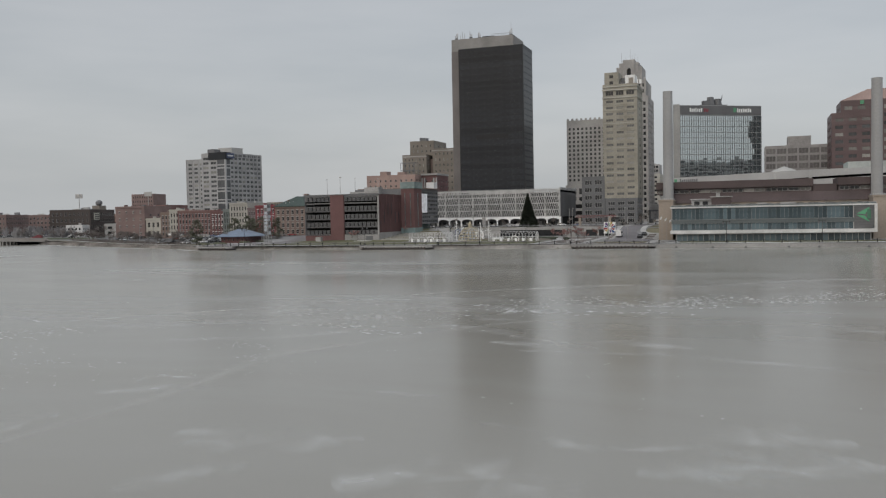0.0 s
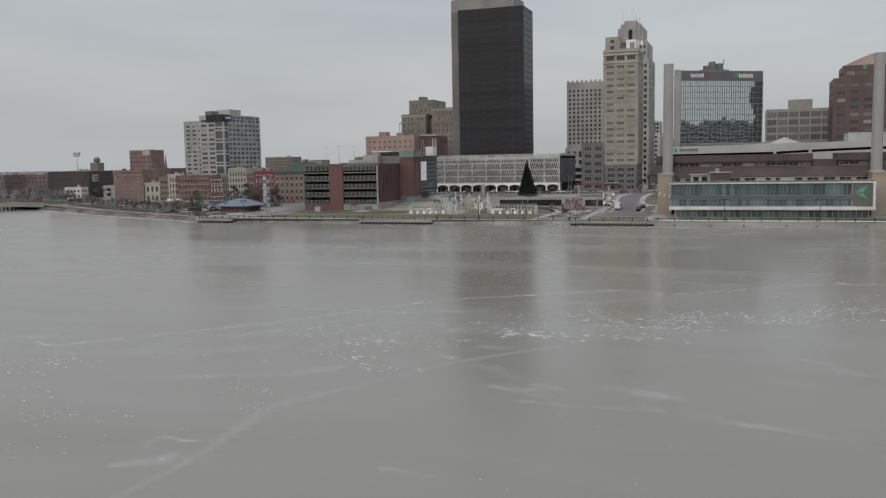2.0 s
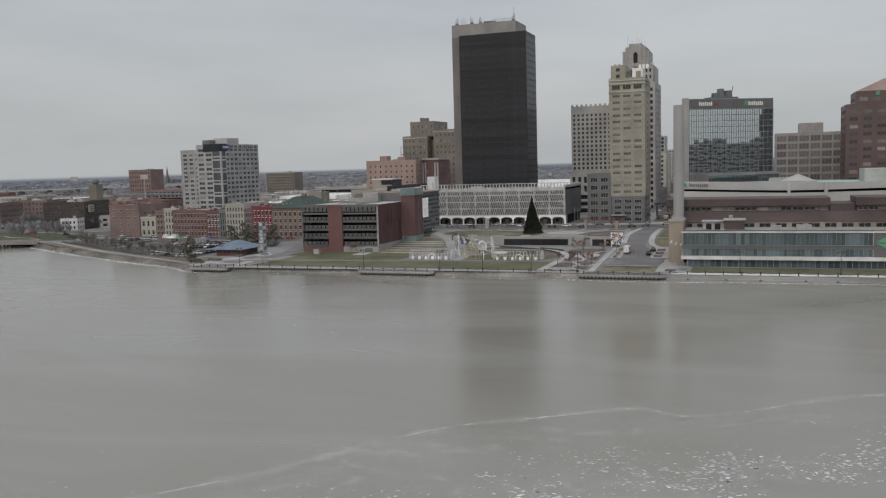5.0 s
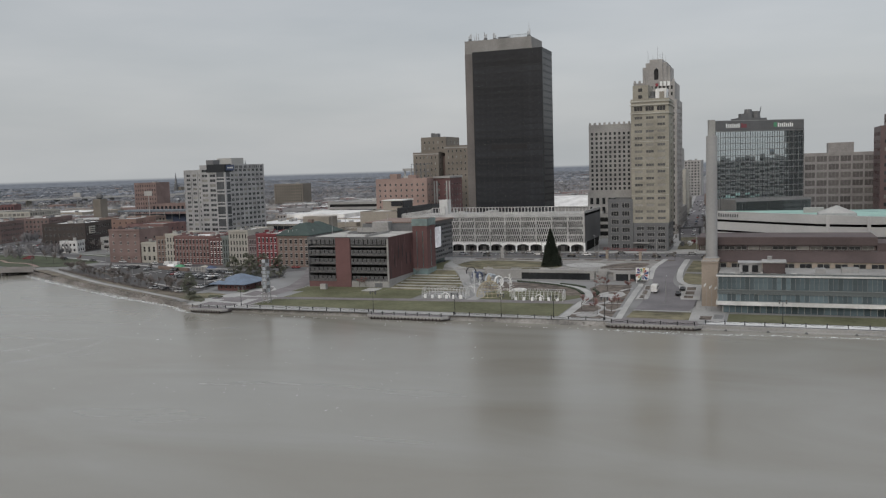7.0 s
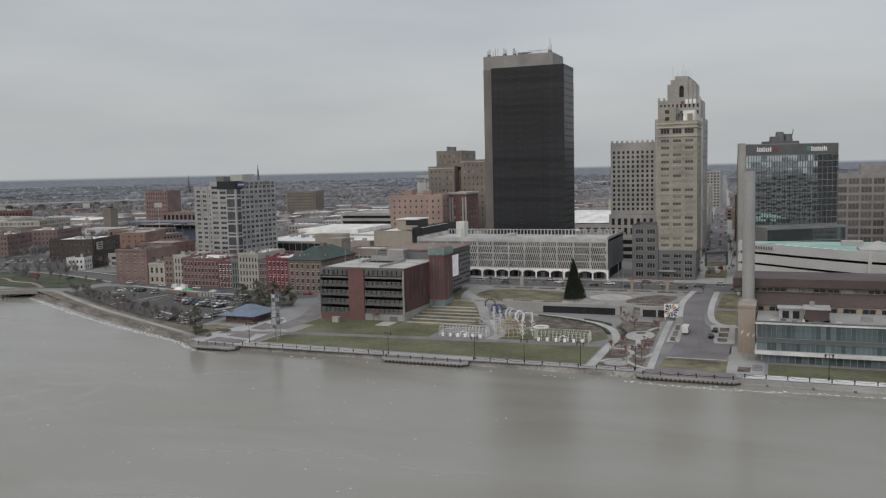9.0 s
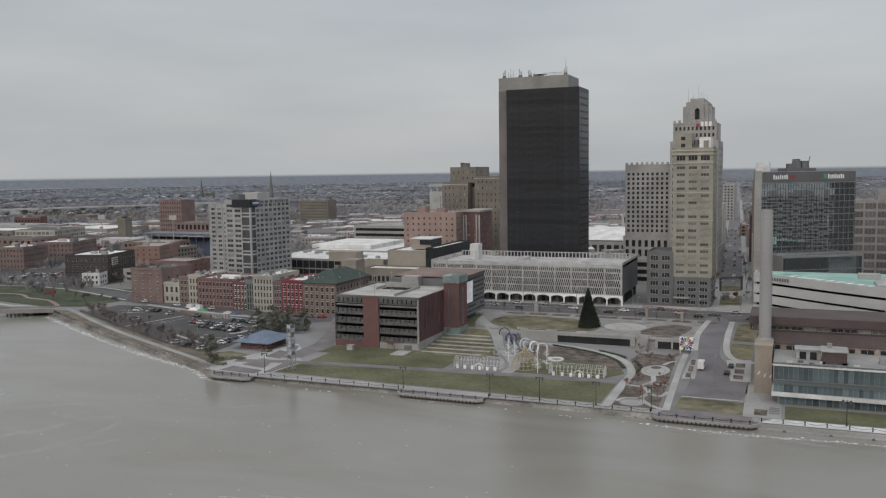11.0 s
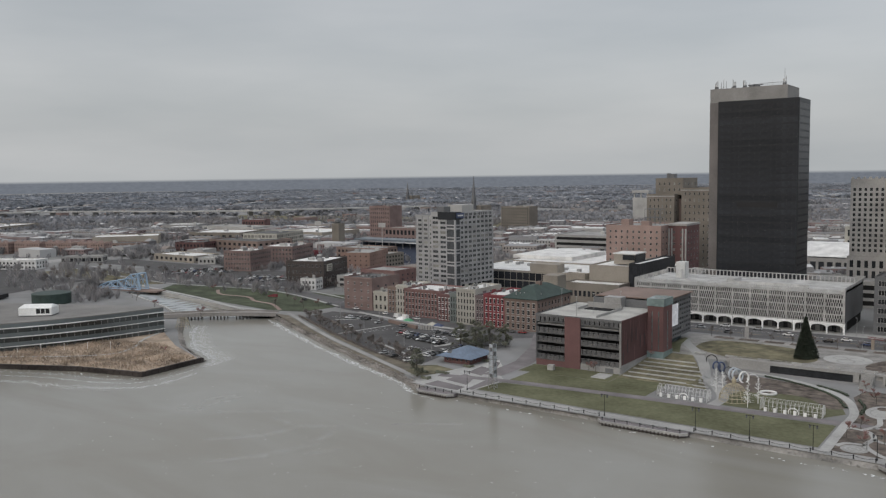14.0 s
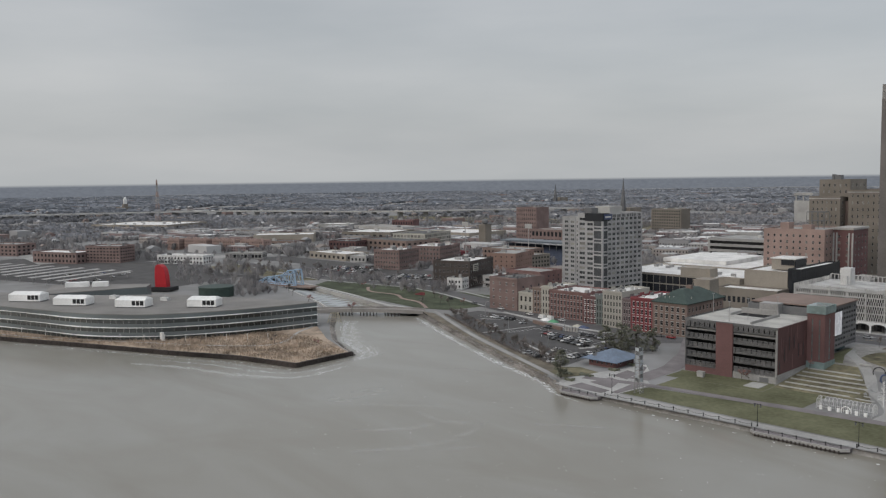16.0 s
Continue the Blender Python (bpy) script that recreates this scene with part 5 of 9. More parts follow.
part("upstand", MB().box(0.6, 14.4, 81.6, 95.4, 26.61, 27.79), HOTELWALL, skl, "pale skylight upstand")
part("roof_box", MB().box(-4, 4, 108, 114, 26.62, 28.6), PALE, t, "pale roof pavilion")
part("roof_box", MB().box(34, 60, 95, 115, 26.62, 32), PALE, t, "pale roof pavilion")
for k in range(9):
    x, y = lerp(k, (0, 8), (-28.2, -1.4)), lerp(k, (0, 8), (112.0, 86.5))
    part("roof_lettering", MB().box(-1.0, 0.2, -2.4, 2.4, 0, 0.05).box(0.2, 1.1, (-2.4, -0.5, 1.2)[k % 3], (-1.2, 0.6, 2.4)[k % 3], 0, 0.05), WHITEPAINT, t, "white letter-sized bar on the roof", pose(x, y, 26.62, 0, 0, -44))
part("roof_emblem", MB().prism([(-33.5, 117), (-29.5, 116), (-30.5, 119.5)], 26.62, 26.68), GREENSIGN, t, "green emblem shape on the roof")
for k in range(9):
    x, y = lerp(k, (0, 8), (-38.6, -30.6)), lerp(k, (0, 8), (106.3, 100.2))
    part("sign_bar", MB().box(-0.42, 0.3, -0.06, 0.0, 0, 1.3 if k else 1.7), GRANITE, t, "", pose(x, y - 0.5, 25.4, 0, 0, -38))
part("sign_shape", MB().prism([(-1.0, -0.1), (0.6, -0.1), (0.6, 0.0), (-1.0, 0.0)], 0, 1.8), GREENSIGN, t, "green sign shape", pose(-40.8, 106.8, 25.2, 0, 0, -34))
# terrace huts and clutter
hut = part("terrace_hut", MB().box(-20.0, -13.2, 5.6, 10, 12.62, 16.4), BROWNMETAL, t, "dark brown roof terrace hut")
part("hut_roof", MB().box(-20.4, -12.8, 5.2, 14, 16.4, 16.7), PALE, hut)
kio = part("terrace_kiosk", MB().box(-27.4, -20.2, 11, 16, 12.62, 15.6).box(-27.9, -19.4, 10.4, 16.5, 15.6, 15.95), HOTELWALL, t, "pale roof terrace kiosk")
for x in (-26.4, -23.4):
    part("kiosk_door", MB().box(x, x + 1.9, 10.86, 10.98, 12.7, 15.0), WINDOW, kio)
part("roof_vent", MB().box(-18.6, -17.2, 11, 12.4, 16.72, 18.0), STEEL, t)
for k in range(7):
    part("planter", MB().box(-30 + 3.1 * k, -28.4 + 3.1 * k, 3.2 + (k % 2) * 2.4, 4.0 + (k % 2) * 2.4, 12.62, 13.3), (WHITE, GRANITE, SLAT)[k % 3], t)
part("roof_vent", MB().box(-4, -1, 10, 13, 12.62, 14.2), STEEL, t)
part("roof_vent", MB().box(4, 9, 12, 16, 12.62, 14.2), STEEL, t)

# ---- office blocks further along the quay, which the mirror glass reflects
t = thing("ribbon_block", "grey office block with dark window ribbons beyond the plant", "office block", 318, 96, 5, -118)
block(t, -34, 34, 0, 24, 0, 49, RESGREY, ROOFGREY, dict(cols=9, rows=13, wf=0.9, hf=0.55, side=0.6, bot=3, top=2, style="bare", glass=TOWERGLASS), None, name="wall")
t = thing("dark_slab", "dark glass office slab beyond the plant", "office block", 256, 186, 5, -118)
block(t, -26, 22, 0, 20, 0, 92, DARKWALL, ROOFDARK, dict(cols=1, rows=24, wf=0.97, hf=0.7, side=0.4, bot=3, top=2, depth=0.08, style="bare", glass=TOWERGLASS), None, name="wall")

# ---- brick parking and office building by the park
t = thing("brick_garage", "brick parking building with grey slatted decks and a pale roof", "parking garage", -38.2, 60, 2.2)
for k in range(5):
    z = 3.0 + 3.72 * k
    part("deck", MB().box(-17.98, 19.3, 0.45, 39, z - 0.3, z + 0.1), CONCRETE, t)
    part("deck_edge", MB().box(-18.2, 19.6, 0.1, 0.44, z - 0.4, z - 0.1), SLAT, t, "dark deck edge")
for xa, xb in ((-18.4, -5.2), (2.2, 19.0)):
    for k in range(5):
        z = 2.9 + 3.72 * k + (0.9 if k == 4 else 0.0)
        s = MB()
        n = int((xb - xa) / 0.42)
        for j in range(n):
            x = xa + (xb - xa) * (j + 0.5) / n
            if (j * 7 + k * 3) % 5:
                s.box(x - 0.13, x + 0.13, -0.12, 0.0, z, z + 2.3)
        s.box(xa, xb, 0.0, 0.08, z + 0.05, z + 0.17).box(xa, xb, 0.0, 0.08, z + 2.05, z + 2.17)
        part("slat_screen", s, GARSLAT, t, "grey metal slat screen")
# Near-black block in place of the unlit parking floors.
part("dark_interior", MB().box(-17, 17, 6, 38, 0.5, 20.6), SHADEFILL, t)
part("pier_wall", MB().box(-5.0, 2.0, -0.5, 0.4, 0, 21.6), BRICKRED, t, "red brick pier")
part("base_wall", MB().box(-18.5, -5.02, -0.2, 0.4, 0, 2.7), BRICKRED, t, "red brick plinth")
part("base_wall", MB().box(2.02, 19.4, -0.1, 0.4, 0, 3.0), CONCRETE, t, "grey concrete plinth")
part("base_door", MB().box(13.0, 16.6, -0.16, -0.12, 0.1, 2.3), GRANITE, t, "grey roller door")
part("corner_post", MB().box(19.05, 19.75, -0.1, 0.4, 3.0, 21.4), STEEL, t)
part("corner_post", MB().box(-18.7, -18.42, -0.1, 0.4, 2.7, 21.4), SLAT, t)
part("side_wall", MB().box(19.2, 19.8, 0.42, 39.4, 3.9, 21.7), BRICKDK, t, "dark red brick side wall")
r7 = random.Random(2)
for k in range(26):
    y, z, h = 1.6 + 1.42 * k, r7.choice((4.4, 8.2, 12.0, 15.6)), r7.uniform(4.5, 6.0)
    part("brick_panel", MB().box(19.81, 19.87, y, y + 0.55, z, min(z + h, 21.4)), BRICKRED if k % 3 else DARKWALL, t)
part("side_base", MB().box(19.2, 19.7, 0.42, 39.4, 0, 3.88), CONCRETE, t)
part("left_wall", MB().box(-18.7, -18.3, 0.42, 39.4, 0, 21.4), GRANITE, t)
part("roof", MB().box(-18.6, 19.2, -0.1, 39.5, 21.1, 21.5), ROOFPALE, t, "pale concrete top deck")
part("parapet", MB().box(-18.75, 19.9, -0.2, -0.1, 21.0, 22.0).box(-18.85, -18.75, -0.2, 39.4, 21.0, 22.0), SLAT, t, "dark slatted parapet")
# A dark slab on the deck stands in for the shaded ramp hole.
part("ramp_opening", MB().box(-8, 6, 22, 29, 21.51, 21.56), SHADEFILL, t)
part("ramp_wall", MB().box(-9, 7, 29, 29.6, 21.5, 23.8).box(7, 7.5, 4, 29.6, 21.5, 22.5).box(-9.4, -9.0, 20, 29.6, 21.5, 22.5), CONCRETE, t)
part("stair_head", MB().box(-3, 5, 33, 38, 21.5, 26), STEEL, t, "grey stair head")
for x, y in ((-0.5, 1.5), (1.2, 14), (8, 26), (-17, 20)):
    lam = part("roof_lamp", MB().rod((x, y, 21.5), (x, y, 30), 0.12, 0.08), STEEL, t)
    part("lamp_head", MB().box(x - 0.5, x + 0.5, y - 0.2, y + 0.2, 29.9, 30.1), STEEL, lam)
ts = dict(cols=1, rows=6, wf=0.18, hf=0.85, side=0.6, bot=6, top=2, style="pair", glass=TEAL, frame=STEEL)
block(t, 19.9, 26.8, 26.4, 36.5, 0, 24.6, BRICKRED, ROOFGREY, dict(ts, cols=2), dict(ts, cols=1), name="tower_wall", label="red brick stair tower")
part("tower_glass", MB().box(19.7, 27.1, 26.1, 36.8, 24.62, 27.8), TEALPALE, t, "teal glass tower top")
part("tower_base", MB().box(19.8, 27.0, 26.2, 36.7, 1.0, 5.5), TEALPALE, t, "teal glass tower base")
os_ = dict(cols=12, rows=8, wf=0.8, hf=0.6, side=0.4, bot=0.4, top=1.0, style="wide", glass=WINDOW, frame=GRANITE, pale=0.2)
part("office_base", MB().box(-10, 19.2, 41, 68, 0, 6.98), TEAL, t, "recessed teal glass base")
block(t, -10, 22.4, 37.2, 71.5, 7.0, 25.0, GRANITE, ROOFGREY, None, os_, name="office_wall", label="dark gridded office wing")
part("office_roof", MB().box(-10.4, 23.2, 40.9, 72.4, 25.0, 25.5), BRICKBRN, t, "thin projecting roof")
scr = part("screen", MB().box(22.5, 22.9, 45.5, 54.5, 12.5, 22.8), BLACK, t, "large video screen")
e = bpy.data.materials.new("lit_screen")
e.use_nodes = True
eb = e.node_tree.nodes["Principled BSDF"]
en = e.node_tree.nodes.new("ShaderNodeTexNoise")
er = e.node_tree.nodes.new("ShaderNodeValToRGB")
en.inputs["Scale"].default_value = 0.55
for el, c, p in zip(er.color_ramp.elements, ((0.12, 0.13, 0.2, 1), (0.75, 0.75, 0.8, 1)), (0.5, 0.58)):
    el.color, el.position = c, p
etc = e.node_tree.nodes.new("ShaderNodeTexCoord")
e.node_tree.links.new(etc.outputs["Object"], en.inputs["Vector"])
e.node_tree.links.new(en.outputs["Fac"], er.inputs[0])
e.node_tree.links.new(er.outputs[0], eb.inputs["Emission Color"])
eb.inputs["Emission Strength"].default_value = 0.26
part("display", MB().box(22.9, 22.95, 45.8, 54.2, 12.8, 22.5), e, scr, "lit display")

# ---- long white parking block with slotted screens over a white arcade
t = thing("white_parking_block", "long white precast parking block over a round-arched arcade", "parking garage", -9, 172, 6.3)
W0, W1, DEP = -51.0, 51.0, 46.0
wall = MB()
zb = 5.4
lev = 3.7
for k in range(4):
    for j, off in ((0, 0.0), (1, 0.5)):
        z = zb + lev * k + 0.40 + j * 1.6
        facade(wall, (W0, 0, z), (1, 0), W1 - W0, 1.58, dict(cols=96 - j, rows=1, wf=0.6, hf=0.98, side=0.6 + off * 1.05, bot=0.01, top=0.01), 0.25)
    z = zb + lev * k
    wall.box(W0, W1, -0.12, 0.4, z - 0.16, z + 0.4)
wall.box(W0, W1, -0.12, 0.4, zb + 4 * lev - 0.3, zb + 4 * lev + 0.3)
part("end_wall", MB().box(W1 - 0.5, W1, 0.42, DEP, zb - 0.2, zb + 4 * lev), GRANITE, t, "dark grey end wall")
comb = MB()
for k in range(97):
    x = W0 + 0.7 + (W1 - W0 - 1.4) * k / 96
    comb.box(x - 0.16, x + 0.16, -0.02, 0.3, zb + 4 * lev + 0.3, zb + 4 * lev + 1.1)
tagged(part("parapet_comb", comb, PRECAST, t), "short pale uprights on the front parapet", "", "", "stuff")
part("screen_wall", wall, PRECAST, t, "weathered white precast slotted screens")
# Near-black boxes make the shade behind the slots and the arcade.
part("dark_interior", MB().box(W0 + 0.8, W1 - 0.8, 0.62, DEP, zb - 0.1, zb + 3.6 * lev), SHADEFILL, t)
part("lower_core", MB().box(W0 + 0.8, W1 - 0.8, 7.2, DEP, 0.2, zb - 0.12), SHADEFILL, t)
for k in range(13):
    x = W0 + (W1 - W0) * k / 12
    part("pilaster", MB().box(x - 0.35, x + 0.35, -0.5, -0.13, zb - 1, zb + 4 * lev + 0.9), PRECAST, t)
part("top_deck", MB().box(W0 + 0.5, W1 - 0.5, 0.5, DEP, zb + 3.62 * lev, zb + 3.7 * lev), PRECAST, t)
part("deck_ramp", MB().prism([(-8, 16), (30, 16), (30, 28), (-8, 28)], zb + 3.71 * lev, zb + 3.72 * lev, 0, [(-8, 16), (-4, 16), (-4, 28), (-8, 28)]).box(-8, -4, 16, 28, zb + 3.7 * lev, zb + 4.3 * lev).box(-4, 32, 15.6, 16, zb + 3.7 * lev, zb + 4.05 * lev), PRECAST, t, "pale ramp up to the roof")
par = MB()
for k in range(52):
    x = W0 + (W1 - W0) * k / 51
    par.box(x - 0.25, x + 0.25, DEP - 0.5, DEP, zb + 3.7 * lev, zb + 4.4 * lev)
par.box(W0, W1, DEP - 0.6, DEP + 0.1, zb + 4.4 * lev, zb + 4.5 * lev)
for k in range(24):
    y = DEP * k / 23
    par.box(W0, W0 + 0.5, y - 0.25, y + 0.25, zb + 3.7 * lev, zb + 4.3 * lev)
par.box(W1 - 0.4, W1, 0.5, DEP - 0.62, zb + 3.72 * lev, zb + 4.4 * lev)
part("parapet_rail", par, PRECAST, t, "white slatted rear parapet")
part("lift_head", MB().box(-38, -33, 24, 30, zb + 3.7 * lev, zb + 6 * lev).box(-35, -34, 22, 23, zb + 3.7 * lev, zb + 5 * lev), WHITE, t, "white lift head")
bays = 14
bw = (W1 - W0) / bays
for k in range(bays):
    x0 = W0 + k * bw
    a = MB()
    a.box(x0 - 0.35, x0 + 0.35, -0.6, 0.1, 0, zb - 0.2)
    prev = None
    for i in range(11):
        ang = math.pi * i / 10
        p = (x0 + bw / 2 - (bw / 2 - 0.35) * math.cos(ang), 3.0 + 1.45 * math.sin(ang))
        if prev:
            a.poly([(prev[0], -0.55, prev[1]), (p[0], -0.55, p[1]), (p[0], -0.55, zb), (prev[0], -0.55, zb)])
            a.poly([(prev[0], 0.1, prev[1]), (p[0], 0.1, p[1]), (p[0], -0.55, p[1]), (prev[0], -0.55, prev[1])])
        prev = p
    part("arch", a, WHITEPAINT, t, "white arcade arch")
# The back wall's dark grey carries the shade inside the arcade.
part("arcade_back", MB().box(W0, W1, 6.5, 7.0, 0, 5.2), SLAT, t, "arcade back wall coloured dark for shade")
part("arcade_soffit", MB().box(W0, W1, 0.2, 6.4, 4.9, 5.2), PALE, t, "pale arcade soffit")
for k in range(28):
    x = W0 + 1.8 + (W1 - W0 - 3.6) * k / 27
    part("arcade_door", MB().box(x - 1.0, x + 1.0, 6.4, 6.49, 0.2, 2.8), WINDOW if k % 3 else PALE, t)
part("end_pier", MB().box(W1 - 0.3, W1 + 0.5, -0.6, 0.5, 0, zb - 0.2), WHITEPAINT, t)

# ---- hotel block with a dark glazed corner
t = thing("hotel_block", "grey panelled hotel tower with a dark glass corner top", "hotel", -202, 195.5, 3, -6)
hs = dict(rows=15, wf=0.66, hf=0.58, side=0.5, bot=6.5, top=2.2, style="wide", frame=HOTELWALL, pale=0.15, glass=HOTELGLASS)
block(t, -10.4, 10.4, 0, 39, 0, 55.8, HOTELWALL, ROOFGREY, dict(hs, cols=3, wf=0.72), dict(hs, cols=9, wf=0.66), name="main_wall")
block(t, -33, -10.5, 10, 34, 0, 53, HOTELWALL, ROOFGREY, dict(hs, cols=4, wf=0.6), None, name="wing_wall")
ribs = MB()
for k in range(10):
    ribs.box(10.4, 10.75, 0.5 + 4.22 * k - 0.3, 0.5 + 4.22 * k + 0.3, 6, 55.6)
for k in range(5):
    ribs.box(-33 + 5.6 * k - 0.25, -33 + 5.6 * k + 0.25, 9.7, 10, 6, 52.8)
tagged(part("facade_ribs", ribs, HOTELWALL, t), "pale upright ribs between window bays", "", "", "stuff")
part("glass_corner", MB().box(3.6, 10.72, -0.3, 4.5, 6.0, 51.0), HOTELGLASS, t, "grey glazed corner bay")
for k in range(6):
    z = 5.4 + 7.9 * k
    part("spandrel", MB().box(3.5, 10.8, -0.4, 4.6, z, z + 1.0).box(3.5, 10.8, -0.4, 4.6, z + 2.2, z + 3.0), HOTELWALL, t)
part("corner_pier", MB().box(9.9, 10.85, -0.45, 0.5, 3, 51), HOTELWALL, t, "pale corner pier")
part("bay_pier", MB().box(3.2, 3.7, -0.42, 0, 3, 51).box(10.41, 10.82, 4.4, 5.2, 3, 51), HOTELWALL, t)
part("top_band", MB().box(-4, 10.8, -0.45, 6, 51.0, 56.0), DARKWALL, t, "black glazed top band")
part("sign_panel", MB().box(10.85, 11.0, 1, 8.5, 52.0, 55.4), BLUEGLASS, t, "dark blue sign panel")
part("sign_bar", MB().box(11.0, 11.05, 2, 7.5, 53.2, 54.2), WHITE, t)
part("penthouse", MB().box(-6, 6, 12, 24, 55, 60.0), PALE, t, "pale roof penthouse")
part("penthouse", MB().box(-10, -4, 6, 16, 55, 59), GRANITE, t)
for k in range(6):
    part("roof_opening", MB().box(10.42, 10.6, 9 + 4.9 * k, 12.6 + 4.9 * k, 53.4, 55.0), SLAT, t)
part("podium", MB().box(-62, 12, -26, 40, 0, 6.0), HOTELWALL, t, "low grey podium deck")
# Near-black boxes on the walls stand in for the arcade's shaded openings.
for k in range(6):
    part("arcade_opening", MB().box(10.44, 10.9, 6 + 5.2 * k, 9.6 + 5.2 * k, 6.02, 9.0), SHADEFILL, t)
for k in range(4):
    part("arcade_opening", MB().box(-8 + 4.6 * k, -4.8 + 4.6 * k, -0.42, -0.02, 6.02, 8.8), SHADEFILL, t)

# ---- a plain town building
TOWNED = []


def town(name, label, x0, x1, y0, dep, top, wall, roof=ROOFGREY, cols=6, rows=3, wf=0.5, hf=0.5, units=2, **kw):
    zf = gz((x0 + x1) / 2, y0) - 0.5 + bowl((x0 + x1) / 2, y0)
    t = thing(name, label, "town building", (x0 + x1) / 2, y0, zf, kw.get("turn", 0), "")
    TOWNED.append(t)
    w, h = (x1 - x0) / 2, top - zf
    sp = dict(cols=cols, rows=rows, wf=wf, hf=hf, side=0.8, bot=0.8, top=1.2, style=kw.get("style", "bare"), frame=PALE, glass=kw.get("glass", WINDOW), joined=y0 > 410 or name.startswith("avenue")) if cols else None
    rsp = dict(sp, cols=max(2, int(cols * dep / (2 * w)))) if sp and y0 < 480 else None
    block(t, -w, w, 0, dep, 0, h, wall, roof, sp, rsp)
    rr = random.Random(int(abs(x0) + top))
    for _ in range(units):
        x, y, s = rr.uniform(-w * 0.7, w * 0.7), rr.uniform(dep * 0.2, dep * 0.8), rr.uniform(1, 2.5)
        part("roof_unit", MB().box(x - s, x + s, y - s * 0.7, y + s * 0.7, h - 1.0, h + rr.uniform(0.4, 2.2)), rr.choice((STEEL, PALE, GRANITE)), t)
    return t


# ---- the old brick row along the street
def row_house(name, label, x0, x1, y0, depth, z1, wall, cols, rows, glassmat=WINDOW, style="sash", roof=ROOFGREY, frame_mat=PALE, cornice=None, right=None, wf=0.48, hf=0.62):
    zf = gz((x0 + x1) / 2, y0) - 0.6
    t = thing(name, label, "row building", (x0 + x1) / 2, y0, zf, 0, "old street row")
    w, h = (x1 - x0) / 2, z1 - zf
    sp = dict(cols=cols, rows=rows, wf=wf, hf=hf, side=0.5, bot=1.0, top=1.6, style=style, frame=frame_mat, glass=glassmat)
    block(t, -w, w, 0, depth, 0, h, wall, roof, sp, right, name="wall")
    part("cornice", MB().box(-w, w, -0.45, -0.004, h - 1.1, h - 0.35), cornice or wall, t, "projecting cornice")
    part("string_course", MB().box(-w, w, -0.25, -0.004, 4.4, 4.9), cornice or wall, t)
    lint = MB()
    cw, ch = (2 * w - 1.0) / cols, (h - 2.6) / rows
    for i in range(cols):
        for j in range(rows):
            x, z = -w + 0.5 + cw * (i + 0.5), 1.0 + ch * (j + 0.5 + hf / 2)
            lint.box(x - cw * wf * 0.62, x + cw * wf * 0.62, -0.12, -0.004, z + 0.02, z + 0.32)
            lint.box(x - cw * wf * 0.58, x + cw * wf * 0.58, -0.15, -0.004, z - ch * hf - 0.22, z - ch * hf - 0.02)
    tagged(part("stone_trim", lint, frame_mat, t), "pale lintels and sills", "", "", "stuff")
    r2 = random.Random(int(x0 * 7))
    for _ in range(3 + int(w / 1.6)):
        x, y, q = r2.uniform(-w * 0.8, w * 0.8), r2.uniform(depth * 0.1, depth * 0.9), r2.uniform(0.4, 1.1)
        part("roof_unit", MB().box(x - q, x + q, y - q * 0.8, y + q * 0.8, h - 0.9, h + r2.uniform(-0.2, 0.9)), r2.choice([STEEL, PALE, GRANITE, GRANITE]), t)
    part("chimney_stack", MB().box(-w, -w + 0.5, depth * 0.3, depth * 0.42, h, h + 1.2), wall, t)
    part("chimney_stack", MB().box(-w, -w + 0.4, depth * 0.6, depth * 0.68, h, h + 0.9), wall, t)
    return t


t = row_house("corner_brick_building", "plain red brick corner building with few windows", -229, -207, 130, 26, 22.6, BRICKTOWN, 4, 4, roof=ROOFDARK, wf=0.22, hf=0.28, right=dict(cols=3, rows=3, wf=0.2, hf=0.25, side=2, bot=2, top=3))
row_house("white_shop", "low white painted shop with arched dormer", -207, -196, 131, 22, 15, CREAM, 3, 2, frame_mat=CREAM, roof=ROOFWHITE)
row_house("brown_row_house", "narrow brown brick row house", -196, -188, 131, 22, 18.5, BRICKBRN, 3, 4, roof=ROOFWHITE)
row_house("cream_row_house", "narrow cream row house", -188, -179, 129, 22, 20, CREAM, 4, 4, roof=ROOFWHITE)
row_house("long_brick_row", "long red brick warehouse row with small windows", -179, -153, 125, 24, 19.2, BRICKOLD, 11, 4, roof=ROOFWHITE)
row_house("gabled_row_house", "red brick row house with white trim", -153, -143.5, 121, 24, 18.5, BRICKRED, 4, 4, frame_mat=WHITEPAINT, roof=ROOFWHITE)
row_house("grey_row_house", "grey green painted row house", -143.5, -138, 119.5, 24, 19.5, GREYGREEN, 3, 4, frame_mat=GREENROOF, roof=ROOFWHITE)
row_house("cream_arched_building", "cream stone commercial building with arched windows", -138, -126, 118, 26, 22.8, ARCHCREAM, 6, 5, frame_mat=ARCHCREAM, roof=ROOFWHITE)
row_house("maroon_row_house", "narrow dull purple brick row house", -126, -120.5, 118, 24, 19.8, PURPLEBRICK, 3, 4, roof=ROOFWHITE)
row_house("bright_red_building", "bright red painted brick building with pale sills", -120.5, -107.5, 117.5, 28, 21, REDPAINT, 5, 4, frame_mat=WHITE, roof=ROOFWHITE)
t = row_house("hip_roof_building", "pink brown brick hall with a green hipped roof", -107.5, -88.5, 117, 36, 20.2, BRICKBRN, 6, 4, right=dict(cols=10, rows=4, wf=0.42, hf=0.6, side=0.5, bot=1.0, top=1.6, frame=PALE))
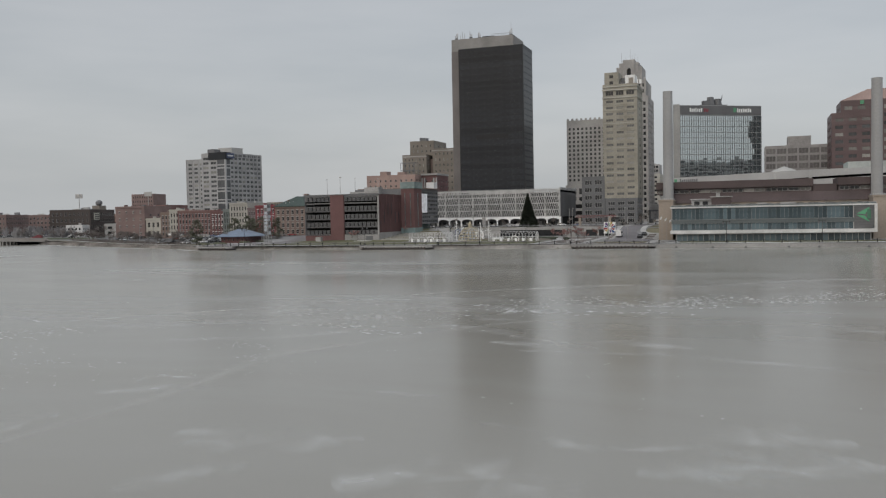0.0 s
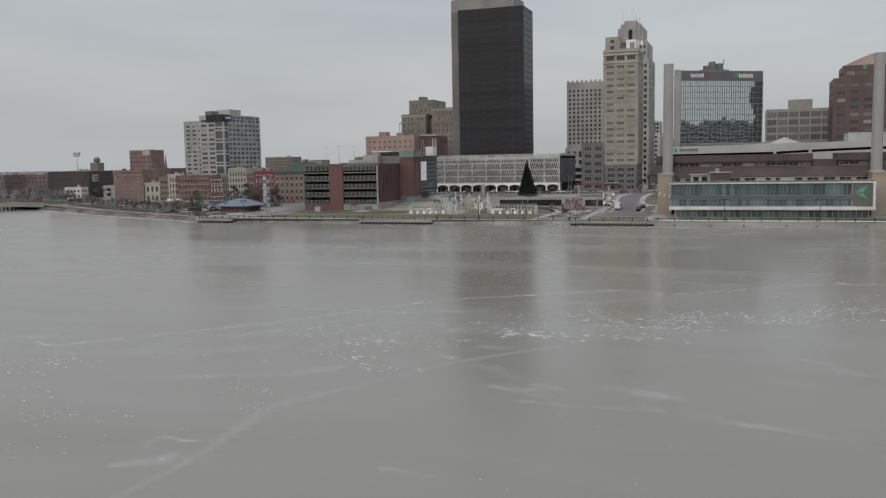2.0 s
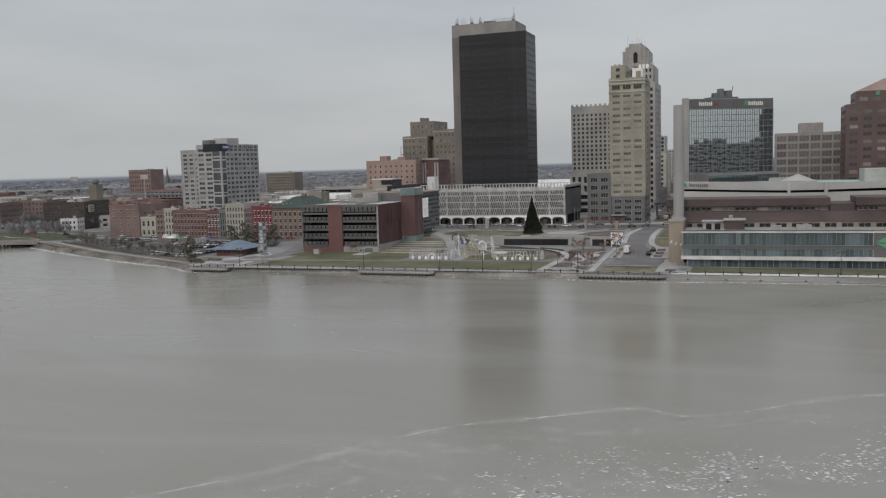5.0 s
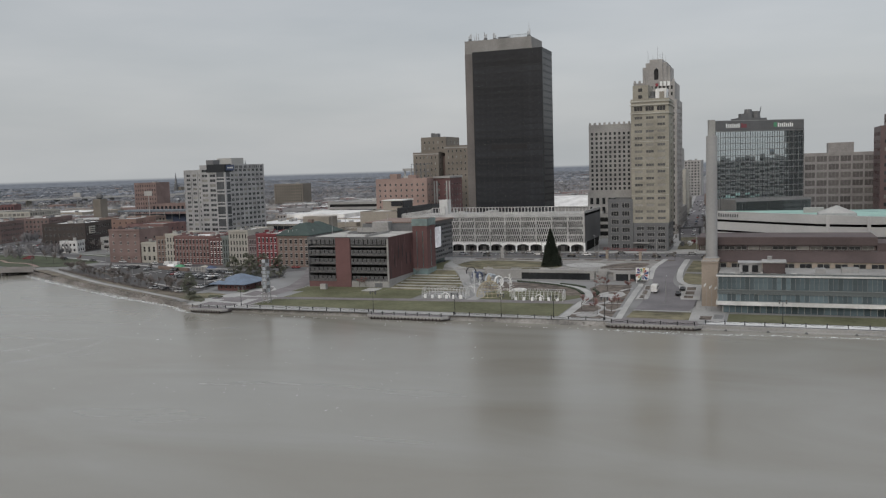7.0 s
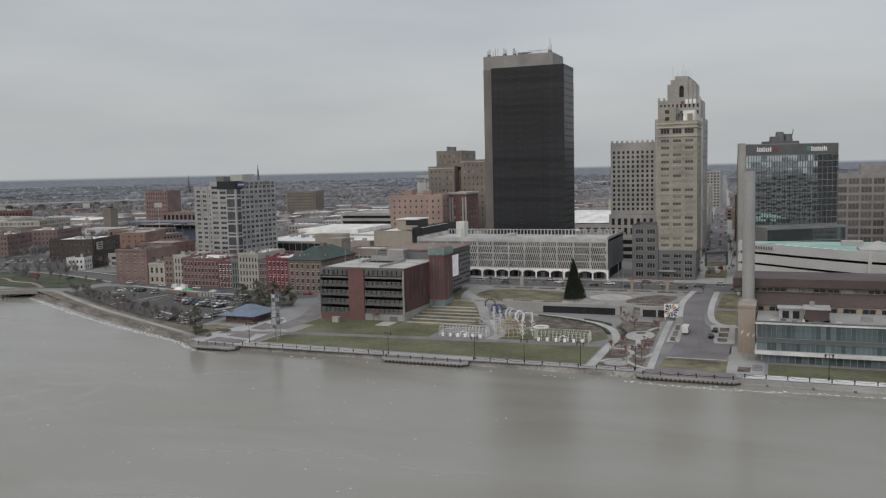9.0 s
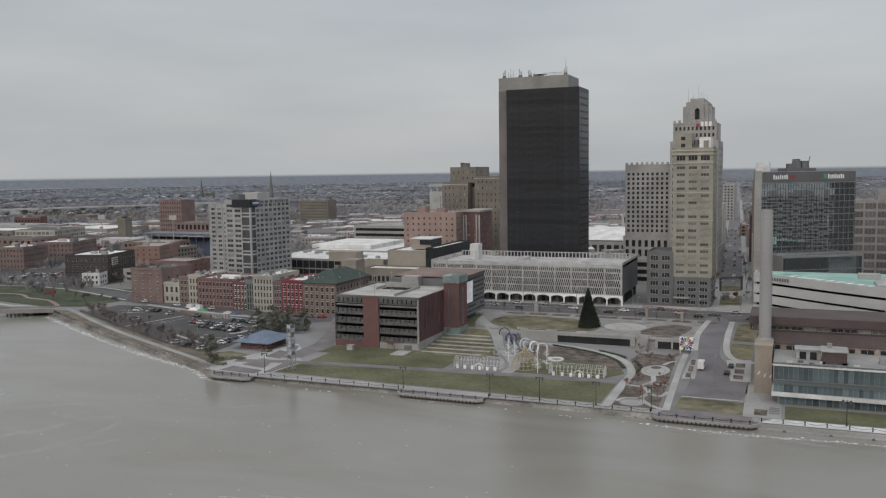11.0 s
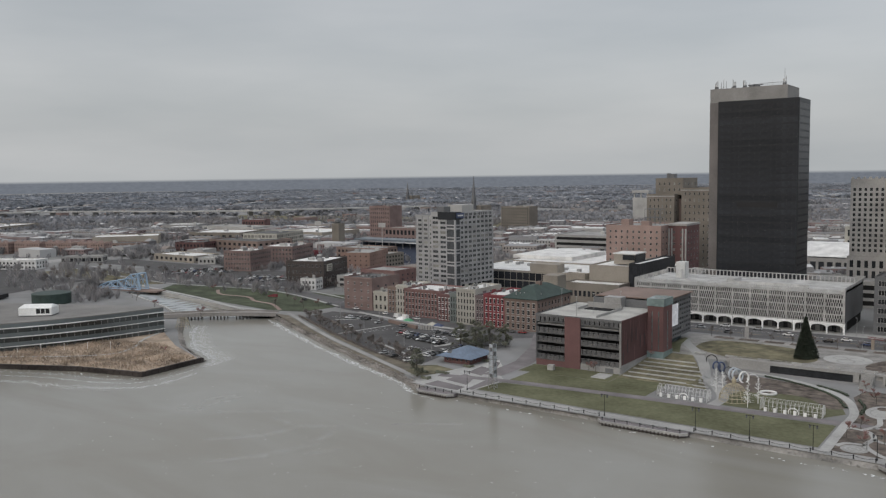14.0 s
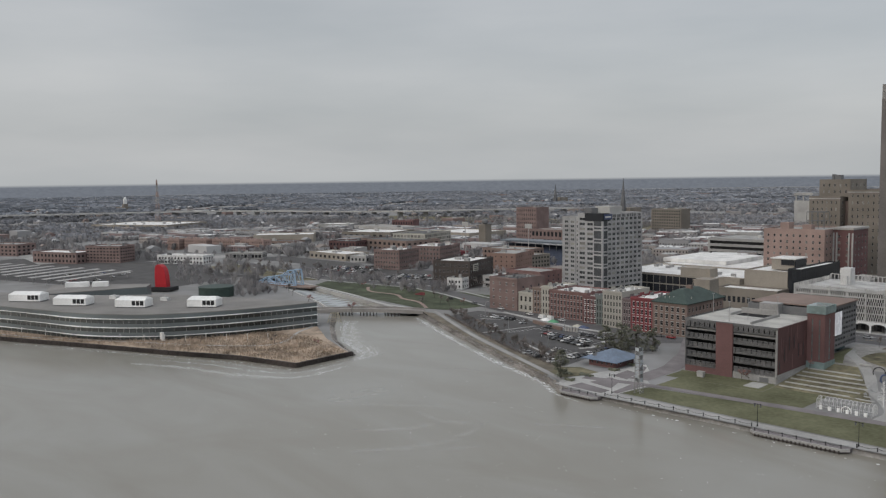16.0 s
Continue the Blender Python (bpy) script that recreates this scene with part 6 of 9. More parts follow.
part("hip_roof", MB().prism([(-10.2, -0.7), (10.2, -0.7), (10.2, 36.7), (-10.2, 36.7)], 17.0, 22.5, 0, [(-1.5, 10), (1.5, 10), (1.5, 26), (-1.5, 26)]).box(-10.3, 10.3, -0.8, 36.8, 16.6, 17.0), GREENROOF, t, "dark green hipped metal roof")
part("fire_wall", MB().prism([(-4.2, 4.5), (-3.6, 4.5), (1.4, 18), (0.8, 18)], 18.6, 20.4, 0, [(-4.2, 4.5), (-3.6, 4.5), (1.4, 18), (0.8, 18)]).box(-0.2, 2.2, 16, 18.5, 21.5, 24.0), BRICKBRN, t, "brown roof ridge parapet")
for k in range(7):
    part("snow_guard", MB().box(-4 + 1.9 * k, -3.6 + 1.9 * k, 2.0 + 0.9 * k, 2.3 + 0.9 * k, 17.6, 19.6), STEEL, t)
town("pale_hut", "low pale store by the full lot", -530, -512, 262, 20, 9.5, PALE, ROOFWHITE, 4, 1, turn=20)
town("gable_shed", "grey shed with a pitched front by the full lot", -600, -582, 304, 26, 10.5, RESGREY, ROOFWHITE, 0, 0, turn=20)
town("dark_red_store", "long dark red brick store", -650, -616, 330, 30, 15, BRICKDK, ROOFDARK, 8, 2, turn=22)
town("red_works", "bright red works with a white base in the distance", -876, -842, 622, 30, 20, BRICKRED, ROOFGREY, 8, 2, turn=30)
town("grey_shed", "low grey shed with a white roof", -1018, -962, 588, 40, 12, CONCRETE, ROOFWHITE, 0, 0, turn=25)
town("brown_roof_hall", "low hall with a broad dark brown roof", -770, -722, 318, 26, 11, BRICKBRN, ROOFDARK, 6, 1, turn=24)
t = thing("rear_brick_building", "plain brick loft building behind the row", "loft building", -228, 160, 2.6)
block(t, -14, 14, 0, 22, 0, 21, BRICKOLD, ROOFGREY, dict(cols=6, rows=4, wf=0.25, hf=0.4, side=1, bot=8, top=2), dict(cols=4, rows=4, wf=0.25, hf=0.4, side=1, bot=8, top=2))
t = thing("tan_stair_head", "tan stucco roof block behind the hall", "roof block", -100, 160, 3)
part("wall", MB().box(-9, 0, 0, 10, 0, 24), TAN, t)

# ---- convention hall: broad white roofs over dark glass
t = thing("convention_hall", "broad white-roofed convention hall with dark glass front", "convention hall", -140, 210, 3.5)
cs = dict(cols=22, rows=2, wf=0.93, hf=0.86, side=0.3, bot=0.8, top=1.0, glass=TOWERGLASS, style="bare", depth=0.15)
block(t, -84, 15, 40, 100, 0, 13.5, TAN, ROOFWHITE, dict(cs, cols=20), None, name="hall_wall", label="dark glazed hall under a white roof", roof_label="white membrane roof")
block(t, -84, -6, 100.2, 190, 0, 13.5, TAN, ROOFWHITE, None, dict(cs, cols=12), name="rear_hall_wall", roof_label="white membrane roof")
block(t, 15.2, 24.8, 40, 100, 0, 15.0, TAN, ROOFWHITE, None, None, name="link_wall", label="tan stucco link block", roof_label="white membrane roof")
block(t, 1, 15.6, 33, 39.8, 0, 14.6, TAN, ROOFWHITE, None, None, name="porch_wall", label="tan stucco porch block")
block(t, 25, 51, 20, 75, 0, 22.5, TAN, ROOFWHITE, None, None, name="lobby_wall", label="tan stucco lobby block", roof_label="white membrane roof")
block(t, 51.2, 58.5, 20, 77, 0, 24.5, DARKWALL, ROOFWHITE, dict(cs, cols=3, rows=4), dict(cs, cols=18, rows=4), name="atrium_wall", label="black glass atrium")
block(t, 16, 52, 4, 19.8, 0, 13.0, BRICKTAN, ROOFWHITE, dict(cs, cols=12, rows=1, wf=0.6, hf=0.3), None, name="front_wall", label="low tan brick front")
block(t, 25, 58, 77.2, 100, 0, 17.5, TAN, ROOFWHITE, None, None, name="rear_wall", label="tan stucco rear block")
part("roof_box", MB().box(36, 49.6, 32, 48, 22.4, 28.6), TAN, t, "tan roof box")
part("roof_box_glass", MB().box(49.62, 50.3, 32.4, 47.6, 23.0, 28.2).box(42, 49.61, 31.6, 31.98, 25.2, 28.2), DARKWALL, t, "black glazed roof box side")
part("roof_cap", MB().box(35.4, 50.6, 31.4, 48.6, 28.6, 29.2), ROOFWHITE, t)
part("raised_roof", MB().box(-90, -38, 120, 180, 12.8, 15.6), ROOFWHITE, t, "raised white roof")
part("plant_room", MB().box(-30, -9, 42, 52, 12.6, 18.4), TAN, t, "tan plant room")
for k in range(16):
    x, y = -76 + (k * 37) % 86, 56 + (k * 23) % 42
    part("roof_unit", MB().box(x - 1.4, x + 1.4, y - 1, y + 1, 12.6, 14.4), STEEL, t)

# ---- pink brick building, and the old tan hotel
t = thing("pink_brick_building", "pink brick loft building with a white-columned end", "loft building", -122, 315, 4)
ps = dict(cols=9, rows=9, wf=0.32, hf=0.42, side=1, bot=2, top=2.5, frame=PALE, pale=0.2)
block(t, -21, 20, 0, 40, 0, 41.5, BRICKPINK, ROOFGREY, ps, dict(ps, cols=6), name="wall")
block(t, 20.2, 33, 14, 40, 0, 41.0, BRICKRED, ROOFGREY, dict(ps, cols=2), dict(ps, cols=4), name="end_wall", label="red brick end with pale columns")
for x in (20.6, 22.6, 30.4, 32.6):
    part("column", MB().box(x - 0.5, x + 0.5, 13.2, 13.98, 0, 39), PALE, t, "pale pilaster")
part("cornice", MB().box(19.6, 33.6, 13.0, 40.4, 41.0, 42.4), LIME, t, "pale cornice")
part("roof_hut", MB().box(-14, -8, 10, 18, 40, 45).box(2, 8, 8, 14, 40, 44), BRICKPINK, t)
frame_b = MB()
for x in (-1, 3, 7, 11):
    for y in (22, 30):
        frame_b.rod((x, y, 40), (x, y, 52), 0.2, n=4)
for y in (22, 30):
    frame_b.rod((-1, y, 52), (11, y, 52), 0.2, n=4).rod((-1, y, 46), (11, y, 46), 0.2, n=4)
for x in (-1, 11):
    frame_b.rod((x, 22, 52), (x, 30, 52), 0.2, n=4)
part("roof_frame", frame_b, GRANITE, t, "dark steel roof sign frame")
t = thing("old_hotel", "tan brick old hotel in stepped masses", "hotel", -116, 382, 4)
osp = dict(rows=11, wf=0.28, hf=0.42, side=1.2, bot=6, top=2, frame=PALE, pale=0.25)
block(t, -24, -2, 0, 40, 0, 61.6, BRICKTAN, ROOFGREY, dict(osp, cols=6), dict(osp, cols=5), name="left_wall")
block(t, -20, 2, 8, 40, 61, 73.8, BRICKTAN, ROOFGREY, dict(osp, cols=5, rows=2, bot=1.5), dict(osp, cols=4, rows=2, bot=1.5), name="upper_wall")
block(t, 2.2, 26, 4, 40, 0, 66.3, BRICKTAN, ROOFGREY, dict(osp, cols=6, rows=12), dict(osp, cols=5, rows=12), name="right_wall")
block(t, -2, 2, 10, 38, 0, 58, BRICKBRN, ROOFGREY, name="link_wall")
part("tank", MB().cyl(-14, 20, 73, 77.5, 1.6, 1.6, 10).box(-12, -8, 16, 22, 73, 77), GRANITE, t, "dark roof tank")
part("cornice", MB().box(-24.4, -1.6, -0.4, 0, 59.6, 60.4).box(1.8, 26.4, 3.6, 4, 64.2, 65), LIME, t)
t = thing("grain_tower", "plain pale concrete tower with open top", "service tower", -420, 1040, 4)
part("wall", MB().box(-13, 13, 0, 20, 0, 38).box(-14, 14, -1, 21, 46, 50), PALE, t)
for x in (-11, 0, 11):
    part("post", MB().box(x - 1, x + 1, 1, 3, 38, 46), PALE, t)

# ---- park structures
wall = MB().box(14, 62, 93.4, 94.4, 2.0, 6.9).box(70, 84.5, 93.4, 94.4, 2.0, 6.9).box(62, 70, 93.4, 94.4, 6.2, 6.9)
tagged(part("terrace_wall", wall, CONCRETE), "grey concrete terrace wall above the sunken park", "", "", "structure")
tagged(part("terrace_openings", MB().box(30, 60, 93.2, 93.39, 2.9, 5.7).box(71, 76.2, 93.2, 93.39, 2.6, 5.6).box(77, 82.4, 93.2, 93.39, 2.6, 5.6), WINDOW), "dark glazed openings under the terrace", "", "", "structure")
rail = MB().rod((14, 93.9, 7.9), (84, 93.9, 7.9), 0.06, n=4)
for k in range(36):
    rail.rod((14 + 2 * k, 93.9, 6.9), (14 + 2 * k, 93.9, 7.9), 0.05, n=4)
tagged(part("terrace_railing", rail, STEEL), "thin grey railing on the terrace wall", "railing")
stair = thing("park_steps", "pale concrete steps up to the terrace", "steps", 63, 87.6, 2.3)
for k in range(24):
    part("step", MB().box(0, 4.2, 0.24 * k, 5.8, 0.175 * k, 0.175 * k + 0.165), CONCRETE, stair)
for x in (-0.2, 4.2):
    part("stair_wall", MB().prism([(x, -0.2), (x + 0.25, -0.2), (x + 0.25, 5.7), (x, 5.7)], 0, 1.0, 0, [(x, 5.0), (x + 0.25, 5.0), (x + 0.25, 5.7), (x, 5.7)]).box(x, x + 0.25, 5.0, 5.75, 0, 5.2), PALE, stair)
t = thing("red_beam_gateway", "long thin red steel beam carried on two buff brick piers", "gateway", 0, 0, 6.5)
for x, y in ((58.7, 143.3), (75.3, 136.4)):
    part("pier", MB().box(x - 0.6, x + 0.6, y - 0.6, y + 0.6, 0, 4.0).box(x - 0.8, x + 0.8, y - 0.8, y + 0.8, 4.0, 4.3), BUFF, t)
beam = MB()
for k in range(12):
    xa, xb = 58.7 - 2 + (75.3 - 58.7 + 5) * k / 12, 58.7 - 2 + (75.3 - 58.7 + 5) * (k + 1) / 12
    ya, yb = 143.3 + (136.4 - 143.3) * k / 12, 143.3 + (136.4 - 143.3) * (k + 1) / 12
    beam.rod((xa, ya, 4.5), (xb, yb, 4.5), 0.12, n=4).rod((xa, ya, 5.3), (xb, yb, 5.3), 0.12, n=4).rod((xa, ya, 4.5), (xb, yb, 5.3), 0.08, n=4)
part("beam", beam, REDGATE, t, "dark red lattice beam")
for k in range(6):
    x = -2 + 13 * k
    tagged(part("stone_bench", MB().box(x, x + 4.5, 97.5, 98.3, 6.5, 7.05), PALE), "long pale stone bench on the terrace", "bench", "terrace benches")


def torus(b, c, r, rr, tilt, turn, n=28, k=7):
    m = Matrix.Translation(c) @ Euler((radians(tilt), 0, radians(turn))).to_matrix().to_4x4()
    base = len(b.v)
    for i in range(n):
        a = 6.28319 * i / n
        for j in range(k):
            q = 6.28319 * j / k
            b.v.append(tuple(m @ Vector(((r + rr * math.cos(q)) * math.cos(a), (r + rr * math.cos(q)) * math.sin(a), rr * math.sin(q)))))
    for i in range(n):
        for j in range(k):
            b.f.append((base + i * k + j, base + (i + 1) % n * k + j, base + (i + 1) % n * k + (j + 1) % k, base + i * k + (j + 1) % k))
            b.m.append(0)
    return b


art = thing("ring_sculpture", "row of tilted steel rings in blue, black and silver", "sculpture", 0, 0, 0)
for name, c, r, rr, tilt, turn, m, lab in (("ring", (7.9, 89.8, 6.6), 2.6, 0.22, 84, 15, BLACK, "black ring"), ("ring", (11.6, 84.5, 5.4), 2.2, 0.42, 80, 62, BLUEGLASS, "blue ring"), ("ring", (13.6, 84.5, 5.4), 2.2, 0.42, 80, 66, BLUEGLASS, "blue ring"), ("ring", (18.0, 80, 5.0), 2.3, 0.16, 60, 40, BLACK, "thin black ring"),
                                            ("ring", (21.4, 75.2, 5.3), 3.1, 0.42, 80, 55, SILVER, "silver ring"), ("ring", (22.8, 74.8, 5.1), 3.0, 0.42, 80, 57, SILVER, "silver ring"), ("ring", (25.4, 74.4, 4.7), 2.7, 0.4, 80, 58, WHITEPAINT, "pale ring"), ("ring", (29.1, 72.9, 4.6), 2.6, 0.14, 76, 25, WHITEPAINT, "thin white ring")):
    part(name, torus(MB(), (c[0], c[1], c[2] - 0.2 * r), r * 0.8, rr * 0.85, tilt, turn), m, art, lab)
tagged(part("ring_bench", torus(MB(), (37.7, 61.5, 2.75), 2.7, 0.42, 0, 0), WHITEPAINT), "white ring bench lying on the sunken lawn", "sculpture")
hedge = MB()
r4 = random.Random(8)
for off, line in ((0, [(30, 87.3), (40, 83.4), (50.5, 77), (58.5, 69), (64.5, 56)]), (1, [(50, 82.5), (58, 77.5), (62, 73)]), (2, [(66.5, 68.5), (69.5, 60), (70.2, 50)])):
    pts_ = smooth(line, 14 if off == 0 else 9)
    for x, y in pts_:
        rng = r4
        for _ in range(2):
            rock(hedge, x + r4.uniform(-0.25, 0.25), y + r4.uniform(-0.3, 0.3), gz(x, y) + 0.4, 0.5)
tagged(part("hedge", hedge, FIR), "low dark clipped hedge along the curved path", "hedge")

def frame_house(x0, x1, y0, d, h, label):
    """A white barrel-vaulted frame hung with lights, set on the lawn."""
    z = gz(x0, y0)
    t = thing("light_tunnel", label, "light display", (x0 + x1) / 2, y0 + d / 2, z, 0, "light display")
    L = (x1 - x0) / 2
    n = 15
    for k in range(n):
        x = -L + 2 * L * k / (n - 1)
        arc = [(x, -d / 2 * math.cos(math.pi * i / 8), 0.45 * h + 0.55 * h * math.sin(math.pi * i / 8)) for i in range(9)]
        part("hoop", MB().tube([(x, -d / 2, 0)] + arc + [(x, d / 2, 0)], 0.065), WHITE, t)
    for y, zz in ((-d / 2, 0.45 * h), (d / 2, 0.45 * h), (0, h), (-d / 2 * 0.71, 0.45 * h + 0.39 * h), (-d / 2, 0.2 * h)):
        part("rail", MB().rod((-L, y, zz), (L, y, zz), 0.05, n=4), WHITE, t)
    for x in (-L, L):
        g = MB()
        for k in range(1, 7):
            y = -d / 2 + d * k / 7
            g.rod((x, y, 0), (x, y, 0.45 * h + 0.55 * h * math.sqrt(max(0, 1 - (2 * y / d) ** 2))), 0.06, n=4)
        part("end_grille", g, WHITE, t)
    for k in range(6):
        x = -L + 2 * L * (k + 0.6) / 6.2
        part("light_box", MB().box(x - 0.45, x + 0.45, -d / 2 - 0.9, -d / 2 - 0.3, 0, 1.3), WHITEPAINT, t, "small white box at the foot")
    part("doorway", torus(MB(), (L * 0.1, -d / 2 - 0.2, 0.6), 1.6, 0.12, 90, 0), WHITEPAINT, t, "round white doorway hoop")
    return t


frame_house(5, 23, 38.5, 5, 3.9, "white barrel-shaped light frame on the lawn")
frame_house(41, 60.5, 39, 5, 3.9, "white barrel-shaped light frame beside the dome")
t = thing("gold_dome", "gold wire lattice dome for lights on the lawn", "light display", 30, 46.5, 2.3, 0, "light display")
GOLD = mat("gold_wire", (0.43, 0.37, 0.25), 0.6, 0.1)
for k in range(18):
    a = 6.28319 * k / 18
    arc = [(5.0 * math.cos(q) * math.cos(a), 5.0 * math.cos(q) * math.sin(a), 6.0 * math.sin(q)) for q in (math.pi / 2 * i / 8 for i in range(9))]
    part("rib", MB().tube(arc, 0.1), GOLD, t)
for i in range(6):
    q = math.pi / 2 * i / 6.5
    part("hoop", torus(MB(), (0, 0, 6.0 * math.sin(q) + 0.1), 5.0 * math.cos(q), 0.1, 0, 0, 24, 4), GOLD, t)
part("finial", MB().cyl(0, 0, 6, 7.4, 0.8, 0.9, 10).cyl(0, 0, 7.4, 8.6, 0.6, 0.05, 8), GOLD, t, "gold finial")
for k, (x, y, h, m) in enumerate(((21, 55, 8.5, SILVER), (36.7, 39.8, 7.5, PALE), (38.3, 46.5, 8.5, SILVER), (22.6, 57.5, 7, PALE))):
    t = thing("light_tree", "white wire tree strung with lights", "light display", x, y, 2.3, 0, "light trees")
    part("trunk", MB().rod((0, 0, 0), (0, 0, h), 0.16, 0.05), WHITEPAINT, t)
    b, r5 = MB(), random.Random(k)
    for _ in range(70):
        z, a = r5.uniform(0.2, 1) * h, r5.uniform(0, 6.28)
        L = (1.15 - z / h) * 2.4
        b.rod((0, 0, z), (L * math.cos(a), L * math.sin(a), z + 0.6), 0.06, 0.02, 3)
    part("branches", b, WHITEPAINT, t)

# ---- stacked-panel totem on a lattice leg
t = thing("totem_tower", "tall slim totem of stacked silver panels on a lattice leg", "sculpture", -50.2, 15.2, 2.3)
leg = MB()
for sx in (-1, 1):
    for sy in (-1, 1):
        leg.rod((sx * 1.2, sy * 1.2, 0), (sx * 0.8, sy * 0.8, 16.5), 0.12, n=4)
for k in range(12):
    z = k * 1.35
    s = 1.2 - 0.4 * z / 16.5
    leg.rod((-s, -s, z), (s, -s, z + 1.35), 0.07, n=4).rod((s, -s, z), (s, s, z + 1.35), 0.07, n=4).rod((s, s, z), (-s, s, z + 1.35), 0.07, n=4)
part("lattice", leg, STEEL, t)
r5 = random.Random(5)
for k in range(9):
    z = 4.4 + 1.42 * k
    for j, tw in enumerate((-14, 76, 166)):
        w, hh = r5.uniform(0.75, 1.0), r5.uniform(1.0, 1.4)
        part("panel", MB().box(-w, w, -0.05, 0.05, 0, hh), SILVER if r5.random() < 0.75 else GRANITE, t, "tilted metal panel", pose(0.95 * math.sin(radians(tw)) + r5.uniform(-0.1, 0.1), -0.95 * math.cos(radians(tw)), z, r5.uniform(-7, 7), r5.uniform(-4, 4), tw + r5.uniform(-8, 8)))
# ---- pavilion with the blue hipped roof
t = thing("park_pavilion", "small brick pavilion with a blue hipped metal roof", "pavilion", -86, 49, 2.3)
pv = dict(cols=5, rows=1, wf=0.35, hf=0.5, side=0.5, bot=0.6, top=0.5, frame=PALE)
block(t, -6.5, 6.5, -6, 8, 0, 3.1, BRICKRED, ROOFGREY, pv, pv, parapet=0.1)
part("hip_roof", MB().prism([(-9, -8.6), (9, -8.6), (9, 10.6), (-9, 10.6)], 3.12, 6.4, 0, [(-0.8, -0.5), (0.8, -0.5), (0.8, 3), (-0.8, 3)]).box(-9.1, 9.1, -8.7, 10.7, 2.9, 3.11), BLUEROOF, t, "blue standing-seam roof")
part("dormer", MB().prism([(-5.5, -6), (-2.5, -6), (-2.5, -2), (-5.5, -2)], 4.0, 5.2, 0, [(-4, -5.9), (-4, -5.9), (-4, -2), (-4, -2)]), GRANITE, t)
# ---- lamps, flags and small street things
lamp = thing("quay_lamp", "black twin-headed lamp post on the quay walk", "street lamp", 0.4, 4.2, 2.3, 0, "quay lamps")
part("pole", MB().cyl(0, 0, 0, 0.8, 0.25, 0.2, 8).rod((0, 0, 0.8), (0, 0, 7.4), 0.1, 0.08, 6), BLACK, lamp)
part("arm", MB().rod((-1, 0, 7.2), (1, 0, 7.2), 0.07, n=5), BLACK, lamp)
for s in (-1, 1):
    hood = part("head", MB().cyl(s, 0, 7.1, 7.4, 0.34, 0.1, 8), BLACK, lamp)
    part("lantern_glass", MB().cyl(s, 0, 6.2, 7.1, 0.16, 0.32, 8), GRANITE, hood, "smoky lantern glass")
for x, y in ((31, 4.4), (47.3, 5.0), (65.3, 4.6), (82, 4.2), (-57, 8), (135, 6.5), (165, 6.5)):
    copy_thing(lamp, pose(x, y, 2.3))
sl = thing("street_lamp", "tall grey street lamp with an outreach arm", "street lamp", -20, 142, 6.5, 0, "street lamps")
part("pole", MB().rod((0, 0, 0), (0, 0, 9), 0.13, 0.09, 6), STEEL, sl)
part("arm", MB().rod((0, 0, 8.9), (0, 2.2, 9.2), 0.06, n=4).box(-0.2, 0.2, 2.0, 3.0, 9.1, 9.3), STEEL, sl)
for x, y in ((5, 142), (30, 142), (55, 142), (82, 142), (-8, 169), (20, 169), (48, 169), (98, 169.5), (-150, 101), (-180, 104), (-128, 60), (-100, 44), (-165, 74), (-205, 100), (97, 42), (89, 45)):
    copy_thing(sl, pose(x, y, gz(x, y), 0, 0, 0 if y < 160 else 180))
for x, y, h in ((111.6, 28, 9.5), (113.4, 27, 9), (115, 28.6, 8.5)):
    t = thing("flagpole", "thin steel flagpole with a hanging flag", "flagpole", x, y, 2.3, 0, "flagpoles")
    part("pole", MB().rod((0, 0, 0), (0, 0, h), 0.06, 0.04, 6), STEEL, t)
    b = MB()
    for k in range(6):
        b.poly([(-0.13 * k, 0.1 * math.sin(k), h - 0.3 - 0.1 * k), (-0.13 * k - 0.13, 0.1 * math.sin(k + 1), h - 0.4 - 0.1 * k), (-0.13 * k - 0.13, 0.1 * math.sin(k + 1), h - 1.1 - 0.14 * k), (-0.13 * k, 0.1 * math.sin(k), h - 1.0 - 0.14 * k)])
    part("flag", b, WHITE, t, "pale flag")
t = thing("steel_gateway", "plain dark steel portal across the avenue plaza", "gateway", 89, 243, 5.6, 38)
for x in (-6.7, 6.7):
    part("post", MB().box(x - 0.4, x + 0.4, -0.4, 0.4, 0, 8.6), SLAT, t)
part("beam", MB().box(-7.4, 7.4, -0.45, 0.45, 7.7, 8.7), SLAT, t)
rb = random.Random(17)
for k in range(4):
    x, y = 88 + 4.4 * (k % 2), 206 + 14 * (k // 2)
    b, rng = MB(), rb
    for _ in range(6):
        rock(b, rb.uniform(-1, 1), rb.uniform(-1, 1), rb.uniform(0.5, 2.0), 1.0)
    tagged(part("plaza_sculpture", b, (GRANITE, WHITE, TAN, REDPAINT)[k], None, "", pose(x, y, gz(x, y) + 0.2)), "rough sculpture on the plaza lawn", "sculpture")
rng = random.Random(3)
t = thing("quilt_mural", "large square mural of bright quilt triangles", "mural", 82.6, 88.5, 2.6)
part("panel", MB().box(-2.6, 2.6, 0, 0.3, 1.2, 6.4).box(-2.4, -2.2, 0.1, 0.3, 0, 1.2).box(2.2, 2.4, 0.1, 0.3, 0, 1.2), WHITEPAINT, t)
QUILT = [mat("quilt_" + n, c, 0.7) for n, c in (("blue", (0.03, 0.09, 0.25)), ("red", (0.35, 0.04, 0.05)), ("gold", (0.50, 0.32, 0.05)), ("green", (0.04, 0.18, 0.10)), ("violet", (0.12, 0.06, 0.2)))]
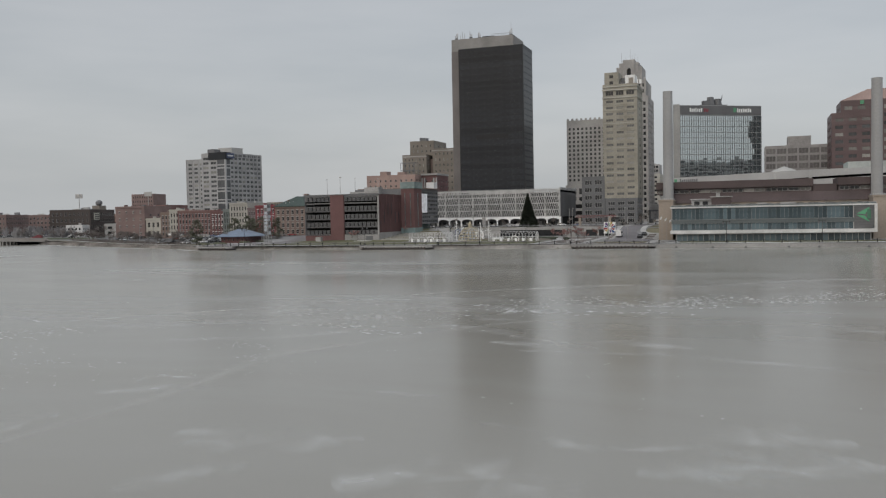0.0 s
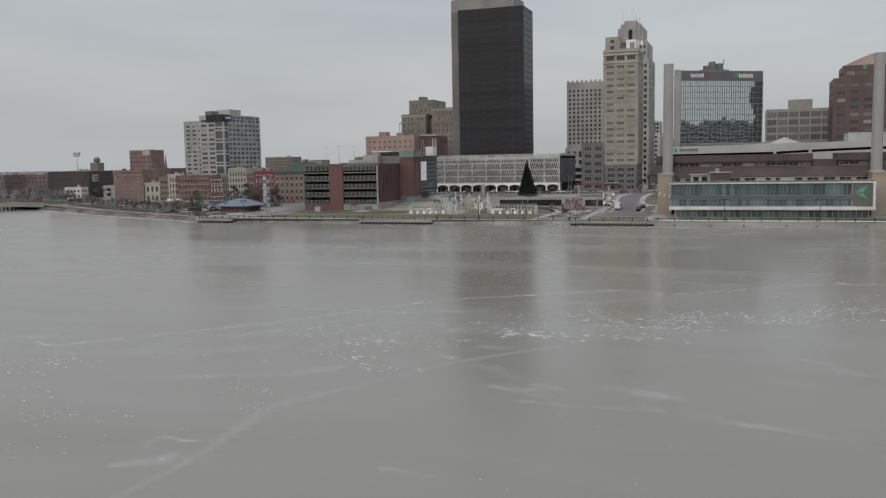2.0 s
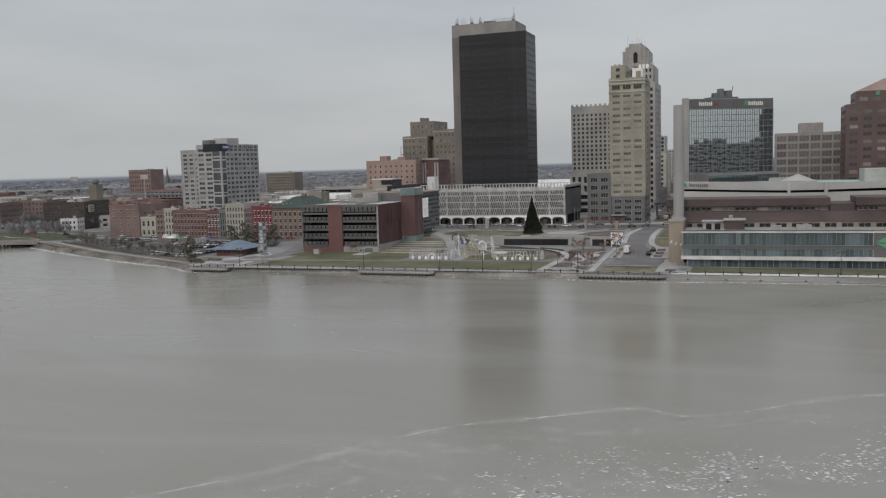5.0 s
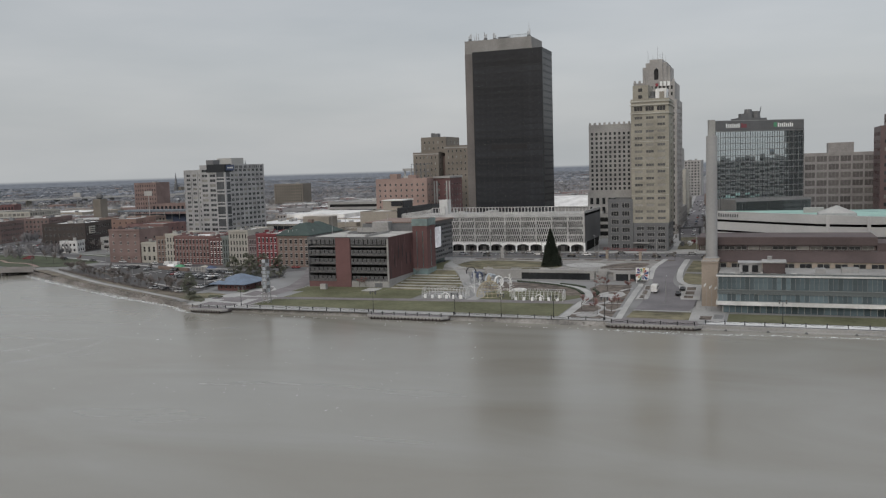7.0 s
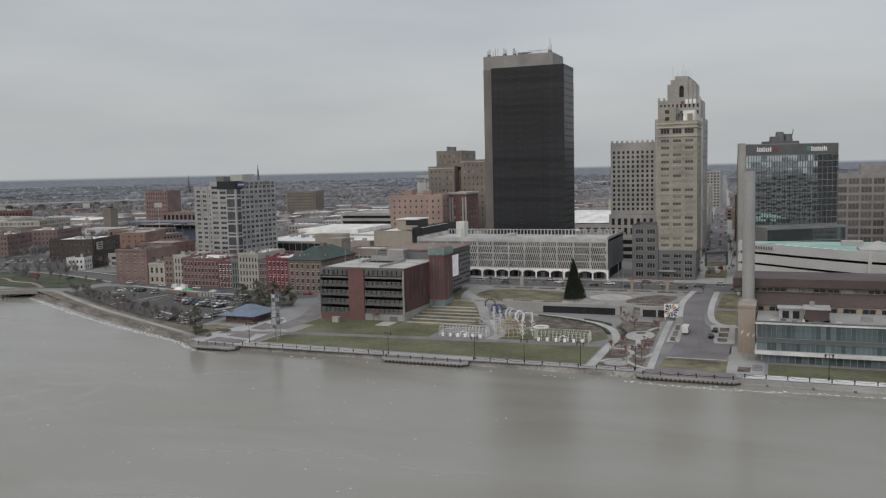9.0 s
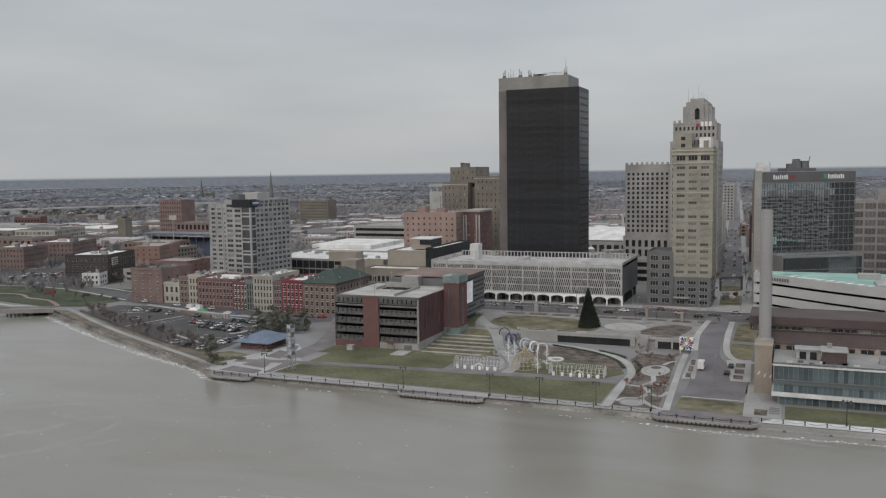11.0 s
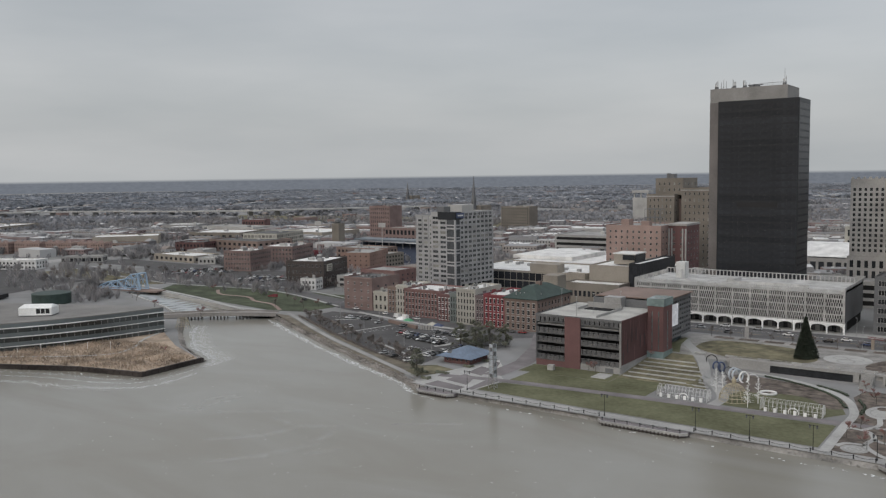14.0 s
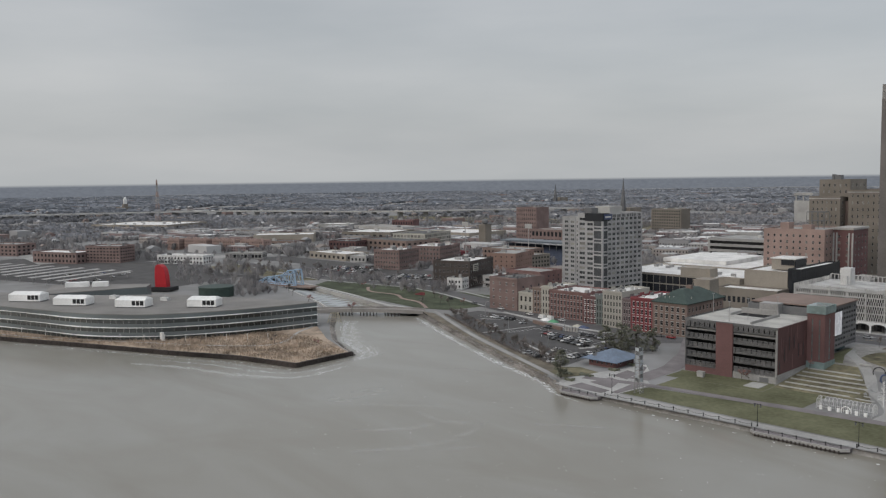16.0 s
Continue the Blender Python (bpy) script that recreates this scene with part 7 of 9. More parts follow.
for k in range(12):
    a0, a1 = 6.28319 * k / 12, 6.28319 * (k + 0.8) / 12
    r = 2.3 if k % 2 else 2.9
    pts = [(0.4 * math.cos(a0), 3.8 + 0.4 * math.sin(a0))] + [(max(-2.5, min(2.5, r * math.cos(a))), 3.8 + max(-2.5, min(2.5, r * math.sin(a)))) for a in (a0, a1)]
    tri = MB()
    tri.poly([(x, -0.03, z) for x, z in pts])
    part("triangle", tri, QUILT[k % 5], t)
tagged(part("transformer_box", MB().box(-1.3, 1.3, -1, 1, 0, 2.0).box(-1.4, 1.4, -1.1, 1.1, 2.0, 2.15), PALE, None, "", pose(-46.5, 54, 2.3)), "pale steel transformer cabinet on the lawn", "cabinet")
tagged(part("loading_ramp", MB().box(-3, 3, -9, 0, 0, 0.4), PALE, None, "", pose(-24, 59.4, 2.25)), "pale concrete loading apron", "apron")
t = thing("info_pylon", "slim grey street sign pylon", "sign", 7, 141, 6.5)
part("panel", MB().box(-0.9, 0.9, -0.2, 0.2, 0, 5.5), RESGREY, t)
for k in range(5):
    loo = part("portable_toilet", MB().box(-0.55, 0.55, -0.55, 0.55, 0, 2.1).box(-0.5, 0.5, -0.5, 0.5, 2.1, 2.35), RESGREY, None, "", pose(-145 + 1.6 * k, 96.0 + 0.2 * k, gz(-142, 96)))
    tagged(loo, "pale grey portable toilet at the works", "portable toilet", "portable toilets")
tagged(part("site_hoarding", MB().prism([(-173, 103), (-148, 95.2), (-147.6, 96.4), (-172.6, 104.2)], 2.5, 5.0), BRICKBRN), "brown brick site wall beside the parking lot", "hoarding")
r6 = random.Random(11)
for x, y, m, nm in ((-142, 107, BLUEGLASS, "blue"), (-147, 108.5, CREAM, "tan"), (-166, 112, GREENSIGN, "green"), (-173, 114, WHITEPAINT, "white")):
    b, n = MB(), 9
    for iy in range(n):
        for ix in range(n):
            u, v = ix / (n - 1) * 2 - 1, iy / (n - 1) * 2 - 1
            b.v.append((2.8 * u, 1.6 * v, max(0.0, 1.6 * (1 - max(abs(u), abs(v)) ** 3) * (0.7 + 0.3 * r6.random()))))
    for iy in range(n - 1):
        for ix in range(n - 1):
            k = iy * n + ix
            b.f.append((k, k + 1, k + n + 1, k + n))
            b.m.append(0)
    tagged(part("covered_pile", b, m, None, "", pose(x, y, gz(x, y))), nm + " tarpaulin over building materials by the row", "tarpaulin")
rng = random.Random(3)

# ---- parked vehicles
def car_parts():
    body = MB()
    prof = [(-2.2, 0.35), (2.2, 0.35), (2.25, 0.75), (1.2, 0.95), (-1.9, 0.98), (-2.25, 0.8)]
    for (x0, z0), (x1, z1) in zip(prof, prof[1:] + prof[:1]):
        body.poly([(x0, -0.9, z0), (x0, 0.9, z0), (x1, 0.9, z1), (x1, -0.9, z1)])
    body.poly([(x, -0.9, z) for x, z in prof])
    body.poly([(x, 0.9, z) for x, z in prof[::-1]])
    body.box(-1.35, 0.35, -0.68, 0.68, 1.42, 1.5)
    cab = MB().prism([(-1.8, -0.82), (1.15, -0.82), (1.15, 0.82), (-1.8, 0.82)], 0.94, 1.42, 0, [(-1.35, -0.68), (0.4, -0.68), (0.4, 0.68), (-1.35, 0.68)])
    wheel = MB()
    ring = [(0.33 * math.cos(6.283 * i / 10), 0.33 * math.sin(6.283 * i / 10)) for i in range(10)]
    n = len(wheel.v)
    wheel.v += [(x, -0.1, z) for x, z in ring] + [(x, 0.1, z) for x, z in ring]
    wheel.f += [(i, (i + 1) % 10, 10 + (i + 1) % 10, 10 + i) for i in range(10)] + [tuple(range(10)), tuple(range(19, 9, -1))]
    wheel.m += [0] * 12
    return body, cab, wheel


CAB, BODY, WHEEL = car_parts()[1], car_parts()[0], car_parts()[2]
cab_me, wheel_me = CAB.mesh("cabin_glass", CARGLASS), WHEEL.mesh("wheel", TYRE)
CARS = []
NAMES = ("white", "black", "silver", "dark grey", "red", "dark blue")
for k, paint in enumerate(PAINTS):
    c = thing("car", NAMES[k] + " parked car", "car", 0, 0, -50, 0, "parked cars")
    part("body", BODY, paint, c)
    part("cabin_glass", cab_me, None, c)
    for x in (-1.4, 1.4):
        for y in (-0.82, 0.82):
            part("wheel", wheel_me, None, c, "", pose(x, y, 0.33))
    CARS.append(c)
rc = random.Random(21)


def avenue(y):
    """The middle of the avenue inland."""
    return 86.5 - 0.0575 * (y - 279)


USED = set()


def park(x, y, turn, where, z=None, k=None):
    k = rc.choice((0, 0, 0, 1, 1, 1, 2, 2, 2, 3, 3, 3, 0, 1, 2, 3, 4, 5)) if k is None else k
    zz = gz(x, y) + 0.13 if z is None else z
    label = NAMES[k] + " car " + where
    if k not in USED:
        USED.add(k)
        c = CARS[k]
        c.matrix_basis = pose(x, y, zz, 0, 0, turn)
    else:
        c = copy_thing(CARS[k], pose(x, y, zz, 0, 0, turn))
    tagged(c, label)


LOTS = "parked in the riverside lot"
for x0, y0, x1, y1, n, fill in ((-151, 84, -118, 79, 12, 0.95), (-140, 76.5, -114, 71, 11, 0.95), (-206, 103, -184, 104, 8, 0.7), (-132, 44, -105, 34.5, 10, 0.35), (-106, 46, -101, 70, 9, 0.8), (-124, 57, -113, 53, 4, 0.7), (-178, 99, -174, 98, 1, 1), (-160, 98, -155, 97, 2, 1), (-133, 92, -115, 89, 7, 0.85), (-196, 88, -178, 80, 6, 0.2)):
    for k in range(n):
        if rc.random() < fill:
            t = (k + 0.5) / n
            park(x0 + (x1 - x0) * t, y0 + (y1 - y0) * t, math.degrees(math.atan2(y1 - y0, x1 - x0)) + 90 + rc.choice((0, 180)) + rc.uniform(-3, 3), LOTS)
for k in range(22):
    park(-27 + 8.2 * k + rc.uniform(-1.5, 1.5), rc.choice((149.5, 156, 164.5)), 0 if k % 2 else 180, "on the street behind the park")
for x, y, w in ((99.8, 58, 90), (100.6, 66, 90)):
    park(x, y, w, "at the edge of the drive", None, 1)
for k in range(40):
    y = 274 + 12 * k + rc.uniform(-4, 4)
    park(avenue(y) + rc.choice((-5.4, -5.4, -2.4, 1.6, 1.6, 5.2)), y, 93.3, "on the avenue inland")
for ox, oy, n, rows_v in ((-484, 178, 17, (3, 14, 20, 32, 38, 50)), (-396, 184, 14, (4, 14, 20, 31))):
    for v in rows_v:
        for k in range(n):
            if rc.random() < 0.72:
                park(ox + 0.95 * 3.1 * k - 0.31 * v, oy + 0.31 * 3.1 * k + 0.95 * v, 108 + rc.uniform(-4, 4) + rc.choice((0, 180)), "in the full lot beyond the creek")
for k in range(7):
    park(-106 + 6.5 * k, 110.5 - 0.1 * k + (8 if k > 4 else 0), 8, "at the kerb by the old row") if k < 3 else None
for k in range(14):
    park(-165 - 9 * k, 118 + 1.8 * k, 168, "on the street before the row") if k % 3 == 0 else None
for row in range(3):
    for k in range(18):
        if rc.random() < 0.4:
            park(-566 - 2.9 * k - 20 * row, 20 + 3.6 * k * (1 - 0.1 * row) - 8 * row, 20, "under the solar canopies")
t = thing("shuttle_bus", "small white shuttle bus on the drive", "bus", 90.8, 62, gz(90.8, 62) + 0.12, 90)
part("body", MB().box(-2.8, 2.2, -1.05, 1.05, 0.45, 2.9).box(2.2, 3.2, -1.0, 1.0, 0.45, 1.5), PAINTS[0], t)
part("cabin_glass", MB().box(-2.2, 2.0, -1.08, -1.051, 1.5, 2.3).box(-2.2, 2.0, 1.051, 1.08, 1.5, 2.3).box(2.201, 2.23, -0.9, 0.9, 1.6, 2.6), CARGLASS, t)
for x in (-1.8, 2.0):
    for y in (-0.95, 0.95):
        part("wheel", wheel_me, None, t, "", pose(x, y, 0.33))
for k, (x, y) in enumerate(((-178, 117), (-172, 116.5))):
    t = thing("white_van", "white panel van at the works", "van", x, y, gz(x, y) + 0.1, 165)
    part("body", MB().box(-2.5, 1.6, -0.95, 0.95, 0.4, 2.4).box(1.6, 2.5, -0.92, 0.92, 0.4, 1.3), PAINTS[0], t)
    part("windscreen", MB().prism([(1.6, -0.85), (2.2, -0.85), (2.2, 0.85), (1.6, 0.85)], 1.3, 2.2, 0, [(1.6, -0.8), (1.65, -0.8), (1.65, 0.8), (1.6, 0.8)]), CARGLASS, t)
    for xx in (-1.6, 1.6):
        for yy in (-0.85, 0.85):
            part("wheel", wheel_me, None, t, "", pose(xx, yy, 0.33))

# ---- trees
def limb(b, tw, p, d, L, r, depth, rg):
    q = p + d * L
    b.rod(p, q, r, r * 0.62, 5 if depth > 1 else 4)
    if depth == 0:
        for _ in range(12):
            v = (d + Vector((rg.uniform(-1, 1), rg.uniform(-1, 1), rg.uniform(-0.2, 0.9)))).normalized()
            s = p.lerp(q, rg.uniform(0.2, 1))
            tw.rod(s, s + v * L * rg.uniform(0.7, 1.3), 0.024, 0.010, 3)
        return
    for k in range(3 if depth > 1 else 4):
        v = (d * 0.9 + Vector((rg.uniform(-1, 1), rg.uniform(-1, 1), rg.uniform(-0.1, 0.6)))).normalized()
        limb(b, tw, p.lerp(q, rg.uniform(0.55, 1)), v, L * rg.uniform(0.6, 0.8), r * 0.55, depth - 1, rg)


BARE = []
for k, tw_m in enumerate((TWIG, TWIG, TWIGRED)):
    rg, b, tw = random.Random(40 + k), MB(), MB()
    limb(b, tw, Vector((0, 0, 0)), Vector((0.03, 0.02, 1)), 2.6, 0.12, 3, rg)
    BARE.append((b.mesh("trunk", BARK), tw.mesh("crown", tw_m)))
rt = random.Random(77)


def bare_tree(x, y, h, label, k=None, group="bare trees"):
    k = rt.choice((0, 1)) if k is None else k
    t = thing("bare_tree", label, "tree", x, y, gz(x, y) - 0.05, rt.uniform(0, 360), group)
    t.scale = (h / 7.2,) * 3
    part("trunk", BARE[k][0], None, t)
    part("crown", BARE[k][1], None, t)
    return t


for k in range(58):
    s = k / 57
    x, y = lerp(s, (0, 0.3, 0.62, 1), (-228, -190, -145, -102)), lerp(s, (0, 0.3, 0.62, 1), (93.5, 73, 49, 31))
    bare_tree(x + rt.uniform(-3, 3), y + rt.uniform(-1, 5), rt.uniform(4.8, 7.6), "small bare winter tree above the river bank")
for x, y in ((-176, 70), (-172, 79), (-168, 92), (-140, 58), (-127, 52), (-114, 48), (-113, 68), (-113, 86), (-200, 98)):
    bare_tree(x, y, rt.uniform(3.5, 5.5), "bare tree on a parking lot island")
for x, y in ((66, 73), (73, 33), (81, 65), (82.5, 27), (81.5, 20), (66, 84), (79, 72), (71, 22), (72, 67), (80, 40), (78, 13), (-31, 57), (-28, 57), (-16, 84)):
    bare_tree(x, y, rt.uniform(4, 6.5), "small reddish bare tree in the planting beds", 2, "garden trees")
for k in range(12):
    bare_tree(-8 + 9 * k, 137 + rt.uniform(-1, 1), rt.uniform(4, 6), "small bare street tree")
for k in range(10):
    bare_tree(avenue(186 + 22 * k) - 8.5 + 17 * (k % 2), 186 + 22 * k, rt.uniform(6, 9), "bare street tree on the avenue")
for x, y, h in ((-211, -13, 5), (-233, -22, 6), (-330, -84, 6), (-276, 60, 9), (-329, 67, 8), (-316, 140, 6), (-300, 150, 6), (-284, 136, 6), (-345, 150, 7), (-262, 120, 7), (-250, 116, 7), (-245, 124, 6), (-270, 112, 6), (-360, 138, 6), (-300, -66, 5), (-262, -46, 5), (-385, 90, 8), (-395, 80, 7), (-372, 84, 7)):
    bare_tree(x, y, h, "bare tree near the creek and spit", rt.choice((0, 1, 2)))
for k in range(30):
    x, y = rt.uniform(-460, -250), rt.uniform(176, 260)
    bare_tree(x, y, rt.uniform(6, 10), "bare winter tree among the blocks beyond the creek")
for k in range(20):
    x = rt.uniform(-560, -430)
    bare_tree(x, rt.uniform(105, 190), rt.uniform(7, 11), "bare winter tree along the far lots")


def leafy(name, label, x, y, h, r, m, n, conical, z0=None, seed=1):
    """An evergreen: a trunk, limbs and many small tufts with gaps."""
    t = thing(name, label, "tree", x, y, gz(x, y) - 0.05)
    rg, b, c = random.Random(seed), MB(), MB()
    b.rod((0, 0, 0), (0, 0, h * 0.85), 0.28, 0.06, 7)
    for _ in range(n):
        if conical:
            z = h * (1 - rg.random() ** 0.55) * 0.97 + 0.4
            rad = r * (1 - z / (h + 0.3)) * rg.uniform(0.55, 1.05)
        else:
            u = rg.uniform(-1, 1)
            z = h * (0.55 + 0.43 * u)
            rad = r * math.sqrt(max(0.05, 1 - u * u)) * rg.uniform(0.72, 1.1) * (1 + 0.3 * math.sin(7 * u + seed))
        a = rg.uniform(0, 6.28)
        p = Vector((rad * math.cos(a) * (1 + 0.15 * math.sin(3 * a + seed)), rad * math.sin(a), z))
        s = rg.uniform(0.25, 0.6)
        for _ in range(3):
            v = Vector((rg.uniform(-1, 1), rg.uniform(-1, 1), rg.uniform(-0.4, 0.3))).normalized() * s
            w = Vector((-v.y, v.x, s * rg.uniform(-0.45, 0.45))) * 0.5
            c.poly([p - v, p + w, p + v, p - w])
    for _ in range(12):
        z, a = rg.uniform(0.3, 0.7) * h, rg.uniform(0, 6.28)
        b.rod((0, 0, z), (r * 0.7 * math.cos(a), r * 0.7 * math.sin(a), z + 0.1 * h), 0.09, 0.03, 4)
    part("trunk", b, BARK, t)
    part("crown", c, m, t)
    return t


def pine(x, y, h, r, seed, label):
    """A loose pine: clumps of needle tufts on bare limbs, with gaps between."""
    t = thing("evergreen_pine", label, "tree", x, y, gz(x, y) - 0.05, 0, "evergreen pines")
    rg, b, c = random.Random(seed), MB(), MB()
    b.rod((0, 0, 0), (rg.uniform(-0.4, 0.4), rg.uniform(-0.4, 0.4), h * 0.9), 0.26, 0.06, 7)
    for k in range(26):
        f = 0.12 + 0.86 * (k + rg.random()) / 26
        a, q = rg.uniform(0, 6.28), r * (1.05 - 0.75 * f ** 1.6) * rg.uniform(0.35, 1.0)
        p = Vector((q * math.cos(a), q * math.sin(a), h * f))
        b.rod((0, 0, h * f * 0.92), p, 0.08, 0.03, 4)
        s_ = rg.uniform(0.8, 1.5) * (1.1 - 0.4 * f)
        for _ in range(110):
            v = Vector((rg.gauss(0, 0.55), rg.gauss(0, 0.55), rg.gauss(0, 0.34))) * s_
            d = Vector((rg.uniform(-1, 1), rg.uniform(-1, 1), rg.uniform(-0.3, 0.8))).normalized() * rg.uniform(0.25, 0.5)
            w = Vector((-d.y, d.x, rg.uniform(-0.2, 0.2))) * 0.35
            c.poly([p + v - d, p + v + w, p + v + d, p + v - w])
    part("trunk", b, BARK, t)
    part("crown", c, NEEDLE, t)


leafy("christmas_fir", "tall dark cone-shaped fir on the upper lawn", 38.8, 111.5, 17.2, 4.8, FIR, 7000, True)
for k, (x, y, h, r) in enumerate(((-104, 72, 11.5, 5.0), (-98, 76, 12.5, 5.6), (-91, 77, 12, 5.6), (-84.5, 80, 11, 4.8), (-94, 70, 10, 4.2))):
    pine(x, y, h, r, k + 3, "broad dull green pine beside the pavilion")
pine(-86, 15, 11.5, 3.8, 9, "dull green pine on the river walk")
for k, (x, y, w) in enumerate(((-78, 40, 2.2), (-78, 53, 2.0), (-81, 25, 3.0), (-81, 14, 2.2), (-88, 22, 1.8))):
    b = MB()
    rng = random.Random(k)
    for _ in range(26):
        rock(b, rng.uniform(-w, w), rng.uniform(-1, 1), rng.uniform(0.3, 0.8), 0.55)
    tagged(part("shrub", b, NEEDLE, None, "", pose(x, y, 2.3)), "low green shrub by the pavilion", "shrub", "shrubs")
hedge = MB()
rng = random.Random(14)
for (x0, y0), (x1, y1) in zip([(-230, 93), (-181, 67), (-134, 43)], [(-181, 67), (-134, 43), (-103, 31.5)]):
    n = int(math.hypot(x1 - x0, y1 - y0) * 1.6)
    for k in range(n):
        t_ = (k + rng.random()) / n
        x, y = x0 + (x1 - x0) * t_ + rng.gauss(0, 0.4), y0 + (y1 - y0) * t_ + rng.gauss(0, 0.4)
        z, h = gz(x, y), rng.uniform(0.7, 1.7)
        for _ in range(7):
            a = rng.uniform(0, 6.28)
            hedge.rod((x, y, z), (x + 0.6 * math.cos(a), y + 0.6 * math.sin(a), z + h * rng.uniform(0.6, 1)), 0.05, 0.03, 3)
tagged(part("bank_hedge", hedge, TWIG), "ragged bare hedge along the parking lot edge", "hedge", "", "stuff")

# ---- across the creek: the curved glass museum and its grounds
t = thing("science_museum", "long curved museum in bands of sea-green glass", "museum", 0, 0, 2.2)
MUS = smooth([(-640, -210), (-520, -160), (-440, -126), (-392, -105), (-352, -92), (-316, -80), (-288, -60), (-273, -34), (-263, -4), (-258, 22)], 5)
BACK = [(-282, 14), (-315, 0), (-351, -15), (-373, -37), (-400, -62), (-470, -92), (-640, -168)]
for k in range(3):
    z = 4.4 * k
    part("glass_band", MB().prism(MUS + BACK, z + 0.1, z + 2.3), MUSEUMGLASS, t, "sea-green glass band")
    out = []
    for i, (x, y) in enumerate(MUS):
        a, b = MUS[max(i - 1, 0)], MUS[min(i + 1, len(MUS) - 1)]
        n = math.hypot(b[0] - a[0], b[1] - a[1])
        o = 0.8 + 0.8 * math.sin(i * 0.55 + k * 0.5)
        out.append((x + (b[1] - a[1]) / n * o, y - (b[0] - a[0]) / n * o))
    part("white_band", MB().prism(out + BACK, z + 2.3, z + 2.62), WHITEPAINT, t, "white curved floor band")
    part("grey_band", MB().prism(MUS + BACK, z + 2.62, z + 4.5), MUSBAND, t, "grey green spandrel band")
    mu = MB()
    for i, ((x0, y0), (x1, y1)) in enumerate(zip(MUS, MUS[1:])):
        L = math.hypot(x1 - x0, y1 - y0)
        ux, uy = (x1 - x0) / L, (y1 - y0) / L
        for j in range(int(L / 3)):
            s = j * 3.0
            x, y = x0 + ux * s, y0 + uy * s
            mu.prism([(x, y), (x + ux * 0.15, y + uy * 0.15), (x + ux * 0.15 + uy * 0.12, y + uy * 0.15 - ux * 0.12), (x + uy * 0.12, y - ux * 0.12)], z + 0.1, z + 2.3)
    tagged(part("mullions", mu, STEEL, t), "thin steel mullions", "", "", "stuff")
part("roof", MB().prism(MUS + BACK, 13.3, 13.7), MUSROOF, t, "brownish gravel roof")
part("sign_pylon", MB().box(-285, -282, -56, -55, 0, 4.5), WHITEPAINT, t)
for x, y, w, d in ((-389, -83, 19, 9), (-352.5, -72, 19, 9), (-319.5, -53, 17, 9), (-291, -27, 16, 9), (-432, -100, 18, 8), (-480, -124, 18, 8)):
    u = thing("roof_plant_unit", "white rooftop plant unit with dark vents on the museum", "roof unit", x, y, 15.9, 38, "museum roof units")
    casing = part("body", MB().box(-w / 2, w / 2, -d / 2, d / 2, 0.5, 4.2).prism([(-w / 2, -d / 2), (w / 2, -d / 2), (w / 2, d / 2), (-w / 2, d / 2)], 4.2, 5.6, 0, [(-w / 2 + 1, -0.4), (w / 2 - 1, -0.4), (w / 2 - 1, 0.4), (-w / 2 + 1, 0.4)]), WHITEPAINT, u)
    part("duct", MB().box(-w / 2 - 1.6, -w / 2, -d / 4, d / 3, 0.4, 2.6), STEEL, u, "grey duct")
    for k in range(3):
        part("vent", MB().box(w / 2 - 7.4 + 2.3 * k, w / 2 - 5.5 + 2.3 * k, -d / 2 - 0.1, -d / 2, 1.4, 3.8), BLACK, casing, "dark louvred vent")
    part("kerb", MB().box(-w / 2 + 0.3, w / 2 - 0.3, -d / 2 + 0.3, d / 2 - 0.3, 0, 0.5), GRANITE, u)
for x, y, s in ((-352, -42, 3), (-330, -30, 2.4), (-378, -64, 3.2), (-312, -16, 2.2), (-360, -46, 2.6)):
    u = thing("roof_fan", "small pale fan unit on the museum roof", "roof unit", x, y, 15.9, 20)
    part("casing", MB().box(-s, s, -s * 0.6, s * 0.6, 0, 1.8), WHITE, u)
    part("cowl", MB().cyl(0, 0, 1.8, 2.4, s * 0.4, s * 0.3, 10), STEEL, u)
t = thing("museum_rear_wing", "low grey green rear wing of the museum", "museum wing", 0, 0, 2.2)
WING = [(-452, -54), (-438, 10), (-452, 20), (-500, -30)]
part("wall", MB().prism(WING, 0, 8.4), MUSBAND, t, "dark grey green wall")
part("roof", MB().prism(WING, 8.4, 8.9), MUSROOF, t, "brownish gravel roof")
for x, y, w in ((-476, -22, 6.5), (-466, -10, 4.5)):
    part("roof_unit", MB().prism(band([(x - w * 0.6, y - w), (x + w * 0.6, y + w)], 5.0), 8.9, 12.0), WHITEPAINT, t, "white roof unit")
t = thing("red_funnel", "big red curved funnel shape on a black base", "sculpture", -471, 38, 3, 30)
t.scale = (0.74, 0.8, 0.86)
prof = [(-6.5, 0), (6.5, 0), (6.2, 5), (5.6, 10), (4.6, 14), (2.8, 17), (0.2, 18.7), (-2.8, 19.2), (-5.0, 18.4), (-6.2, 16), (-6.6, 10)]
b = MB()
n = len(prof)
rows_ = ((-3.4, 0.93), (-3.0, 1.0), (3.0, 1.0), (3.4, 0.93))
for y, s in rows_:
    b.v += [(x * s, y, 3.2 + z * (0.5 + 0.5 * s)) for x, z in prof]
for r in range(3):
    for k in range(n):
        j = (k + 1) % n
        b.f.append((r * n + k, r * n + j, (r + 1) * n + j, (r + 1) * n + k))
b.f += [tuple(range(n)), tuple(range(4 * n - 1, 3 * n - 1, -1))]
b.m = [0] * len(b.f)
part("funnel", b, REDSTEEL, t)
part("base", MB().box(-11, 13, -7, 7, 0, 3.2), BLACK, t, "black base")
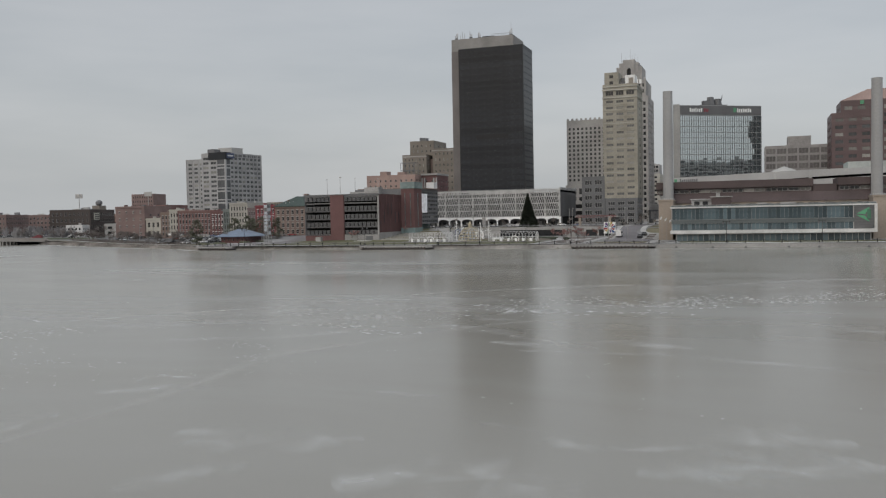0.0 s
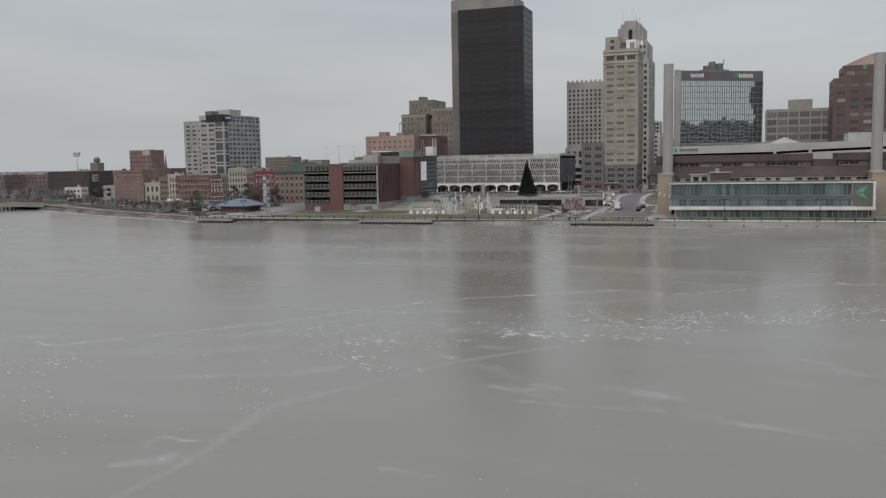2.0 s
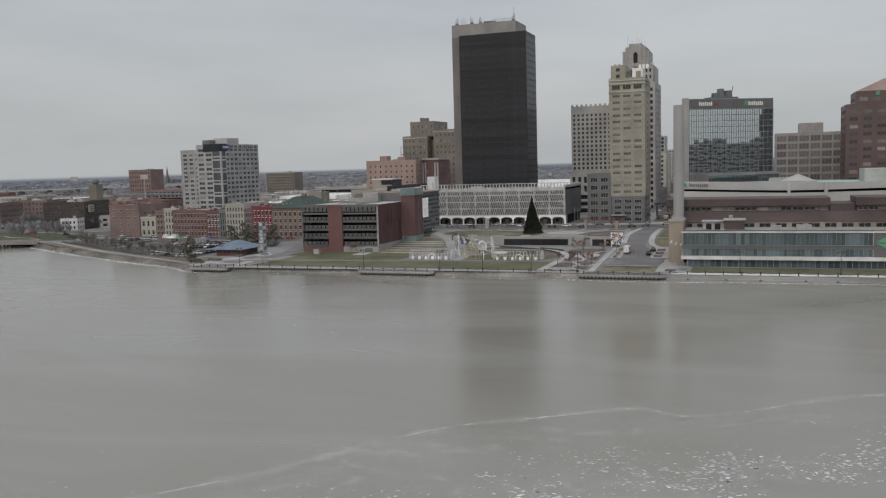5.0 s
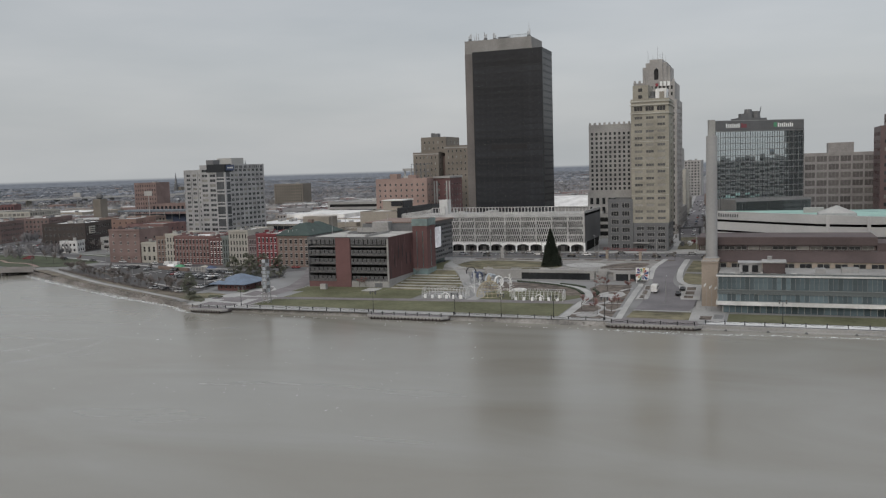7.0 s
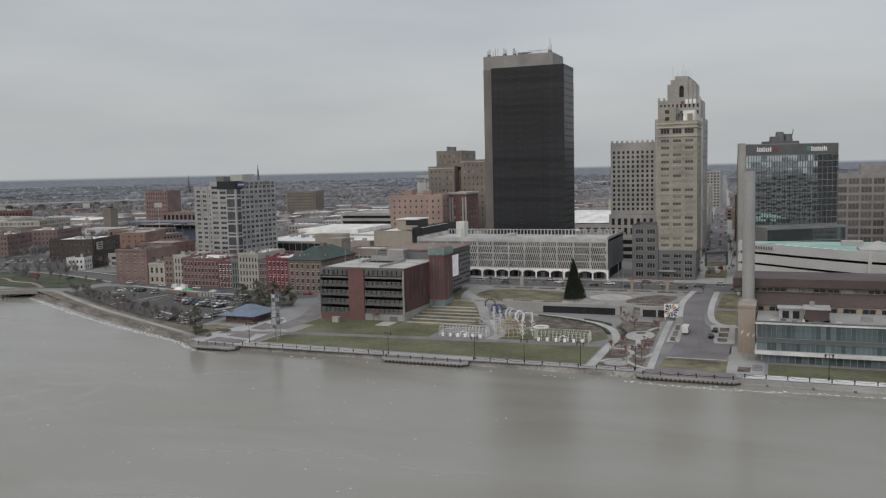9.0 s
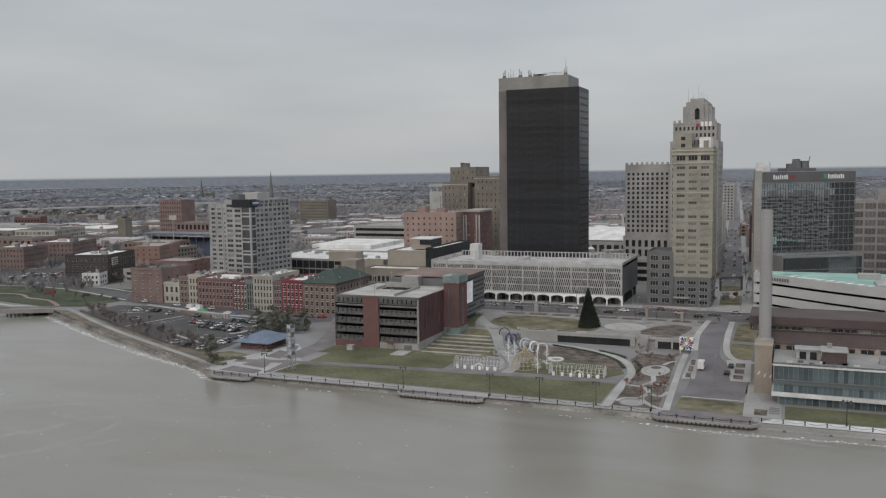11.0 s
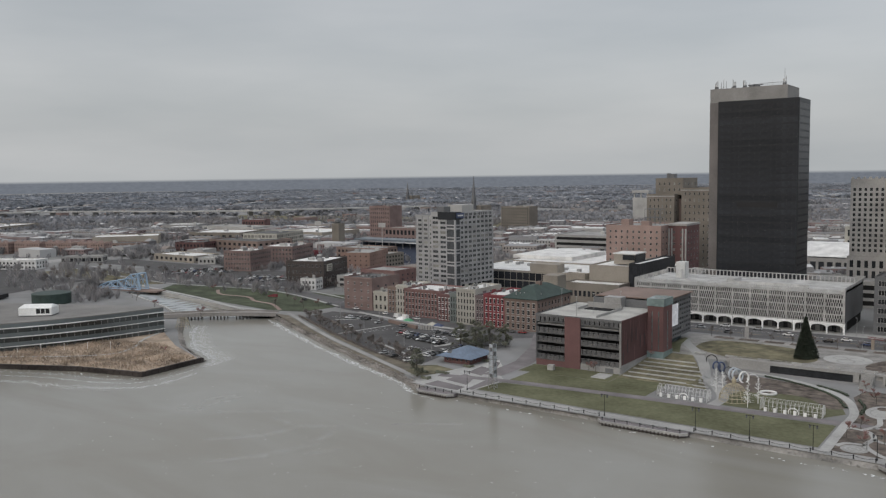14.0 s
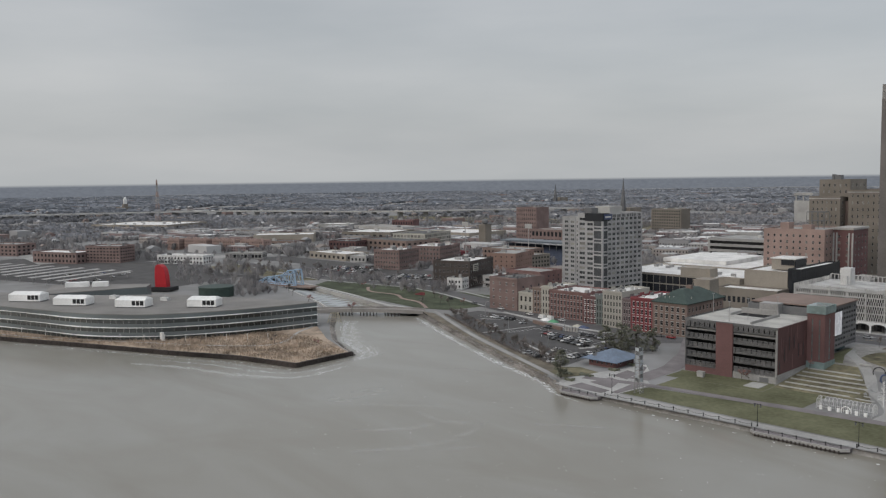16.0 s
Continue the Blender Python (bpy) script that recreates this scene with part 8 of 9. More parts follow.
t = thing("round_tank_hall", "round grey green tank hall", "hall", -415, 50, 2.5)
part("wall", MB().cyl(0, 0, 0, 6.4, 12, 12, 36), GREENROOF, t)
part("roof", MB().cyl(0, 0, 6.4, 6.9, 12.3, 12.1, 36), GREENROOF, t)
for k in range(9):
    x0, y0, x1, y1 = -552 - 20.5 * k, -8 - 3.4 * k, -580 - 20 * k, 63 - 5.5 * k
    L = math.hypot(x1 - x0, y1 - y0)
    s = thing("solar_canopy", "long slim solar canopy over parked cars", "canopy", x0, y0, 2.6, math.degrees(math.atan2(y1 - y0, x1 - x0)), "solar canopies")
    part("panel_deck", MB().box(0, L, -2.0, 2.0, 5.2, 5.45), RESGREY, s, "", pose(0, 0, 0, 6))
    for j in range(5):
        part("post", MB().rod((4 + (L - 8) * j / 4, 0, 0), (4 + (L - 8) * j / 4, 0, 5.2), 0.25, n=6), STEEL, s)
for k in range(14):
    s = 0.05 + 0.068 * k
    x, y = lerp(s, (0, 0.5, 1), (-400, -290, -236)), lerp(s, (0, 0.5, 1), (-116, -66, -12))
    l = thing("path_light", "short white path light in the grass", "path light", x, y, 2.6, 0, "path lights")
    part("post", MB().rod((0, 0, 0), (0, 0, 3.2), 0.1, n=6), WHITEPAINT, l)
    part("head", MB().cyl(0, 0, 3.2, 3.5, 0.3, 0.2, 8), WHITEPAINT, l)
t = thing("wire_pavilion", "small yellow wire pavilion by the creek", "pavilion", -261, 36, 2.3)
b = MB()
for k in range(14):
    a = 6.283 * k / 14
    b.rod((4 * math.cos(a), 4 * math.sin(a), 0), (2.4 * math.cos(a), 2.4 * math.sin(a), 5.5), 0.08, n=4)
b2 = torus(torus(torus(b, (0, 0, 5.5), 2.4, 0.1, 0, 0), (0, 0, 3.5), 3.0, 0.1, 0, 0), (0, 0, 1.5), 3.6, 0.1, 0, 0)
part("frame", b2, GOLD, t)
# tall straw grass tufts
b = MB()
rs_ = random.Random(31)
SPIT = [(-190, -12), (-189, -40), (-221, -48.5), (-254, -64), (-280, -74), (-346, -102), (-430, -142), (-392, -108), (-312, -80), (-284, -50), (-264, -8), (-232, 2)]


def inside(x, y, poly):
    hit = False
    for (x0, y0), (x1, y1) in zip(poly, poly[1:] + poly[:1]):
        if (y0 > y) != (y1 > y) and x < (x1 - x0) * (y - y0) / (y1 - y0) + x0:
            hit = not hit
    return hit


for _ in range(60000):
    x, y = rs_.uniform(-430, -186), rs_.uniform(-142, 2)
    if inside(x, y, SPIT):
        m_ = noise.noise(Vector((x * 0.06, y * 0.06, 0.0)))
        h, a, w = (1.1 + 0.9 * m_) * rs_.uniform(0.6, 1.2), rs_.uniform(0, 6.28), rs_.uniform(0.12, 0.3)
        dx, dy, lx, ly = w * math.cos(a), w * math.sin(a), rs_.uniform(-0.5, 0.5), rs_.uniform(-0.5, 0.5)
        b.poly([(x - dx, y - dy, 2.5), (x + dx, y + dy, 2.5), (x + lx, y + ly, 2.55 + max(h, 0.25))])
tagged(part("reed_tufts", b, STRAW), "tall straw-coloured reed tufts covering the spit", "", "", "stuff")
# low bridge over the creek mouth
t = thing("creek_bridge", "low brown concrete bridge over the creek mouth", "bridge", -276, 73, -1.3, 38)
n = 12
for k in range(n):
    x0, x1 = -34 + 68 * k / n, -34 + 68 * (k + 1) / n
    za, zb_ = 4.6 + 0.9 * (1 - (x0 / 34) ** 2), 4.6 + 0.9 * (1 - (x1 / 34) ** 2)
    d = MB()
    for y0, y1, up in ((-5, 5, 0.0), (-5.3, -5.0, 1.0), (5.0, 5.3, 1.0)):
        d.poly([(x0, y0, za + up), (x1, y0, zb_ + up), (x1, y1, zb_ + up), (x0, y1, za + up)])
        d.poly([(x0, y0, za - 1.1), (x1, y0, zb_ - 1.1), (x1, y0, zb_ + up), (x0, y0, za + up)])
        d.poly([(x1, y1, zb_ - 1.1), (x0, y1, za - 1.1), (x0, y1, za + up), (x1, y1, zb_ + up)])
    part("deck_span", d, BRIDGECON, t)
for k in range(3):
    for i in range(5):
        for j in range(2):
            part("pier_pile", MB().cyl(-19 + 15 * k + 2.0 * i, -4.2 + 8.4 * j, 0.3, 4.5, 0.35, 0.35, 8), TIMBER, t)
# bascule truss bridge
t = thing("truss_bridge", "pale blue riveted truss bridge with one high end", "bridge", -428, 114, 3.4, 10)
for y in (-4, 4):
    top = [(-20, 2.6), (-12, 5.5), (-4, 6.4), (4, 7.8), (10, 11.4), (16, 12)]
    for (x0, z0), (x1, z1) in zip(top, top[1:]):
        for name, p, q, r in (("top_chord", (x0, y, z0), (x1, y, z1), 0.5), ("brace", (x0, y, 0.5), (x1, y, z1), 0.32), ("brace", (x1, y, 0.5), (x0, y, z0), 0.32), ("post", (x1, y, 0.5), (x1, y, z1), 0.36)):
            part(name, MB().rod(p, q, r, n=4), BLUESTEEL, t)
    for name, p, q, r in (("bottom_chord", (-24, y, 0.5), (18, y, 0.5), 0.5), ("end_post", (-24, y, 0.5), (-20, y, 2.6), 0.5), ("end_post", (16, y, 12), (18, y, 0.5), 0.6)):
        part(name, MB().rod(p, q, r, n=4), BLUESTEEL, t)
for x, z in ((16, 12), (10, 11.4), (4, 7.8), (-4, 6.4), (-12, 5.5)):
    part("cross_beam", MB().rod((x, -4, z), (x, 4, z), 0.35, n=4), BLUESTEEL, t)
part("deck", MB().box(-45, 34, -5, 5, -0.6, 0.4), BRICKBRN, t, "brown road deck")
t = thing("red_steel_sculpture", "angular red steel sculpture on the lawn", "sculpture", -303, 140, 3.2)
part("blade", MB().prism([(-5, -0.5), (4, -0.4), (5, 0.5), (-3, 0.4)], 0.4, 2.4, 0, [(2, -0.4), (5, -0.3), (5, 0.3), (3, 0.4)]), REDPAINT, t)
part("leg", MB().rod((-4, 0, 0), (3, 0, 2), 0.3, n=5), REDPAINT, t)

# ---- the town beyond: blocks by kind
town("black_brick_block", "dark brown brick loft with a yellow sign", -333, -303, 186, 40, 22.5, mat("sooty_brick", (0.075, 0.06, 0.055), 0.9, grain=2), ROOFWHITE, 9, 4, style="sash", turn=17, units=6)
tagged(part("wall_sign", MB().box(-0.3, 0.3, -4, 4, 0, 5), CREAM, None, "", pose(-305.4, 198.5, 15, 0, 0, 17)), "faded yellow painted wall sign", "sign")
for k in range(3):
    tagged(part("sign_bar", MB().box(0, 0.05, -3.2, 3.2, 0, 0.6), BLACK, None, "", pose(-305.08, 198.6, 15.7 + 1.4 * k, 0, 0, 17)), "dark lettering bar on the sign", "sign")
town("white_corner_house", "low white corner house with tall windows", -313, -301, 178, 26, 11.5, WHITE, ROOFGREY, 4, 2, turn=17)
town("brick_office", "red brick office with tall windows", -462, -435, 236, 32, 20.7, BRICKTOWN, ROOFWHITE, 9, 4, style="sash", turn=14, units=5)
town("old_brick_loft", "old brick loft with a pale base", -470, -438, 287, 42, 20.5, BRICKTOWN, ROOFWHITE, 9, 4, style="sash", turn=18, units=8)
town("beige_grid_warehouse", "beige gridded concrete warehouse", -618, -576, 397, 64, 21, CREAM, ROOFDARK, 9, 4, 0.8, 0.7, glass=WINDOWPALE, turn=18)
town("red_brick_tower", "tall red brick hotel annex", -572, -540, 555, 24, 46, BRICKTOWN, ROOFDARK, 9, 8, 0.35, 0.5)
town("red_brick_hall", "low red brick hall with arches", -528, -470, 530, 22, 22, BRICKTOWN, ROOFGREY, 10, 2, 0.6, 0.6)
town("tan_slab", "tan brick slab with many small windows", -525, -479, 788, 24, 37, BRICKTAN, ROOFGREY, 12, 8, 0.5, 0.5)
# Black panes fill the open deck gaps to draw the shade inside.
town("grey_parking_deck", "grey open parking deck", -296, -210, 522, 60, 21, CONCRETE, ROOFGREY, 1, 3, 0.97, 0.5, glass=SHADEFILL)
town("white_shed", "broad tan shed with a white roof", -838, -762, 365, 45, 14, TAN, ROOFWHITE, 0, 0, turn=50)
town("white_roof_store", "low store with a white roof", -790, -716, 462, 66, 14, BRICKTAN, ROOFWHITE, 8, 1, turn=20)
town("white_roof_store", "tan market hall with a white roof", -700, -620, 520, 70, 14, TAN, ROOFWHITE, 8, 1)
town("brick_apartments", "brick apartment house with open balconies", -744, -704, 100, 24, 20, BRICKTOWN, ROOFGREY, 10, 5, 0.6, 0.4, turn=30)
town("brick_school", "low brick building with a white roof", -796, -734, 68, 26, 14, BRICKTOWN, ROOFWHITE, 12, 2, turn=20)
town("white_motel", "low white building with ribbon windows", -671, -619, 142, 18, 12, WHITE, ROOFWHITE, 14, 2, turn=27)
town("brick_flats", "low brick apartment house by the road", -935, -884, 62, 26, 16, BRICKTOWN, ROOFGREY, 8, 3, turn=22)
town("flat_complex", "wide low complex with a white roof", -1345, -1190, 372, 110, 13, TAN, ROOFWHITE, 20, 1, 0.8, 0.4, turn=26, units=8)
town("brick_store", "low red brick store with flat roof", -540, -490, 300, 30, 12, BRICKOLD, ROOFGREY, 8, 2)
town("red_store", "low store with a red front", -500, -462, 330, 24, 11, REDPAINT, ROOFGREY, 6, 1)
town("tan_store", "low tan store with a white roof", -600, -540, 262, 30, 10, TAN, ROOFWHITE, 8, 1)
town("brick_works", "brown brick works with dark roof", -640, -560, 360, 50, 16, BRICKBRN, ROOFDARK, 10, 2)
town("long_shed", "long pale shed with grey roof", -900, -790, 560, 40, 14, PALE, ROOFGREY, 0, 0)
town("glass_garage_office", "low dark glazed office", -664, -625, 212, 16, 9.5, CONCRETE, ROOFGREY, 10, 1, 0.8, 0.7, turn=40)
town("old_brick_block", "old brown brick corner store", -420, -372, 330, 30, 18, BRICKBRN, ROOFGREY, 10, 3)
town("tall_loft", "tan loft with a roof tank", -392, -352, 318, 26, 15, BRICKTAN, ROOFGREY, 10, 3)
town("white_block", "pale low block behind the row", -300, -250, 200, 24, 12, PALE, ROOFWHITE, 6, 2)
town("brick_block", "red brick block behind the hotel", -366, -340, 280, 42, 19.5, mat("orange_brick", (0.245, 0.148, 0.118), 0.85, grain=2), ROOFGREY, 5, 4, 0.22, 0.3, turn=18)
town("avenue_block", "cream block with a plain side on the avenue", 46, 68.8, 452, 36, 45.6, CREAM, ROOFGREY, 4, 10, 0.4, 0.45)
town("avenue_block", "dark glazed slab rising over the avenue", 28, 45, 684, 30, 66, RESGREY, ROOFGREY, 5, 14, 0.8, 0.7)
town("avenue_block", "grey block in the distance on the avenue", 24, 49.5, 900, 50, 53, RESGREY, ROOFGREY, 6, 12, 0.5, 0.5)
town("avenue_store", "low pale store front on the avenue", 56, 73, 345, 70, 19, PALE, ROOFGREY, 4, 4)
town("avenue_store", "low tan store with a white roof on the avenue", 40, 61, 560, 50, 17, BRICKTAN, ROOFWHITE, 5, 3)
town("avenue_store", "brown brick block on the avenue", 95.5, 122, 330, 50, 66, BRICKBRN, ROOFGREY, 5, 14, 0.4, 0.5)
town("avenue_store", "low pale store on the avenue", 97.0, 112, 300, 26, 34, CREAM, ROOFGREY, 3, 7)
town("avenue_store", "dark red block on the avenue", 91, 124, 400, 60, 40, BRICKDK, ROOFGREY, 5, 9)
town("avenue_store", "tan store on the avenue", 83.5, 110, 520, 60, 22, BRICKTAN, ROOFGREY, 5, 4)
town("avenue_store", "brown brick store on the avenue", 71, 100, 640, 50, 18, BRICKBRN, ROOFGREY, 5, 3)
town("white_slab", "slim plain white building rising far inland", 86.7, 98.7, 600, 30, 78, WHITE, ROOFWHITE, 0, 0, units=0)
# Its open gaps, too, get black panes for the shade within.
town("parking_behind_tower", "dark open parking deck beside the tower", 6, 46, 262, 30, 21, CONCRETE, ROOFGREY, 1, 3, 0.96, 0.6, glass=SHADEFILL)
town("grey_annex", "low grey annex beside the slotted block", -60, -46, 236, 26, 24, PALE, ROOFGREY, 2, 3)
town("brick_arch_hall", "pale classical building with tall windows", -45, 40, 640, 30, 28, CREAM, ROOFGREY, 14, 2, 0.4, 0.6)
town("round_hotel", "pale apartment slab in the distance", -65, -25, 800, 30, 50, RESGREY, ROOFWHITE, 8, 8)
town("far_brick_block", "brown brick block in the distance", -20, 20, 820, 30, 40, BRICKBRN, ROOFGREY, 6, 6)
t = thing("sports_arena", "low arena with a shallow white curved roof", "arena", -40, 480, 4)
b = MB()
for k in range(10):
    y0, y1 = -40 + 8 * k, -32 + 8 * k
    z = lambda y: 12 + 9 * (1 - (y / 42) ** 2)
    b.poly([(-60, y0, z(y0)), (60, y0, z(y0)), (60, y1, z(y1)), (-60, y1, z(y1))])
part("roof", b, ROOFWHITE, t, "white curved roof")
part("wall", MB().box(-60, 60, -40, 40, 0, 12), RESGREY, t)
for k in range(20):
    part("window", MB().box(-58 + 6 * k, -54 + 6 * k, -40.1, -40, 3, 9), TOWERGLASS, t)
t = thing("ballpark", "blue ballpark stand with dark seats", "stadium", -400, 372, 3)
part("roof_deck", MB().box(-45, 50, 10, 30, 17, 18.5), STANDROOF, t, "blue stand roof")
part("stand", MB().prism([(-45, -16), (50, -16), (50, 28), (-45, 28)], 0, 14, 0, [(-45, 22), (50, 22), (50, 28), (-45, 28)]), NAVY, t, "dark blue seating")
for k in range(12):
    part("post", MB().rod((-44 + 8.5 * k, 12, 4), (-44 + 8.5 * k, 12, 17), 0.3, n=5), STEEL, t)
for x in (-60, 20, 70):
    part("light_mast", MB().rod((x, -24, 0), (x, -24, 34), 0.4, 0.25, 6).box(x - 4, x + 4, -24.5, -23.8, 33, 37), PALE, t)
# brick terraces with gables
for k in range(7):
    t = thing("brick_terrace", "pinkish brick housing block with gables", "apartment block", -816 + 17.5 * k, 222 + 8 * k + 5 * (k % 2), 3, 24, "brick terraces")
    block(t, -8.4, 8.4, 0, 16, 0, 13, BRICKPINK, ROOFGREY, dict(cols=5, rows=3, wf=0.35, hf=0.5, style="bare"), dict(cols=4, rows=3, wf=0.35, hf=0.5, style="bare"))
    for x in (-4.4, 4.4):
        part("gable", MB().prism([(x - 2.6, -0.5), (x + 2.6, -0.5), (x + 2.6, 5), (x - 2.6, 5)], 12, 15.4, 0, [(x, -0.5), (x, -0.5), (x, 5), (x, 5)]), BRICKPINK, t)
# spires, mast, church
for x, y, h in ((-812, 1150, 76), (-1485, 1800, 60)):
    t = thing("church_spire", "slim dark church spire", "church", x, y, 4)
    part("tower", MB().box(-3.4, 3.4, -3.4, 3.4, 0, h * 0.42), GRANITE, t)
    part("spire", MB().prism([(-2.9, -2.9), (2.9, -2.9), (2.9, 2.9), (-2.9, 2.9)], h * 0.42, h, 0, [(-0.2, -0.2), (0.2, -0.2), (0.2, 0.2), (-0.2, 0.2)]), GRANITE, t)
    part("nave", MB().box(-12, 12, 6, 45, 0, 18), BRICKTAN, t)
t = thing("radio_mast", "faded red and white lattice radio mast", "mast", -1331, 456, 4)
for k in range(8):
    b = MB()
    z0, z1 = 10.5 * k, 10.5 * (k + 1)
    w0, w1 = 3.6 - 0.38 * k, 3.6 - 0.38 * (k + 1)
    for sx, sy in ((-1, -1), (1, -1), (1, 1), (-1, 1)):
        b.rod((sx * w0, sy * w0, z0), (sx * w1, sy * w1, z1), 0.35, n=4).rod((sx * w0, sy * w0, z0), (-sx * w1, sy * w1, z1), 0.22, n=4)
    part("section", b, BRICKPINK if k % 2 else CONCRETE, t)
t = thing("white_church", "brick church with a white lantern tower", "church", -2216, 788, 5)
part("nave", MB().box(-50, -6.1, 0, 24, 0, 10), BRICKTAN, t)
part("tower", MB().box(-6, 6, -2, 10, 0, 20), BRICKTAN, t)
part("lantern", MB().box(-4, 4, 0, 8, 20, 32).prism([(-4, 0), (4, 0), (4, 8), (-4, 8)], 32, 40, 0, [(-0.2, 3.8), (0.2, 3.8), (0.2, 4.2), (-0.2, 4.2)]), WHITEPAINT, t)
t = thing("water_tower_globe", "brick stair tower with a dark globe on top", "tower", -528, 450, 3)
part("shaft", MB().box(-5, 5, -5, 5, 0, 28), BRICKTAN, t)
part("globe", MB().cyl(0, 0, 28, 29.5, 2, 3.6, 12).cyl(0, 0, 29.5, 32, 3.6, 3.6, 12).cyl(0, 0, 32, 34, 3.6, 1.5, 12), GRANITE, t)
# raised motorway
t = thing("raised_motorway", "pale raised motorway crossing the far town", "viaduct", 0, 0, 0)
MWY = [(-2000, 60), (-1801, 428), (-1694, 647), (-1605, 762), (-1475, 824), (-1340, 858), (-1200, 958), (-1000, 1250)]
for (x0, y0), (x1, y1) in zip(MWY, MWY[1:]):
    part("deck", MB().prism(band([(x0, y0), (x1, y1)], 20), 14.4 + bowl(x0, y0), 17.0 + bowl(x0, y0)), PALE, t)
    n = int(math.hypot(x1 - x0, y1 - y0) / 45)
    for k in range(n):
        s = (k + 0.5) / n
        part("pier", MB().box(x0 + (x1 - x0) * s - 1.5, x0 + (x1 - x0) * s + 1.5, y0 + (y1 - y0) * s - 6, y0 + (y1 - y0) * s + 6, 2, 14.6 + bowl(x0, y0)), CONCRETE, t)
patch("far_road", band([(-760, 60), (-1100, 120), (-1700, 260)], 18), CONCRETE, 0.5, "pale straight road leading out of town")
patch("far_road", band([(-560, 620), (-800, 760), (-1000, 1000), (-1500, 1300)], 16), CONCRETE, 0.5, "pale road curving under the motorway")
patch("far_field", [(-1100, 760), (-560, 820), (-620, 1060), (-1300, 980)], GRASSDRY, 0.4, "dry open rail yard ground")

# ---- far woods and houses to the skyline
rf = random.Random(5)
NOGO = [(-660, -80, -200, 250), (-260, 85, 0, 330), (85, 200, 0, 420), (-220, -30, 300, 430)]
woods, houses, sheds = MB(), MB(), MB()


def free(x, y, road=13):
    return not (y > 170 and abs(x - avenue(y)) < road) and not any(a < x < b and c < y < d for a, b, c, d in NOGO)


def broom(b, x, y, z, r, h, n, thin=0.35):
    """A bare crown: thin ragged blades fanning up from one foot."""
    k = len(b.v)
    b.v.append((x, y, z))
    for i in range(n):
        a, q = rf.uniform(0, 6.283), rf.uniform(0.25, 1.0)
        zz, w = z + h * (1.05 - 0.5 * q * q) * rf.uniform(0.8, 1.05), r * thin * rf.uniform(0.6, 1.4)
        cx, cy = x + r * q * math.cos(a), y + r * q * math.sin(a)
        a += rf.uniform(0.9, 2.2)
        m = len(b.v)
        b.v += [(cx - w * math.cos(a), cy - w * math.sin(a), zz), (cx + w * math.cos(a), cy + w * math.sin(a), zz - h * rf.uniform(-0.1, 0.25))]
        b.f.append((k, m, m + 1))
        b.m.append(0)


count = 0
far = MB()
while count < 105000:
    d = 1250 + 3350 * rf.random() ** 0.8
    a = radians(rf.uniform(-14, 78))
    x, y = 120 - d * math.sin(a), -250 + d * math.cos(a)
    if y < 175 - max(0, (-x - 500)) * 0.35 or not free(x, y) or inside(x, y, [(-1100, 760), (-560, 820), (-620, 1060), (-1300, 980)]):
        continue
    if noise.noise(Vector((x * 0.004, y * 0.004, 1.0))) < -0.18 and d < 3000:
        continue
    s = rf.uniform(0.7, 1.3) * (1 + d / 4500)
    # Beyond 2300 m the trees take the colour with more haze in it.
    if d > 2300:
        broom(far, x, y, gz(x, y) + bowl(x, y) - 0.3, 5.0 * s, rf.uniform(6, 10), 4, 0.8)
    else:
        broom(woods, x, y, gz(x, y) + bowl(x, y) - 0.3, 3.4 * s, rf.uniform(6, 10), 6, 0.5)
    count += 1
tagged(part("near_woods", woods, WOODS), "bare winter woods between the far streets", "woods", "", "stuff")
tagged(part("far_woods", far, WOODSHAZED), "bare winter woods covering the far land", "woods", "", "stuff")
mid = MB()
count = 0
while count < 12500:
    d, a = 380 + 1300 * rf.random() ** 0.85, radians(rf.uniform(-12, 78))
    x, y = 120 - d * math.sin(a), -250 + d * math.cos(a)
    if y < 180 - max(0, (-x - 500)) * 0.3 or not free(x, y) or noise.noise(Vector((x * 0.012, y * 0.012, 4.0))) < -0.05:
        continue
    if any(abs(x - o.location.x) < 30 and -30 < y - o.location.y < 40 for o in TOWNED) and rf.random() < 0.8:
        continue
    z, h = gz(x, y) - 0.1, rf.uniform(5, 10)
    broom(mid, x, y, z, h * 0.42, h, 22, 0.11)
    count += 1
for _ in range(330):
    k = rf.randrange(8)
    x, y = (rf.uniform(-620, -300), rf.gauss(158, 9)) if k < 2 else (rf.uniform(-470, -300), rf.gauss(172, 3)) if k == 2 else (rf.uniform(-480, -290), rf.gauss(268, 5)) if k == 3 else (rf.uniform(-560, -440), rf.uniform(70, 140)) if k == 4 else (rf.uniform(-440, -390), rf.uniform(60, 92)) if k == 5 else (rf.uniform(-660, -500), rf.uniform(110, 220)) if k == 6 else (rf.uniform(-800, -600), rf.uniform(130, 300))
    z, h = gz(x, y) - 0.1, rf.uniform(4.5, 9)
    broom(mid, x, y, z, h * 0.4, h, 40, 0.035)
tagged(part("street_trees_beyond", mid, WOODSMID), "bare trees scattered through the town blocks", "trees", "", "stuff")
count = 0
